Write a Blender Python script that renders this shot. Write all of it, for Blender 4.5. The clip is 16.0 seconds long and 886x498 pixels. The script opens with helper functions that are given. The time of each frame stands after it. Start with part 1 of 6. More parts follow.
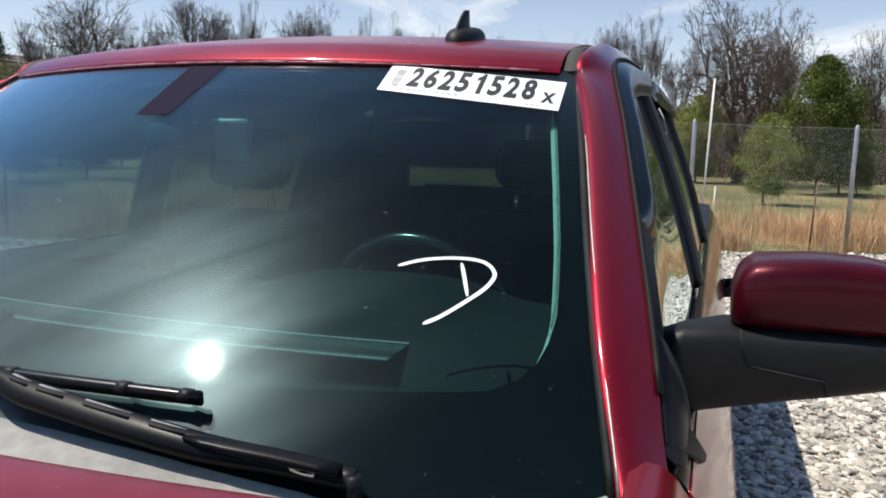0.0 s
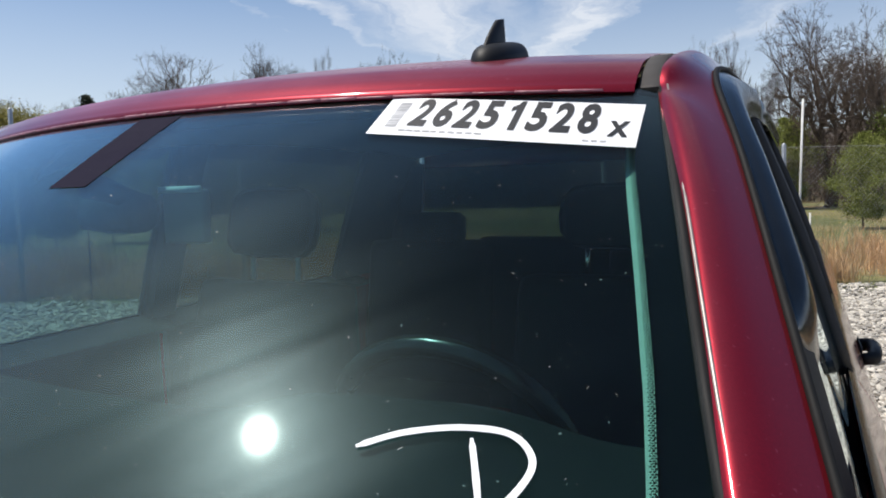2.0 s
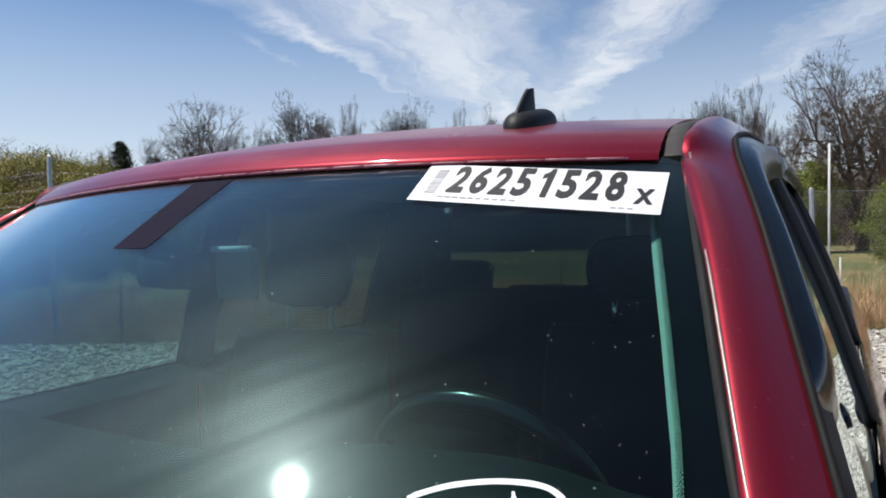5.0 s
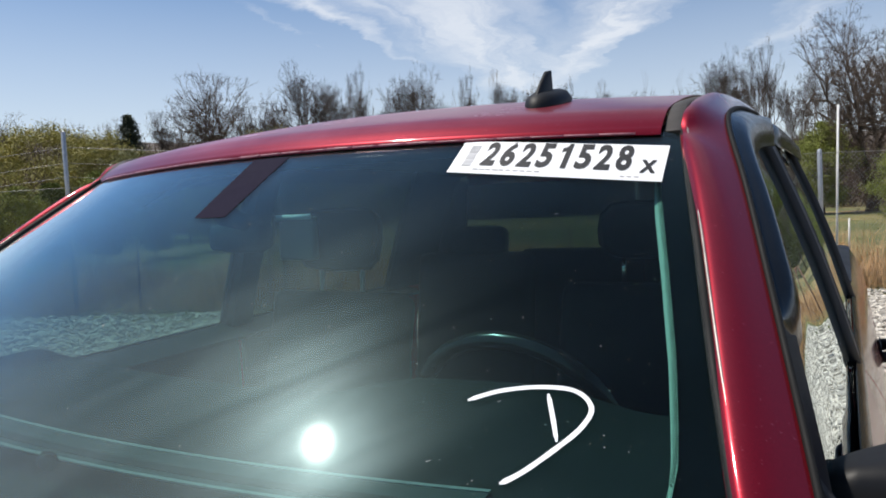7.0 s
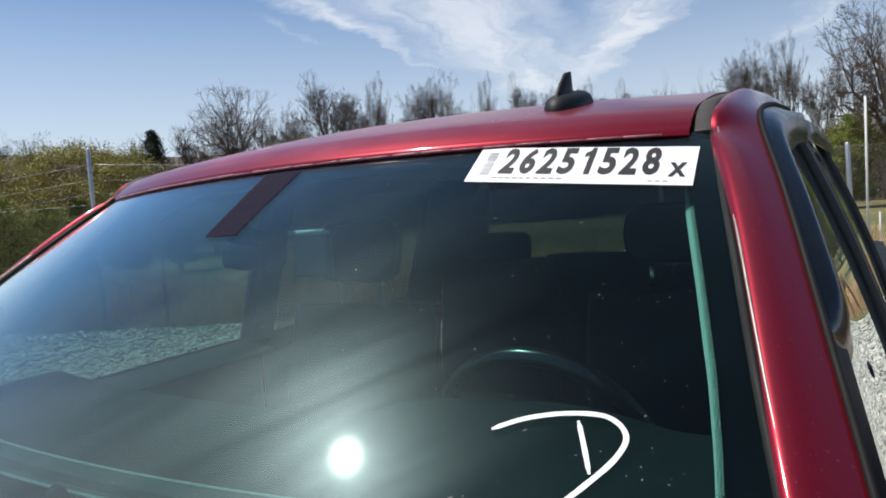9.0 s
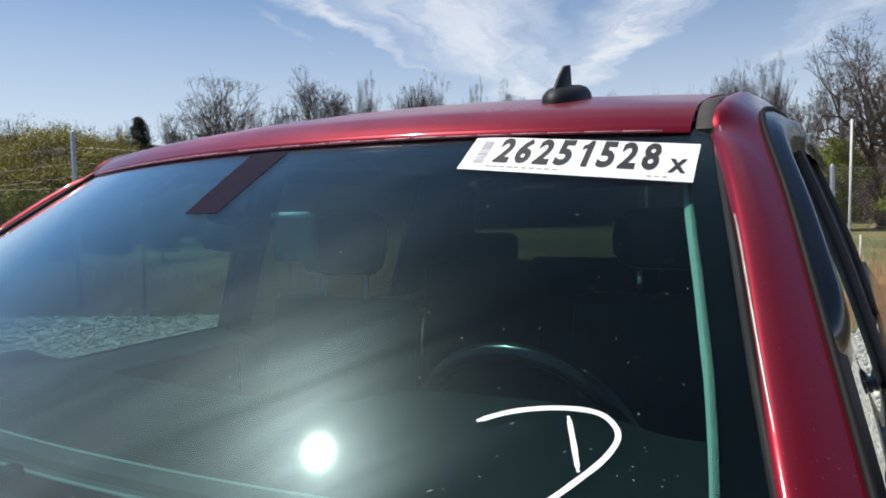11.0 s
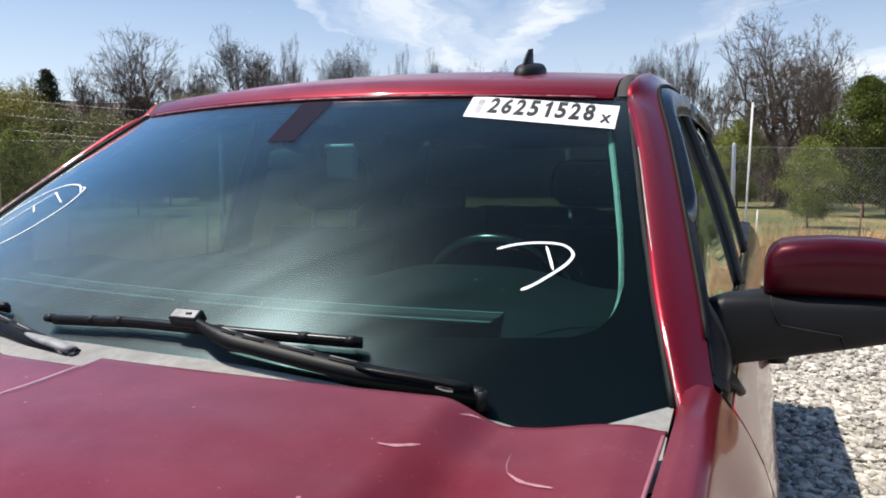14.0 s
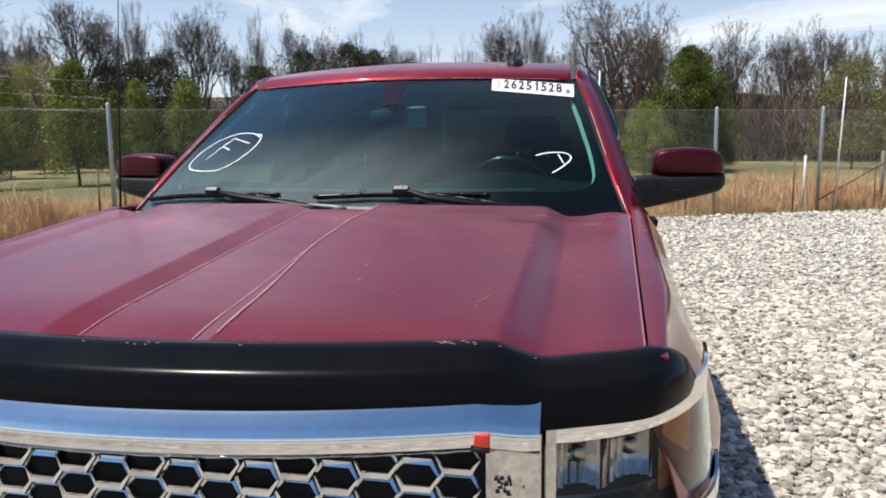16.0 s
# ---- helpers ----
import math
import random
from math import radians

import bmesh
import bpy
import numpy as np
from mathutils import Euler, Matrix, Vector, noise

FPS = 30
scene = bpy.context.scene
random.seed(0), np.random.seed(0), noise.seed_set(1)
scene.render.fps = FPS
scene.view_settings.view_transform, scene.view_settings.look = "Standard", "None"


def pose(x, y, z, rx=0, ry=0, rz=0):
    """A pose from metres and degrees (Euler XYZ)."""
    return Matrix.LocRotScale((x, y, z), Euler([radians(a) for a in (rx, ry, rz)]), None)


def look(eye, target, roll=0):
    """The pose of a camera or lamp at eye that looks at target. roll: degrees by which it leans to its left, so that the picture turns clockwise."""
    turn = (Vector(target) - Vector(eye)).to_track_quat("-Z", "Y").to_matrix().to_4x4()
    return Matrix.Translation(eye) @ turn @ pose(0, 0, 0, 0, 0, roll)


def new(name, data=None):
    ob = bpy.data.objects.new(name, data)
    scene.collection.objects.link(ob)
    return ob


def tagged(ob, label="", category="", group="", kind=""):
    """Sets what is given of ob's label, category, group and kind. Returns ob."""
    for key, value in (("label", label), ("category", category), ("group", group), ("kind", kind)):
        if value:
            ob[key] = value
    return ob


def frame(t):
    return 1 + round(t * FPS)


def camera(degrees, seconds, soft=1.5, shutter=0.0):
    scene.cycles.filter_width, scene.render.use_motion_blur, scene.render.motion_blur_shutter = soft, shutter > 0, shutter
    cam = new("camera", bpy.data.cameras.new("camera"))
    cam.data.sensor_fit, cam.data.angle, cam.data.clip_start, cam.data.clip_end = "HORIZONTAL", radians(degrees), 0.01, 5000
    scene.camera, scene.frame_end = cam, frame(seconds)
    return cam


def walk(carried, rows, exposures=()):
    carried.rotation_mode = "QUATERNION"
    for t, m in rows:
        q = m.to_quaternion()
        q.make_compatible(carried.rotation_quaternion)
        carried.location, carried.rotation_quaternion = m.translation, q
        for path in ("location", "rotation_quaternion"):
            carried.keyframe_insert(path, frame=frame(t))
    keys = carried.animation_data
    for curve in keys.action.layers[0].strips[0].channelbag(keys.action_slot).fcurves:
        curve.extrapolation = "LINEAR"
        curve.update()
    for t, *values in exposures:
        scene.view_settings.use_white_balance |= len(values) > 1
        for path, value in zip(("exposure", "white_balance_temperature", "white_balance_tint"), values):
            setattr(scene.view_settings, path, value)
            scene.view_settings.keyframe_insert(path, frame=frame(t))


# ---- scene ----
cam = camera(63.4, 16.0, soft=1.8)
PATH = [
    (0, (0.925, 0.817, 1.606), (0.234, 2.675, 1.336), 1.8),
    (0.3, (0.886, 0.997, 1.63), (0.168, 2.858, 1.487), 1.4),
    (0.5, (0.851, 1.114, 1.639), (0.099, 2.965, 1.55), 1.3),
    (1, (0.832, 1.225, 1.637), (0.143, 3.098, 1.512), -0.5),
    (1.5, (0.831, 1.219, 1.634), (-0.019, 3.021, 1.463), -0.6),
    (2, (0.838, 1.225, 1.635), (-0.059, 3.006, 1.479), -1.5),
    (2.5, (0.842, 1.226, 1.636), (-0.033, 3.021, 1.532), -0.5),
    (3, (0.841, 1.222, 1.639), (-0.048, 3.011, 1.544), -0.8),
    (3.5, (0.844, 1.221, 1.646), (-0.043, 3.012, 1.57), -1.0),
    (4, (0.845, 1.209, 1.648), (-0.081, 2.98, 1.565), -1.0),
    (4.5, (0.849, 1.191, 1.653), (-0.113, 2.944, 1.614), -0.8),
    (4.7, (0.847, 1.188, 1.658), (-0.118, 2.939, 1.628), -1.2),
    (6.8, (0.904, 0.961, 1.661), (-0.032, 2.722, 1.514), -2.6),
    (7, (0.895, 1.001, 1.659), (-0.083, 2.741, 1.536), -2.5),
    (7.5, (0.885, 1.065, 1.658), (-0.1, 2.801, 1.532), -3.1),
    (8, (0.885, 1.058, 1.669), (-0.13, 2.778, 1.571), -4.0),
    (8.5, (0.888, 1.049, 1.667), (-0.125, 2.772, 1.584), -4.0),
    (8.7, (0.884, 1.047, 1.668), (-0.146, 2.759, 1.564), -4.5),
    (10.8, (0.853, 1.071, 1.649), (-0.144, 2.801, 1.552), -1.4),
    (11, (0.852, 1.073, 1.646), (-0.142, 2.805, 1.547), -1.3),
    (11.5, (0.841, 1.079, 1.643), (-0.129, 2.824, 1.52), -1.0),
    (12, (0.842, 1.087, 1.646), (-0.154, 2.817, 1.531), -1.4),
    (12.5, (0.837, 1.104, 1.643), (-0.183, 2.822, 1.543), -2.4),
    (13, (0.849, 1.06, 1.616), (-0.195, 2.751, 1.396), -0.5),
    (13.5, (0.911, 0.838, 1.606), (-0.034, 2.583, 1.355), -1.5),
    (14, (0.944, 0.538, 1.569), (0.149, 2.364, 1.384), 0.4),
    (14.5, (0.926, 0.241, 1.545), (0.244, 2.11, 1.342), -5.9),
    (15, (0.941, -0.075, 1.526), (0.454, 1.837, 1.201), -4.3),
    (15.5, (0.934, -0.466, 1.506), (0.568, 1.478, 1.215), 1.2),
    (16, (0.764, -0.816, 1.491), (0.351, 1.121, 1.213), -0.7),
]
walk(cam, [(t, look(eye, target, roll)) for t, eye, target, roll in PATH],
     exposures=[(0.0, 0.20), (1.0, 0.05), (12.7, 0.05), (14.0, 0.30), (14.5, 0.36), (15.0, 0.27), (16.0, 0.26)])

# ---- world, sun ----
SUN_AZ, SUN_EL = -108.0, 65.0       # degrees clockwise from +y, and up
sun_dir = Vector((math.sin(radians(SUN_AZ)) * math.cos(radians(SUN_EL)), math.cos(radians(SUN_AZ)) * math.cos(radians(SUN_EL)), math.sin(radians(SUN_EL))))
sun_lamp = bpy.data.lights.new("sun", "SUN")
sun_lamp.energy, sun_lamp.angle, sun_lamp.color = 5.0, radians(0.53), (1.0, 0.94, 0.85)
sun = new("sun", sun_lamp)
sun.matrix_world = look(sun_dir * 50, (0, 0, 0))


def sky_world():
    """Blue afternoon sky with thin wind-drawn cirrus."""
    w = bpy.data.worlds.new("sky")
    scene.world = w
    w.use_nodes = True
    nt = w.node_tree
    nt.nodes.clear()
    n = nt.nodes.new
    link = nt.links.new
    sky = n("ShaderNodeTexSky")
    sky.sky_type, sky.sun_disc = "NISHITA", False
    sky.sun_elevation, sky.sun_rotation = radians(SUN_EL), radians(SUN_AZ)
    sky.air_density, sky.dust_density, sky.ozone_density = 1.0, 0.7, 1.4
    geo = n("ShaderNodeTexCoord")
    sep = n("ShaderNodeSeparateXYZ")
    link(geo.outputs["Generated"], sep.inputs[0])
    # the direction laid out on a flat cloud layer high above
    up = n("ShaderNodeMath"); up.operation = "MAXIMUM"; up.inputs[1].default_value = 0.03
    link(sep.outputs["Z"], up.inputs[0])
    lift = n("ShaderNodeMath"); lift.operation = "ADD"; lift.inputs[1].default_value = 0.10
    link(up.outputs[0], lift.inputs[0])
    dx = n("ShaderNodeMath"); dx.operation = "DIVIDE"
    dy = n("ShaderNodeMath"); dy.operation = "DIVIDE"
    link(sep.outputs["X"], dx.inputs[0]); link(lift.outputs[0], dx.inputs[1])
    link(sep.outputs["Y"], dy.inputs[0]); link(lift.outputs[0], dy.inputs[1])
    comb = n("ShaderNodeCombineXYZ")
    link(dx.outputs[0], comb.inputs[0]); link(dy.outputs[0], comb.inputs[1])
    # ragged edges for the streaks
    rag = n("ShaderNodeTexNoise"); rag.inputs["Scale"].default_value = 2.4; rag.inputs["Detail"].default_value = 6; rag.inputs["Roughness"].default_value = 0.62
    link(comb.outputs[0], rag.inputs["Vector"])
    cen = n("ShaderNodeVectorMath"); cen.operation = "SUBTRACT"; cen.inputs[1].default_value = (0.5, 0.5, 0.5)
    link(rag.outputs["Color"], cen.inputs[0])
    amt = n("ShaderNodeVectorMath"); amt.operation = "SCALE"; amt.inputs["Scale"].default_value = 0.42
    link(cen.outputs[0], amt.inputs[0])
    warp = n("ShaderNodeVectorMath"); warp.operation = "ADD"
    link(comb.outputs[0], warp.inputs[0]); link(amt.outputs[0], warp.inputs[1])

    def streak(x0, y0, x1, y1, wide, thick, grain):
        """One wind-drawn band of cirrus from a thin end to a fanned end."""
        length, turn = math.hypot(x1 - x0, y1 - y0), math.atan2(y1 - y0, x1 - x0)
        off = n("ShaderNodeVectorMath"); off.operation = "SUBTRACT"; off.inputs[1].default_value = (x0, y0, 0)
        link(warp.outputs[0], off.inputs[0])
        rot = n("ShaderNodeVectorRotate"); rot.rotation_type = "Z_AXIS"; rot.inputs["Angle"].default_value = -turn
        link(off.outputs[0], rot.inputs["Vector"])
        xy = n("ShaderNodeSeparateXYZ"); link(rot.outputs[0], xy.inputs[0])
        spread = n("ShaderNodeMapRange"); spread.inputs[1].default_value, spread.inputs[2].default_value, spread.inputs[3].default_value, spread.inputs[4].default_value = 0.0, length, wide * 0.45, wide
        link(xy.outputs["X"], spread.inputs[0])
        q = n("ShaderNodeMath"); q.operation = "DIVIDE"; link(xy.outputs["Y"], q.inputs[0]); link(spread.outputs[0], q.inputs[1])
        ab = n("ShaderNodeMath"); ab.operation = "ABSOLUTE"; link(q.outputs[0], ab.inputs[0])
        across = n("ShaderNodeMapRange"); across.interpolation_type = "SMOOTHSTEP"
        across.inputs[1].default_value, across.inputs[2].default_value, across.inputs[3].default_value, across.inputs[4].default_value = 0.0, 1.0, 1.0, 0.0
        link(ab.outputs[0], across.inputs[0])
        ends = []
        for p0, p1 in ((-0.12 * length, 0.22 * length), (1.15 * length, 0.75 * length)):
            e = n("ShaderNodeMapRange"); e.interpolation_type = "SMOOTHSTEP"
            e.inputs[1].default_value, e.inputs[2].default_value, e.inputs[3].default_value, e.inputs[4].default_value = p0, p1, 0.0, 1.0
            if p0 > p1:
                e.inputs[1].default_value, e.inputs[2].default_value, e.inputs[3].default_value, e.inputs[4].default_value = p1, p0, 1.0, 0.0
            link(xy.outputs["X"], e.inputs[0]); ends.append(e.outputs[0])
        st = n("ShaderNodeMapping"); st.inputs["Scale"].default_value = (1.1, 5.0, 1)
        link(rot.outputs[0], st.inputs["Vector"])
        fib = n("ShaderNodeTexNoise"); fib.inputs["Scale"].default_value = 1.5; fib.inputs["Detail"].default_value = 8; fib.inputs["Roughness"].default_value = 0.6; fib.inputs["Distortion"].default_value = 0.7
        link(st.outputs[0], fib.inputs["Vector"])
        fr = n("ShaderNodeMapRange"); fr.inputs[1].default_value, fr.inputs[2].default_value, fr.inputs[3].default_value, fr.inputs[4].default_value = 0.36, 0.62, 1 - grain, 1.0
        link(fib.outputs["Fac"], fr.inputs[0])
        last = across.outputs[0]
        for sock in ends + [fr.outputs[0]]:
            m = n("ShaderNodeMath"); m.operation = "MULTIPLY"
            link(last, m.inputs[0]); link(sock, m.inputs[1]); last = m.outputs[0]
        m = n("ShaderNodeMath"); m.operation = "MULTIPLY"; m.inputs[1].default_value = thick
        link(last, m.inputs[0])
        return m.outputs[0]

    bands = [streak(-1.60, 4.4, -1.10, 1.3, 0.80, 0.70, 0.42), streak(-1.40, 3.80, -0.05, 1.75, 0.38, 0.74, 0.52), streak(-1.72, 3.0, -1.62, 1.75, 0.09, 0.55, 0.6),
             streak(-1.92, 2.6, -1.80, 1.85, 0.07, 0.40, 0.6), streak(-0.75, 4.2, 0.55, 2.2, 0.50, 0.50, 0.55), streak(-0.2, 4.5, 2.2, 3.3, 1.25, 0.86, 0.25), streak(-0.9, 1.7, 0.3, 0.5, 0.55, 0.40, 0.7), streak(-2.58, 2.50, -2.50, 2.20, 0.035, 0.30, 0.3)]
    total = bands[0]
    for sock in bands[1:]:
        keep = n("ShaderNodeMath"); keep.operation = "MULTIPLY_ADD"      # screen: a + b - a b
        neg = n("ShaderNodeMath"); neg.operation = "SUBTRACT"; neg.inputs[0].default_value = 1.0
        link(total, neg.inputs[1]); link(neg.outputs[0], keep.inputs[0]); link(sock, keep.inputs[1]); link(total, keep.inputs[2])
        total = keep.outputs[0]
    # milky haze near the horizon
    hz = n("ShaderNodeMapRange"); hz.inputs[1].default_value, hz.inputs[2].default_value, hz.inputs[3].default_value, hz.inputs[4].default_value = 0.0, 0.32, 0.72, 0.0
    link(sep.outputs["Z"], hz.inputs[0])
    mx = n("ShaderNodeMath"); mx.operation = "MAXIMUM"
    link(total, mx.inputs[0]); link(hz.outputs[0], mx.inputs[1])
    mix = n("ShaderNodeMix"); mix.data_type = "RGBA"
    link(mx.outputs[0], mix.inputs["Factor"])
    tone = n("ShaderNodeMix"); tone.data_type = "RGBA"; tone.blend_type = "MULTIPLY"; tone.inputs["Factor"].default_value = 1.0
    tone.inputs["B"].default_value = (0.78, 1.0, 1.20, 1)
    link(sky.outputs[0], tone.inputs["A"])
    link(tone.outputs["Result"], mix.inputs["A"]); mix.inputs["B"].default_value = (10.2, 10.4, 10.7, 1)
    bg = n("ShaderNodeBackground"); bg.inputs["Strength"].default_value = 0.090
    out = n("ShaderNodeOutputWorld")
    link(mix.outputs["Result"], bg.inputs["Color"]); link(bg.outputs[0], out.inputs["Surface"])


sky_world()


# ---- materials ----
def mat(name, color, rough=0.5, metal=0.0, var=0.12, scale=8.0, bump=0.0, bump_scale=60.0, coat=0.0, island=0.0, rnd=0.0, fine=60.0, spec=0.5, dist=0.01):
    """A surface with colour variation at two scales and fine relief, in real-world size."""
    m = bpy.data.materials.new(name)
    m.use_nodes = True
    nt = m.node_tree
    b = nt.nodes["Principled BSDF"]
    b.inputs["Roughness"].default_value, b.inputs["Metallic"].default_value = rough, metal
    b.inputs["Coat Weight"].default_value, b.inputs["Coat Roughness"].default_value = coat, 0.02
    b.inputs["Specular IOR Level"].default_value = spec
    n, link = nt.nodes.new, nt.links.new
    tc = n("ShaderNodeTexCoord")
    a = n("ShaderNodeTexNoise"); a.inputs["Scale"].default_value = scale; a.inputs["Detail"].default_value = 4
    f = n("ShaderNodeTexNoise"); f.inputs["Scale"].default_value = fine; f.inputs["Detail"].default_value = 3
    link(tc.outputs["Object"], a.inputs["Vector"]); link(tc.outputs["Object"], f.inputs["Vector"])
    add = n("ShaderNodeMath"); add.operation = "ADD"
    link(a.outputs["Fac"], add.inputs[0]); link(f.outputs["Fac"], add.inputs[1])
    last = add.outputs[0]
    if island or rnd:
        g = n("ShaderNodeNewGeometry") if island else n("ShaderNodeObjectInfo")
        mul = n("ShaderNodeMath"); mul.operation = "MULTIPLY_ADD"
        mul.inputs[1].default_value = (island or rnd); mul.inputs[2].default_value = -0.5 * (island or rnd)
        link(g.outputs["Random Per Island" if island else "Random"], mul.inputs[0])
        s = n("ShaderNodeMath"); s.operation = "ADD"
        link(last, s.inputs[0]); link(mul.outputs[0], s.inputs[1])
        last = s.outputs[0]
    mr = n("ShaderNodeMapRange"); mr.inputs[1].default_value, mr.inputs[2].default_value = 0.55, 1.45
    mr.inputs[3].default_value, mr.inputs[4].default_value = 1 - var * 1.6, 1 + var * 1.6
    mr.clamp = False
    link(last, mr.inputs[0])
    hsv = n("ShaderNodeHueSaturation"); hsv.inputs["Color"].default_value = (*color, 1)
    link(mr.outputs[0], hsv.inputs["Value"])
    link(hsv.outputs[0], b.inputs["Base Color"])
    rr = n("ShaderNodeMapRange"); rr.inputs[1].default_value, rr.inputs[2].default_value = 0.3, 0.7
    rr.inputs[3].default_value, rr.inputs[4].default_value = max(0.0, rough * 0.85), min(1.0, rough * 1.15)
    link(a.outputs["Fac"], rr.inputs[0]); link(rr.outputs[0], b.inputs["Roughness"])
    if bump:
        bn = n("ShaderNodeTexNoise"); bn.inputs["Scale"].default_value = bump_scale; bn.inputs["Detail"].default_value = 5
        link(tc.outputs["Object"], bn.inputs["Vector"])
        bp = n("ShaderNodeBump"); bp.inputs["Strength"].default_value = bump; bp.inputs["Distance"].default_value = dist
        link(bn.outputs["Fac"], bp.inputs["Height"]); link(bp.outputs[0], b.inputs["Normal"])
    return m


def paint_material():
    """Maroon metallic car paint under clear coat, dusty, with faint scuffs and a painted-in sheen on level panels."""
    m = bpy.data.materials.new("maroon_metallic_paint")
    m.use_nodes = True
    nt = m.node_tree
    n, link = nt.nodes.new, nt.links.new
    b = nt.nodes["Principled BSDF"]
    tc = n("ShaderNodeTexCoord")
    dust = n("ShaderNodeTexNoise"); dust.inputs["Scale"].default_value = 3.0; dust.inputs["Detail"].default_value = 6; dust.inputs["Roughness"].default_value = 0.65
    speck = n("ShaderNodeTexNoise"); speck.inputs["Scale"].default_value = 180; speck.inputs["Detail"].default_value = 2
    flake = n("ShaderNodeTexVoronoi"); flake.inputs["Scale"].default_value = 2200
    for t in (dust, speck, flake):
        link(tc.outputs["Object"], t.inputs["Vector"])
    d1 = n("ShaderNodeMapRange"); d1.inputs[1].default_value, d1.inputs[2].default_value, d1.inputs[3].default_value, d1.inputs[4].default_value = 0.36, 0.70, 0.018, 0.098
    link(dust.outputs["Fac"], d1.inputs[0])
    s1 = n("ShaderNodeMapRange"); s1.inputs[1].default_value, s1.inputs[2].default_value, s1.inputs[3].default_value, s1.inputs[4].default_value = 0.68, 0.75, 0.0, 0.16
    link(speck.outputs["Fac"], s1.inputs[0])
    # dust on the level panels; its pink also paints in their brighter sheen
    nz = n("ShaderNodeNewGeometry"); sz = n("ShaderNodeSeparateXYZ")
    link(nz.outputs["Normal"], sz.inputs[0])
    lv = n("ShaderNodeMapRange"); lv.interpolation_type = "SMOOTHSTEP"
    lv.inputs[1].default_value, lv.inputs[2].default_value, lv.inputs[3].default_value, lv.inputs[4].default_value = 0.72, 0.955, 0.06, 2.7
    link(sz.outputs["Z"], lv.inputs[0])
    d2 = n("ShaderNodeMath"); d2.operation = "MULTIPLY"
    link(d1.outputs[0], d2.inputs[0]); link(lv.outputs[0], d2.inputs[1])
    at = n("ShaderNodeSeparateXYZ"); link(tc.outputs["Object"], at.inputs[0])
    # more of that pink to the rear and passenger side imitates reflected sky
    by_place = n("ShaderNodeMapRange"); by_place.interpolation_type = "SMOOTHSTEP"
    by_place.inputs[1].default_value, by_place.inputs[2].default_value, by_place.inputs[3].default_value, by_place.inputs[4].default_value = 0.35, 1.10, 0.34, 1.15
    link(at.outputs["Y"], by_place.inputs[0])
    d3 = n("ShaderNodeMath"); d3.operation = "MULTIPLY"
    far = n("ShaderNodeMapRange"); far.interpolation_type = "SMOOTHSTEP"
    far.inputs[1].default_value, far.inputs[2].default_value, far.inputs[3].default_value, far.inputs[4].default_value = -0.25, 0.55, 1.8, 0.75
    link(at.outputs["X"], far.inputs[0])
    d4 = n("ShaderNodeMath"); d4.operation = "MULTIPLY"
    link(by_place.outputs[0], d4.inputs[0]); link(far.outputs[0], d4.inputs[1])
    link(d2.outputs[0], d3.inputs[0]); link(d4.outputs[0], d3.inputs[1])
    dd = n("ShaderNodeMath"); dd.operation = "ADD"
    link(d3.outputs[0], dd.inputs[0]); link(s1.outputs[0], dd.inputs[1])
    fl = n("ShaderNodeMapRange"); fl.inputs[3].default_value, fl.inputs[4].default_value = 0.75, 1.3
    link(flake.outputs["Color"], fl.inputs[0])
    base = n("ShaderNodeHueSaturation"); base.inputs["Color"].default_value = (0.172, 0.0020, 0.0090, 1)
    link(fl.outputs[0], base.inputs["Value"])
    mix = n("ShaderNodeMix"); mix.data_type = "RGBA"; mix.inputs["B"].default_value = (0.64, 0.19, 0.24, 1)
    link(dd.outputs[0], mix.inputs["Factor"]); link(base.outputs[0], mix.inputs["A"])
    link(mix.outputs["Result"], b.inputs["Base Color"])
    b.inputs["Metallic"].default_value = 0.48
    b.inputs["Roughness"].default_value = 0.36
    b.inputs["Coat Weight"].default_value = 0.80
    b.inputs["Specular IOR Level"].default_value = 0.08
    cr = n("ShaderNodeMapRange"); cr.inputs[1].default_value, cr.inputs[2].default_value, cr.inputs[3].default_value, cr.inputs[4].default_value = 0.3, 0.7, 0.055, 0.085
    link(dust.outputs["Fac"], cr.inputs[0])
    lc = n("ShaderNodeMapRange"); lc.inputs[1].default_value, lc.inputs[2].default_value, lc.inputs[3].default_value, lc.inputs[4].default_value = 0.06, 2.7, 1.0, 3.4
    link(lv.outputs[0], lc.inputs[0])
    cm = n("ShaderNodeMath"); cm.operation = "MULTIPLY"
    link(cr.outputs[0], cm.inputs[0]); link(lc.outputs[0], cm.inputs[1]); link(cm.outputs[0], b.inputs["Coat Roughness"])
    return m


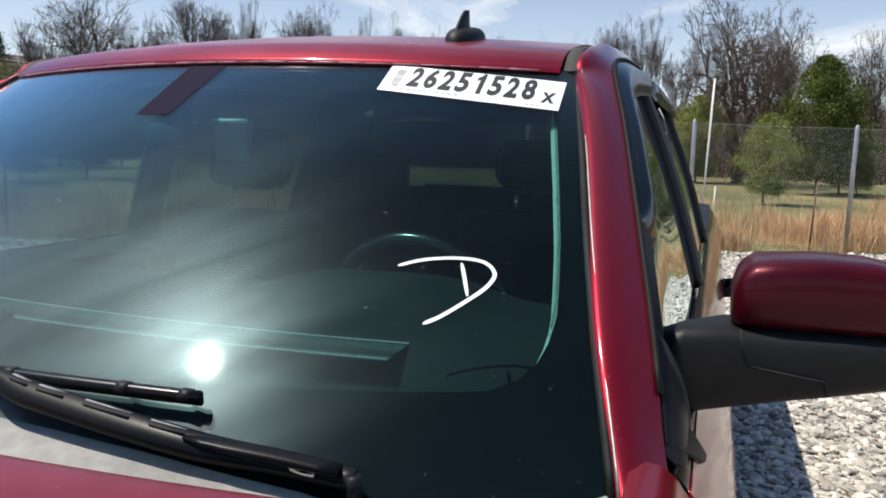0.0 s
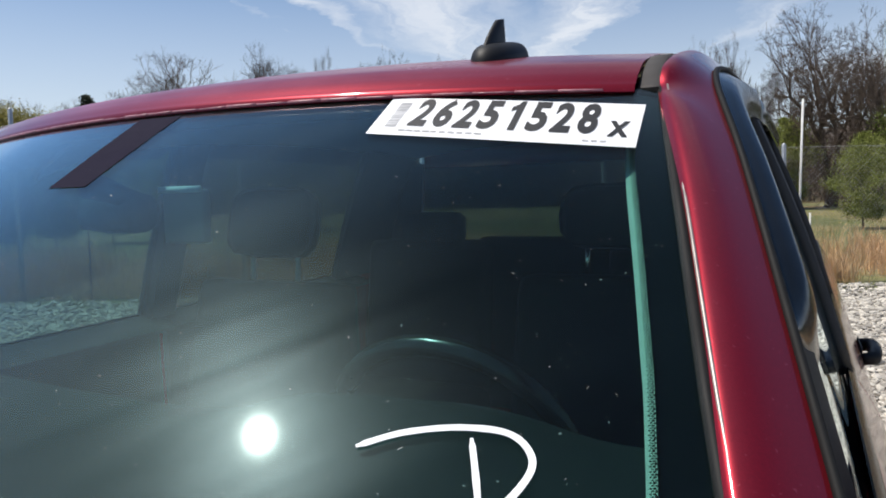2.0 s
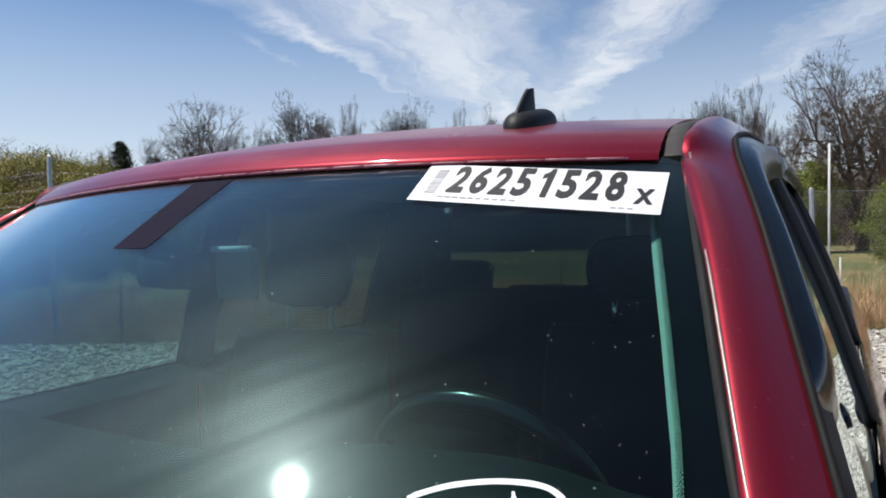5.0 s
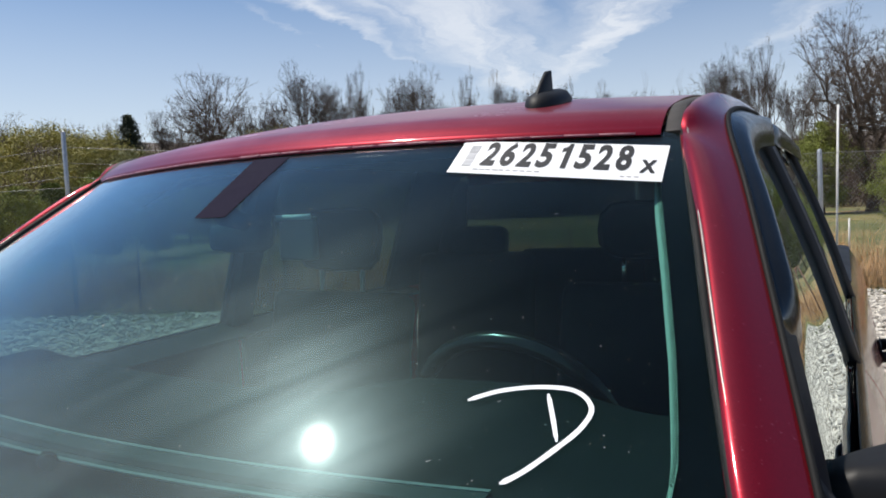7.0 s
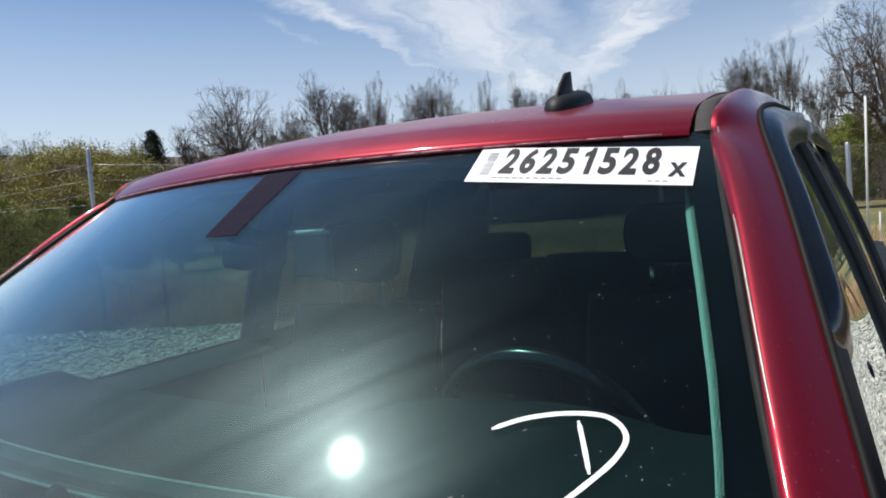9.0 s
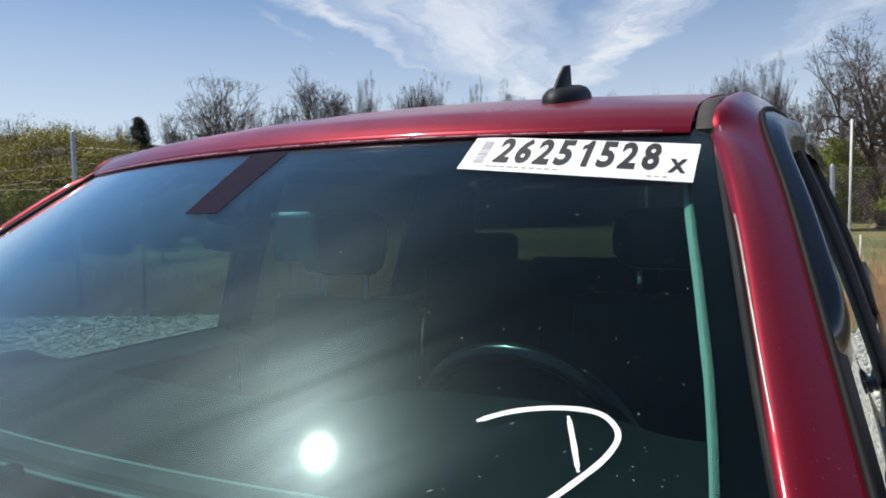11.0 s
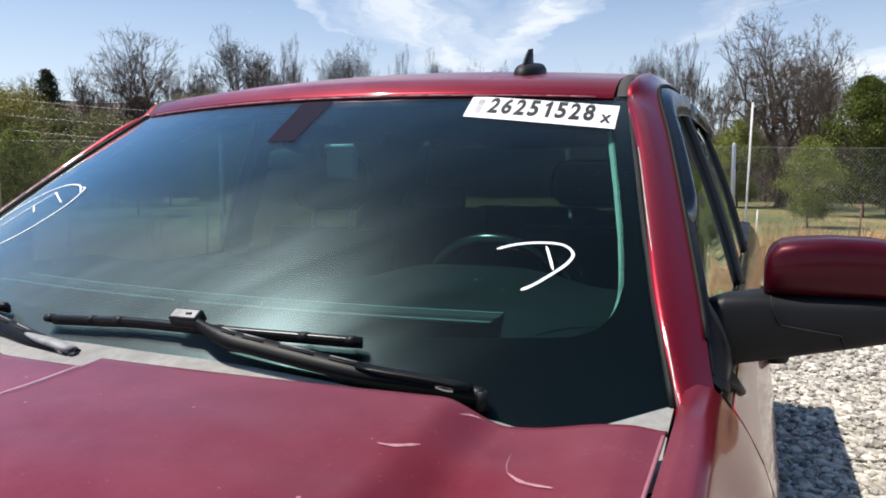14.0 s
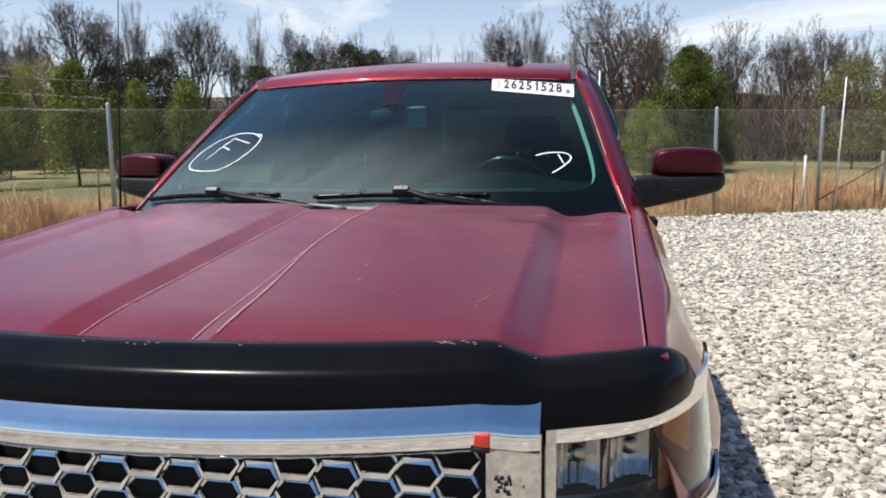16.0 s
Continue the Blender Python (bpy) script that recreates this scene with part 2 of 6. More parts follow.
def glass_material(name, tint, dust=0.0, gloss_rough=0.0, halo=0.0):
    """Thin glass: tinted light passes, the surface mirrors by Fresnel; dust and wiping film add a soft sheen."""
    m = bpy.data.materials.new(name)
    m.use_nodes = True
    nt = m.node_tree
    nt.nodes.clear()
    n, link = nt.nodes.new, nt.links.new
    out = n("ShaderNodeOutputMaterial")
    tr = n("ShaderNodeBsdfTransparent"); tr.inputs["Color"].default_value = (*tint, 1)
    gl = n("ShaderNodeBsdfGlossy"); gl.inputs["Roughness"].default_value = gloss_rough; gl.inputs["Color"].default_value = (0.87, 0.98, 1.0, 1)
    lw = n("ShaderNodeLayerWeight"); lw.inputs["Blend"].default_value = 0.5
    pw = n("ShaderNodeMath"); pw.operation = "POWER"; pw.inputs[1].default_value = 6.0
    link(lw.outputs["Facing"], pw.inputs[0])
    fr = n("ShaderNodeMath"); fr.operation = "MULTIPLY_ADD"; fr.use_clamp = True; fr.inputs[1].default_value = 2.3; fr.inputs[2].default_value = 0.005
    link(pw.outputs[0], fr.inputs[0])
    mix = n("ShaderNodeMixShader")
    link(fr.outputs[0], mix.inputs[0]); link(tr.outputs[0], mix.inputs[1]); link(gl.outputs[0], mix.inputs[2])
    last = mix.outputs[0]
    if halo:
        tc = n("ShaderNodeTexCoord")
        sm = n("ShaderNodeTexNoise"); sm.inputs["Scale"].default_value = 5.0; sm.inputs["Detail"].default_value = 4.5; sm.inputs["Distortion"].default_value = 0.8
        # the film lies in wiped streaks up the glass
        by_place = n("ShaderNodeCombineXYZ")
        for slot, axis in ((0, (1.55, -1.25, -0.90)), (1, (0.30, 0.26, 0.18))):
            dot = n("ShaderNodeVectorMath"); dot.operation = "DOT_PRODUCT"; dot.inputs[1].default_value = axis
            link(tc.outputs["Object"], dot.inputs[0]); link(dot.outputs["Value"], by_place.inputs[slot])
        link(by_place.outputs[0], sm.inputs["Vector"])
        hr = n("ShaderNodeMapRange"); hr.inputs[1].default_value, hr.inputs[2].default_value, hr.inputs[3].default_value, hr.inputs[4].default_value = 0.32, 0.66, halo * 0.70, halo * 1.65
        link(sm.outputs["Fac"], hr.inputs[0])
        # stronger towards the passenger's side, weaker before the driver
        fx = n("ShaderNodeSeparateXYZ"); link(tc.outputs["Object"], fx.inputs[0])
        fm = n("ShaderNodeMapRange"); fm.interpolation_type = "SMOOTHSTEP"
        fm.inputs[1].default_value, fm.inputs[2].default_value, fm.inputs[3].default_value, fm.inputs[4].default_value = 0.20, 0.60, 1.45, 0.55
        link(fx.outputs["X"], fm.inputs[0])
        fw = n("ShaderNodeMath"); fw.operation = "MULTIPLY"
        # fine grains that glint in the low light
        gr = n("ShaderNodeTexNoise"); gr.inputs["Scale"].default_value = 420; gr.inputs["Detail"].default_value = 3; gr.inputs["Roughness"].default_value = 0.7
        link(tc.outputs["Object"], gr.inputs["Vector"])
        gm = n("ShaderNodeMapRange"); gm.inputs[1].default_value, gm.inputs[2].default_value, gm.inputs[3].default_value, gm.inputs[4].default_value = 0.35, 0.70, 0.88, 1.18
        link(gr.outputs["Fac"], gm.inputs[0])
        gw = n("ShaderNodeMath"); gw.operation = "MULTIPLY"
        link(hr.outputs[0], gw.inputs[0]); link(gm.outputs[0], gw.inputs[1])
        link(gw.outputs[0], fw.inputs[0]); link(fm.outputs[0], fw.inputs[1])
        film = n("ShaderNodeBsdfGlossy"); film.inputs["Roughness"].default_value = 0.31; film.inputs["Color"].default_value = (0.80, 0.98, 1.07, 1)
        m2 = n("ShaderNodeMixShader")
        link(fw.outputs[0], m2.inputs[0]); link(last, m2.inputs[1]); link(film.outputs[0], m2.inputs[2])
        last = m2.outputs[0]
    if dust:
        tc2 = n("ShaderNodeTexCoord")
        sp = n("ShaderNodeTexNoise"); sp.inputs["Scale"].default_value = 210; sp.inputs["Detail"].default_value = 2
        link(tc2.outputs["Object"], sp.inputs["Vector"])
        sr = n("ShaderNodeMapRange"); sr.inputs[1].default_value, sr.inputs[2].default_value, sr.inputs[3].default_value, sr.inputs[4].default_value = 0.742, 0.79, dust, dust + 0.35
        link(sp.outputs["Fac"], sr.inputs[0])
        last_dust = sr.outputs[0]
        if halo:           # extra pale diffuse layer towards the passenger's lower corner
            xyz = n("ShaderNodeSeparateXYZ"); link(tc2.outputs["Object"], xyz.inputs[0])
            low = []
            for axis, a, b in (("X", 0.55, 0.0), ("Z", 1.60, 1.37)):
                r = n("ShaderNodeMapRange"); r.interpolation_type = "SMOOTHSTEP"
                r.inputs[1].default_value, r.inputs[2].default_value = a, b
                link(xyz.outputs[axis], r.inputs[0]); low.append(r.outputs[0])
            pm = n("ShaderNodeMath"); pm.operation = "MULTIPLY"
            link(low[0], pm.inputs[0]); link(low[1], pm.inputs[1])
            pn = n("ShaderNodeMath"); pn.operation = "MULTIPLY"
            ev = n("ShaderNodeMapRange"); ev.inputs[1].default_value, ev.inputs[2].default_value, ev.inputs[3].default_value, ev.inputs[4].default_value = 0.3, 0.7, 0.40, 0.60
            link(sm.outputs["Fac"], ev.inputs[0])
            link(pm.outputs[0], pn.inputs[0]); link(ev.outputs[0], pn.inputs[1])
            pa = n("ShaderNodeMath"); pa.operation = "MULTIPLY_ADD"; pa.inputs[1].default_value = 0.17
            link(pn.outputs[0], pa.inputs[0]); link(last_dust, pa.inputs[2])
            last_dust = pa.outputs[0]
        df = n("ShaderNodeBsdfDiffuse"); df.inputs["Color"].default_value = (0.55, 0.58, 0.57, 1)
        m3 = n("ShaderNodeMixShader")
        link(last_dust, m3.inputs[0]); link(last, m3.inputs[1]); link(df.outputs[0], m3.inputs[2])
        last = m3.outputs[0]
    link(last, out.inputs["Surface"])
    return m


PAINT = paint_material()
CAP_PAINT = mat("maroon_cap_paint", (0.062, 0.0016, 0.0075), 0.40, metal=0.35, var=0.16, spec=0.2, coat=0.18)
MOULD = mat("faded_grey_moulding", (0.062, 0.058, 0.056), 0.75, var=0.12, spec=0.2, bump=0.1, bump_scale=500, dist=0.001)
GLASS = glass_material("green_windshield_glass", (0.63, 0.80, 0.79), dust=0.002, gloss_rough=0.064, halo=0.0058)
SIDE_GLASS = glass_material("door_glass", (0.60, 0.67, 0.67), dust=0.002)
PRIVACY = glass_material("privacy_glass", (0.38, 0.39, 0.37), dust=0.002)
SMOKED = mat("smoked_plastic", (0.006, 0.007, 0.008), 0.20, var=0.2, spec=0.28, scale=20, bump=0.02, bump_scale=40, dist=0.004)
LENS = glass_material("headlight_lens", (0.80, 0.79, 0.76), dust=0.02, gloss_rough=0.03)
FRIT = mat("black_ceramic_frit", (0.006, 0.007, 0.008), 1.0, var=0.05, spec=0.0)
BLACK_GLOSS = mat("gloss_black_plastic", (0.005, 0.005, 0.006), 0.21, var=0.08, spec=0.08, bump=0.02, bump_scale=9, dist=0.02)
ARM_BLACK = mat("satin_black_arm", (0.004, 0.004, 0.0045), 0.42, var=0.2, spec=0.16, bump=0.05, bump_scale=300, dist=0.001)
ARM_METAL = mat("worn_arm_metal_and_glint", (0.27, 0.27, 0.27), 0.52, metal=0.0, spec=0.4, var=0.25, scale=40)
SATIN_BLACK = mat("satin_black_metal", (0.005, 0.005, 0.006), 0.30, var=0.2, spec=0.30, bump=0.05, bump_scale=300, dist=0.001)
TAB = mat("dark_glass_patch", (0.019, 0.017, 0.030), 0.95, var=0.1, spec=0.05)
BLACK_PLASTIC = mat("textured_black_plastic", (0.0085, 0.0085, 0.009), 0.55, spec=0.3, var=0.15, bump=0.12, bump_scale=900, dist=0.001)
GREY_COWL = mat("weathered_grey_cowl_plastic", (0.25, 0.24, 0.225), 0.62, var=0.22, bump=0.10, bump_scale=600, dist=0.001)
RUBBER = mat("black_rubber", (0.008, 0.008, 0.008), 0.65, var=0.15, spec=0.2, bump=0.1, bump_scale=300, dist=0.001)
CHROME = mat("chrome", (0.78, 0.78, 0.77), 0.07, metal=1.0, var=0.05, bump=0.01, bump_scale=14, dist=0.02)
DIRTY_CHROME = mat("dull_dirty_chrome", (0.62, 0.60, 0.56), 0.24, metal=0.9, var=0.28, scale=24, fine=120)
DASH = mat("charcoal_dash_vinyl", (0.017, 0.0195, 0.020), 0.66, var=0.1, bump=0.0, bump_scale=700, dist=0.0010, spec=0.08)
CABIN = mat("dark_grey_cloth", (0.022, 0.023, 0.025), 0.88, var=0.15, bump=0.2, bump_scale=700, dist=0.001)
TRIM = mat("dark_cabin_trim", (0.020, 0.021, 0.023), 0.6, var=0.1)
LIGHT_TRIM = mat("pale_grey_pillar_trim", (0.50, 0.57, 0.49), 0.7, var=0.06)
HEADLINER = mat("grey_headliner_cloth", (0.30, 0.30, 0.29), 0.9, var=0.06, bump=0.1, bump_scale=800, dist=0.001)
REVEAL = mat("dull_reveal_strip", (0.34, 0.30, 0.27), 0.42, metal=0.6, var=0.2, scale=30)
PANEL = mat("grey_defroster_plastic", (0.060, 0.066, 0.066), 0.6, var=0.12, spec=0.15)
DEFROST = mat("sunlit_grey_defroster_edge", (0.26, 0.26, 0.25), 0.6, var=0.1)
STEEL = mat("bright_steel_rod", (0.72, 0.72, 0.72), 0.2, metal=1.0, var=0.05)
MIRROR = mat("mirror_glass", (0.85, 0.87, 0.87), 0.02, metal=1.0, var=0.01)
WHITE_PAPER = mat("white_sticker_paper", (0.82, 0.82, 0.82), 0.5, var=0.02)
GREY_INK = mat("grey_ink", (0.36, 0.36, 0.36), 0.55, var=0.05)
BLACK_INK = mat("black_ink", (0.012, 0.012, 0.012), 0.55, var=0.05)
WHITE_PAINT = mat("white_marker_paint", (0.86, 0.87, 0.88), 0.6, var=0.06, scale=60)
AMBER = mat("amber_reflector", (0.75, 0.22, 0.03), 0.2, var=0.2, scale=60, coat=0.5)
RED_TAG = mat("red_plastic_clip", (0.70, 0.05, 0.03), 0.4, var=0.08)
SILVER_CUP = mat("silvered_reflector", (0.80, 0.80, 0.82), 0.10, metal=1.0, var=0.15, scale=40)
TYRE = mat("tyre_rubber", (0.020, 0.020, 0.021), 0.8, var=0.15, bump=0.3, bump_scale=120, dist=0.004)
ALLOY = mat("alloy_wheel", (0.55, 0.55, 0.56), 0.3, metal=1.0, var=0.1)
UNDER = mat("dark_underbody", (0.015, 0.015, 0.015), 0.85, var=0.2)
FLECK = mat("pale_dried_flecks", (0.34, 0.34, 0.33), 0.8, var=0.15)
SCUFF = mat("scraped_paint_primer", (0.40, 0.19, 0.215), 0.6, var=0.2, scale=90)
HEM = mat("dusty_highlit_maroon_edge", (0.30, 0.115, 0.14), 0.45, var=0.25, scale=60, fine=300)
GALV = mat("galvanised_steel", (0.42, 0.43, 0.44), 0.42, metal=0.7, var=0.16, scale=14, fine=90)
WIRE = mat("galvanised_wire", (0.33, 0.33, 0.33), 0.45, metal=0.6, var=0.1)
RUST = mat("rusted_steel", (0.14, 0.070, 0.045), 0.85, var=0.3, scale=16, bump=0.4, bump_scale=140, dist=0.002)
WHITE_POLE = mat("white_fibreglass_pole", (0.66, 0.65, 0.62), 0.5, var=0.08)
OLD_WOOD = mat("weathered_wood", (0.20, 0.17, 0.14), 0.85, var=0.25, bump=0.5, bump_scale=60, dist=0.004)
STONE = mat("white_limestone_gravel", (0.465, 0.425, 0.362), 0.85, var=0.30, scale=14, fine=120, island=0.9, bump=0.4, bump_scale=90, dist=0.004)
BARK = mat("grey_brown_bark", (0.092, 0.066, 0.050), 0.9, var=0.25, scale=3, fine=30, rnd=0.5)
TWIG = mat("bare_brown_twigs", (0.128, 0.090, 0.064), 0.9, var=0.25, scale=0.5, fine=6, island=0.5)
LEAF = mat("spring_green_leaves", (0.215, 0.240, 0.060), 0.6, spec=0.12, var=0.30, scale=0.7, fine=5, island=0.8)
LEAF_DARK = mat("dark_green_leaves", (0.098, 0.118, 0.026), 0.65, spec=0.10, var=0.32, scale=0.7, fine=5, island=0.8)
LEAF_YELLOW = mat("yellow_green_leaves", (0.17, 0.165, 0.048), 0.6, var=0.25, scale=0.5, fine=5, island=0.7)
WILLOW = mat("yellow_willow_leaves", (0.30, 0.265, 0.060), 0.6, var=0.25, scale=0.5, fine=5, island=0.7)
CEDAR = mat("dark_cedar_needles", (0.058, 0.056, 0.030), 0.8, var=0.3, scale=0.8, fine=5, island=0.7)
SPIRE = mat("blackish_cedar_needles", (0.028, 0.038, 0.018), 0.8, var=0.3, scale=0.8, fine=5, island=0.7)
STRAW = mat("dry_straw_grass", (0.60, 0.375, 0.19), 0.8, var=0.25, scale=0.8, fine=6, island=0.7)
GREEN_BLADE = mat("green_grass_blades", (0.12, 0.16, 0.035), 0.7, var=0.28, scale=0.6, fine=6, island=0.7)


def gravel_bed_material():
    m = mat("crushed_limestone_bed", (0.385, 0.35, 0.30), 0.9, var=0.22, scale=1.2, fine=9)
    nt = m.node_tree
    n, link = nt.nodes.new, nt.links.new
    tc = n("ShaderNodeTexCoord")
    v = n("ShaderNodeTexVoronoi"); v.inputs["Scale"].default_value = 17
    link(tc.outputs["Object"], v.inputs["Vector"])
    bp = n("ShaderNodeBump"); bp.inputs["Strength"].default_value = 0.9; bp.inputs["Distance"].default_value = 0.035; bp.invert = True
    link(v.outputs["Distance"], bp.inputs["Height"])
    link(bp.outputs[0], nt.nodes["Principled BSDF"].inputs["Normal"])
    return m


def field_material():
    """Pasture: green turf with dry straw patches."""
    m = mat("pasture_turf", (0.115, 0.125, 0.042), 0.9, var=0.30, scale=0.35, fine=5, bump=0.8, bump_scale=14, dist=0.06)
    nt = m.node_tree
    n, link = nt.nodes.new, nt.links.new
    b = nt.nodes["Principled BSDF"]
    old = b.inputs["Base Color"].links[0].from_socket
    tc = n("ShaderNodeTexCoord")
    p = n("ShaderNodeTexNoise"); p.inputs["Scale"].default_value = 0.16; p.inputs["Detail"].default_value = 6
    link(tc.outputs["Object"], p.inputs["Vector"])
    r = n("ShaderNodeMapRange"); r.inputs[1].default_value, r.inputs[2].default_value = 0.46, 0.68
    link(p.outputs["Fac"], r.inputs[0])
    mx = n("ShaderNodeMix"); mx.data_type = "RGBA"; mx.inputs["B"].default_value = (0.30, 0.215, 0.10, 1)
    link(r.outputs[0], mx.inputs["Factor"]); link(old, mx.inputs["A"]); link(mx.outputs["Result"], b.inputs["Base Color"])
    return m


BED = gravel_bed_material()
FIELD = field_material()


# ---- mesh helpers ----
def empty(name, place=(0, 0, 0)):
    ob = new(name)
    ob.location = place
    ob.empty_display_size = 0.1
    return ob


def part(name, bm, material, parent=None, label="", smooth=True, thick=0.0, bevel=0.0):
    """Links a bmesh as ONE mesh object, under a thing or a part if one is given."""
    me = bpy.data.meshes.new(name)
    bm.normal_update()
    if thick:              # crisp panel edges
        for e in bm.edges:
            if e.is_boundary:
                e.smooth = False
    bm.to_mesh(me)
    bm.free()
    me.materials.append(material)
    if smooth:
        me.shade_smooth()
    ob = new(name, me)
    if parent is not None:
        ob.parent = parent
        root = parent
        off = Vector()
        while root is not None:
            off += root.location
            root = root.parent
        ob.location = -off
    if label:
        ob["label"] = label
    if thick:
        s = ob.modifiers.new("thickness", "SOLIDIFY")
        s.thickness, s.offset = thick, 0.0
        s.use_rim = material not in (GLASS, SIDE_GLASS, PRIVACY, LENS)
    if bevel:
        s = ob.modifiers.new("soft_edges", "BEVEL")
        s.width, s.segments, s.limit_method = bevel, 2, "ANGLE"
    return ob


def grid(fn, nu, nv, closed_u=False):
    """A sheet of quads through fn(u, v), u and v from 0 to 1."""
    bm = bmesh.new()
    rows = [[bm.verts.new(fn(i / (nu - (0 if closed_u else 1)), j / (nv - 1))) for i in range(nu)] for j in range(nv)]
    for a, b in zip(rows, rows[1:]):
        for i in range(nu if closed_u else nu - 1):
            k = (i + 1) % nu
            bm.faces.new((a[i], a[k], b[k], b[i]))
    return bm


def box(cx, cy, cz, sx, sy, sz, bm=None, turn=None, seg=0.0):
    bm = bm or bmesh.new()
    m = Matrix.Translation((cx, cy, cz)) @ (turn or Matrix()) @ Matrix.Diagonal((sx, sy, sz, 1))
    geo = bmesh.ops.create_cube(bm, size=1, matrix=m)
    if seg:
        es = list({e for v in geo["verts"] for e in v.link_edges})
        bmesh.ops.bevel(bm, geom=es, offset=seg, segments=3, profile=0.6, affect="EDGES")
    return bm


def tube(points, radii, sides=8, bm=None, flat=1.0, closed_ends=True):
    """A tube along points; radii a number or one for each point."""
    bm = bm or bmesh.new()
    pts = [Vector(p) for p in points]
    rad = radii if isinstance(radii, (list, tuple)) else [radii] * len(pts)
    rings = []
    ref = Vector((0, 0, 1))
    for i, p in enumerate(pts):
        d = (pts[min(i + 1, len(pts) - 1)] - pts[max(i - 1, 0)]).normalized()
        a = d.cross(ref)
        if a.length < 0.05:
            a = d.cross(Vector((1, 0, 0)))
        a.normalize()
        b = a.cross(d).normalized()
        rings.append([bm.verts.new(p + rad[i] * (math.cos(2 * math.pi * k / sides) * a + flat * math.sin(2 * math.pi * k / sides) * b)) for k in range(sides)])
    for r, s in zip(rings, rings[1:]):
        for k in range(sides):
            bm.faces.new((r[k], r[(k + 1) % sides], s[(k + 1) % sides], s[k]))
    if closed_ends:
        bm.faces.new(rings[0][::-1])
        bm.faces.new(rings[-1])
    return bm


def smooth_path(pts, n):
    """Catmull-Rom through points, n points in all."""
    P = [Vector(p) for p in pts]
    out = []
    for i in range(n):
        s = i / (n - 1) * (len(P) - 1)
        k = min(int(s), len(P) - 2)
        t = s - k
        p0, p1, p2, p3 = P[max(k - 1, 0)], P[k], P[k + 1], P[min(k + 2, len(P) - 1)]
        out.append(0.5 * ((2 * p1) + (p2 - p0) * t + (2 * p0 - 5 * p1 + 4 * p2 - p3) * t * t + (3 * p1 - p0 - 3 * p2 + p3) * t ** 3))
    return out


def lerp_table(table, v):
    """Smooth value from a short table of (key, value)."""
    return float(np.interp(v, [a for a, _ in table], [b for _, b in table]))


def ease(a, b, x):
    t = min(1.0, max(0.0, (x - a) / (b - a)))
    return t * t * (3 - 2 * t)


# ---- the pickup truck: x to its left, y to its tail, z up ----
truck = empty("pickup_truck", (0, 3.0, 0))
tagged(truck, "dusty maroon four-door pickup truck parked on white gravel", "pickup truck")


def glass_y(x, z):
    """The windshield's outer face."""
    return 1.32 + 1.30 * (z - 1.3) + 0.45 * (z - 1.3) ** 2 + 0.28 * x * x


def glass_normal(x, z):
    return Vector((0.56 * x, -1.0, 1.30 + 0.90 * (z - 1.3))).normalized()


def on_glass(x, z, off=0.0):
    return Vector((x, glass_y(x, z), z)) + off * glass_normal(x, z)


def glass_half(z):
    """Half width of the windshield at a height."""
    return lerp_table([(1.22, 0.872), (1.30, 0.845), (1.391, 0.810), (1.483, 0.777), (1.596, 0.738), (1.729, 0.689), (1.77, 0.674)], z)


def glass_top(u):
    return 1.766 - 0.014 * u * u


def hood_edge_z(y):
    return 1.178 + 0.115 * (y - 0.36)


def crease_x(y):
    """The foot of the channel's step on the driver's side."""
    return 0.110 + 0.024 * ease(0.80, 0.28, y) + 0.018 * ease(0.95, 1.25, y)


HOOD_DENTS = ((0.700, 1.205, 0.050, 0.036, 0.0050), (0.615, 1.110, 0.075, 0.050, -0.0045), (0.440, 1.130, 0.150, 0.045, 0.0035), (0.780, 1.140, 0.045, 0.050, -0.0030), (0.300, 1.040, 0.120, 0.040, -0.0025))


def hood_z(x, y):
    """Two broad domes with a sunk channel along the middle, and valleys beside the fenders."""
    a = abs(x)
    z = hood_edge_z(y)
    z += 0.033 * (1 - ease(0.612, 0.694, a))                       # dome shoulders
    z += 0.018 * max(0.0, 1 - (a / 0.64) ** 2)
    z += 0.007 * ease(0.72, 0.80, a) * (1 - ease(0.82, 0.868, a))
    if x > 0:                                                      # channel
        z -= 0.017 * (1 - min(1.0, max(0.0, (x - crease_x(y)) / (0.010 + 0.028 * ease(0.85, 0.25, y)))))
    else:
        z -= 0.017 * (1 - min(1.0, max(0.0, (-x - 0.080) / 0.056)))
    for dx, dy, wx, wy, lift in HOOD_DENTS:
        z += lift * math.exp(-((x - dx) / wx) ** 2 - ((y - dy) / wy) ** 2)
    buckle = ease(0.10, 0.16, x) * (1 - ease(0.60, 0.70, x))        # a cross ridge behind which the panel sags
    ridge = 1.035 + 0.010 * math.sin(19 * x) + 0.05 * (x - 0.3)
    z += buckle * (0.0035 * ease(ridge - 0.16, ridge, y) - 0.050 * min(0.10, max(0.0, y - ridge)))
    z -= 0.030 * max(0.0, (0.34 - y) / 0.25) ** 2                 # nose rolls down
    return z


def hood_front(x):
    return 0.115 + 0.215 * x * x


def hood_rear(x):
    return 1.246 + 0.126 * (x / 0.865) ** 2


def hood_point(u, v):
    x = (2 * u - 1) * 0.863
    y = hood_front(x) + v * (hood_rear(x) - hood_front(x))
    x *= (0.846 + 0.017 * (y - 0.36)) / 0.863
    z = hood_z(x, y)
    if v > 0.985:
        z -= 0.012 * (v - 0.985) / 0.015
    return (x, y, z)


CREASES = []
CREST = mat("pale_dust_and_sheen_on_maroon", (0.35, 0.175, 0.215), 0.6, var=0.3, scale=60, fine=300)
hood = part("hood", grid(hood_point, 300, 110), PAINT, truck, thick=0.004)
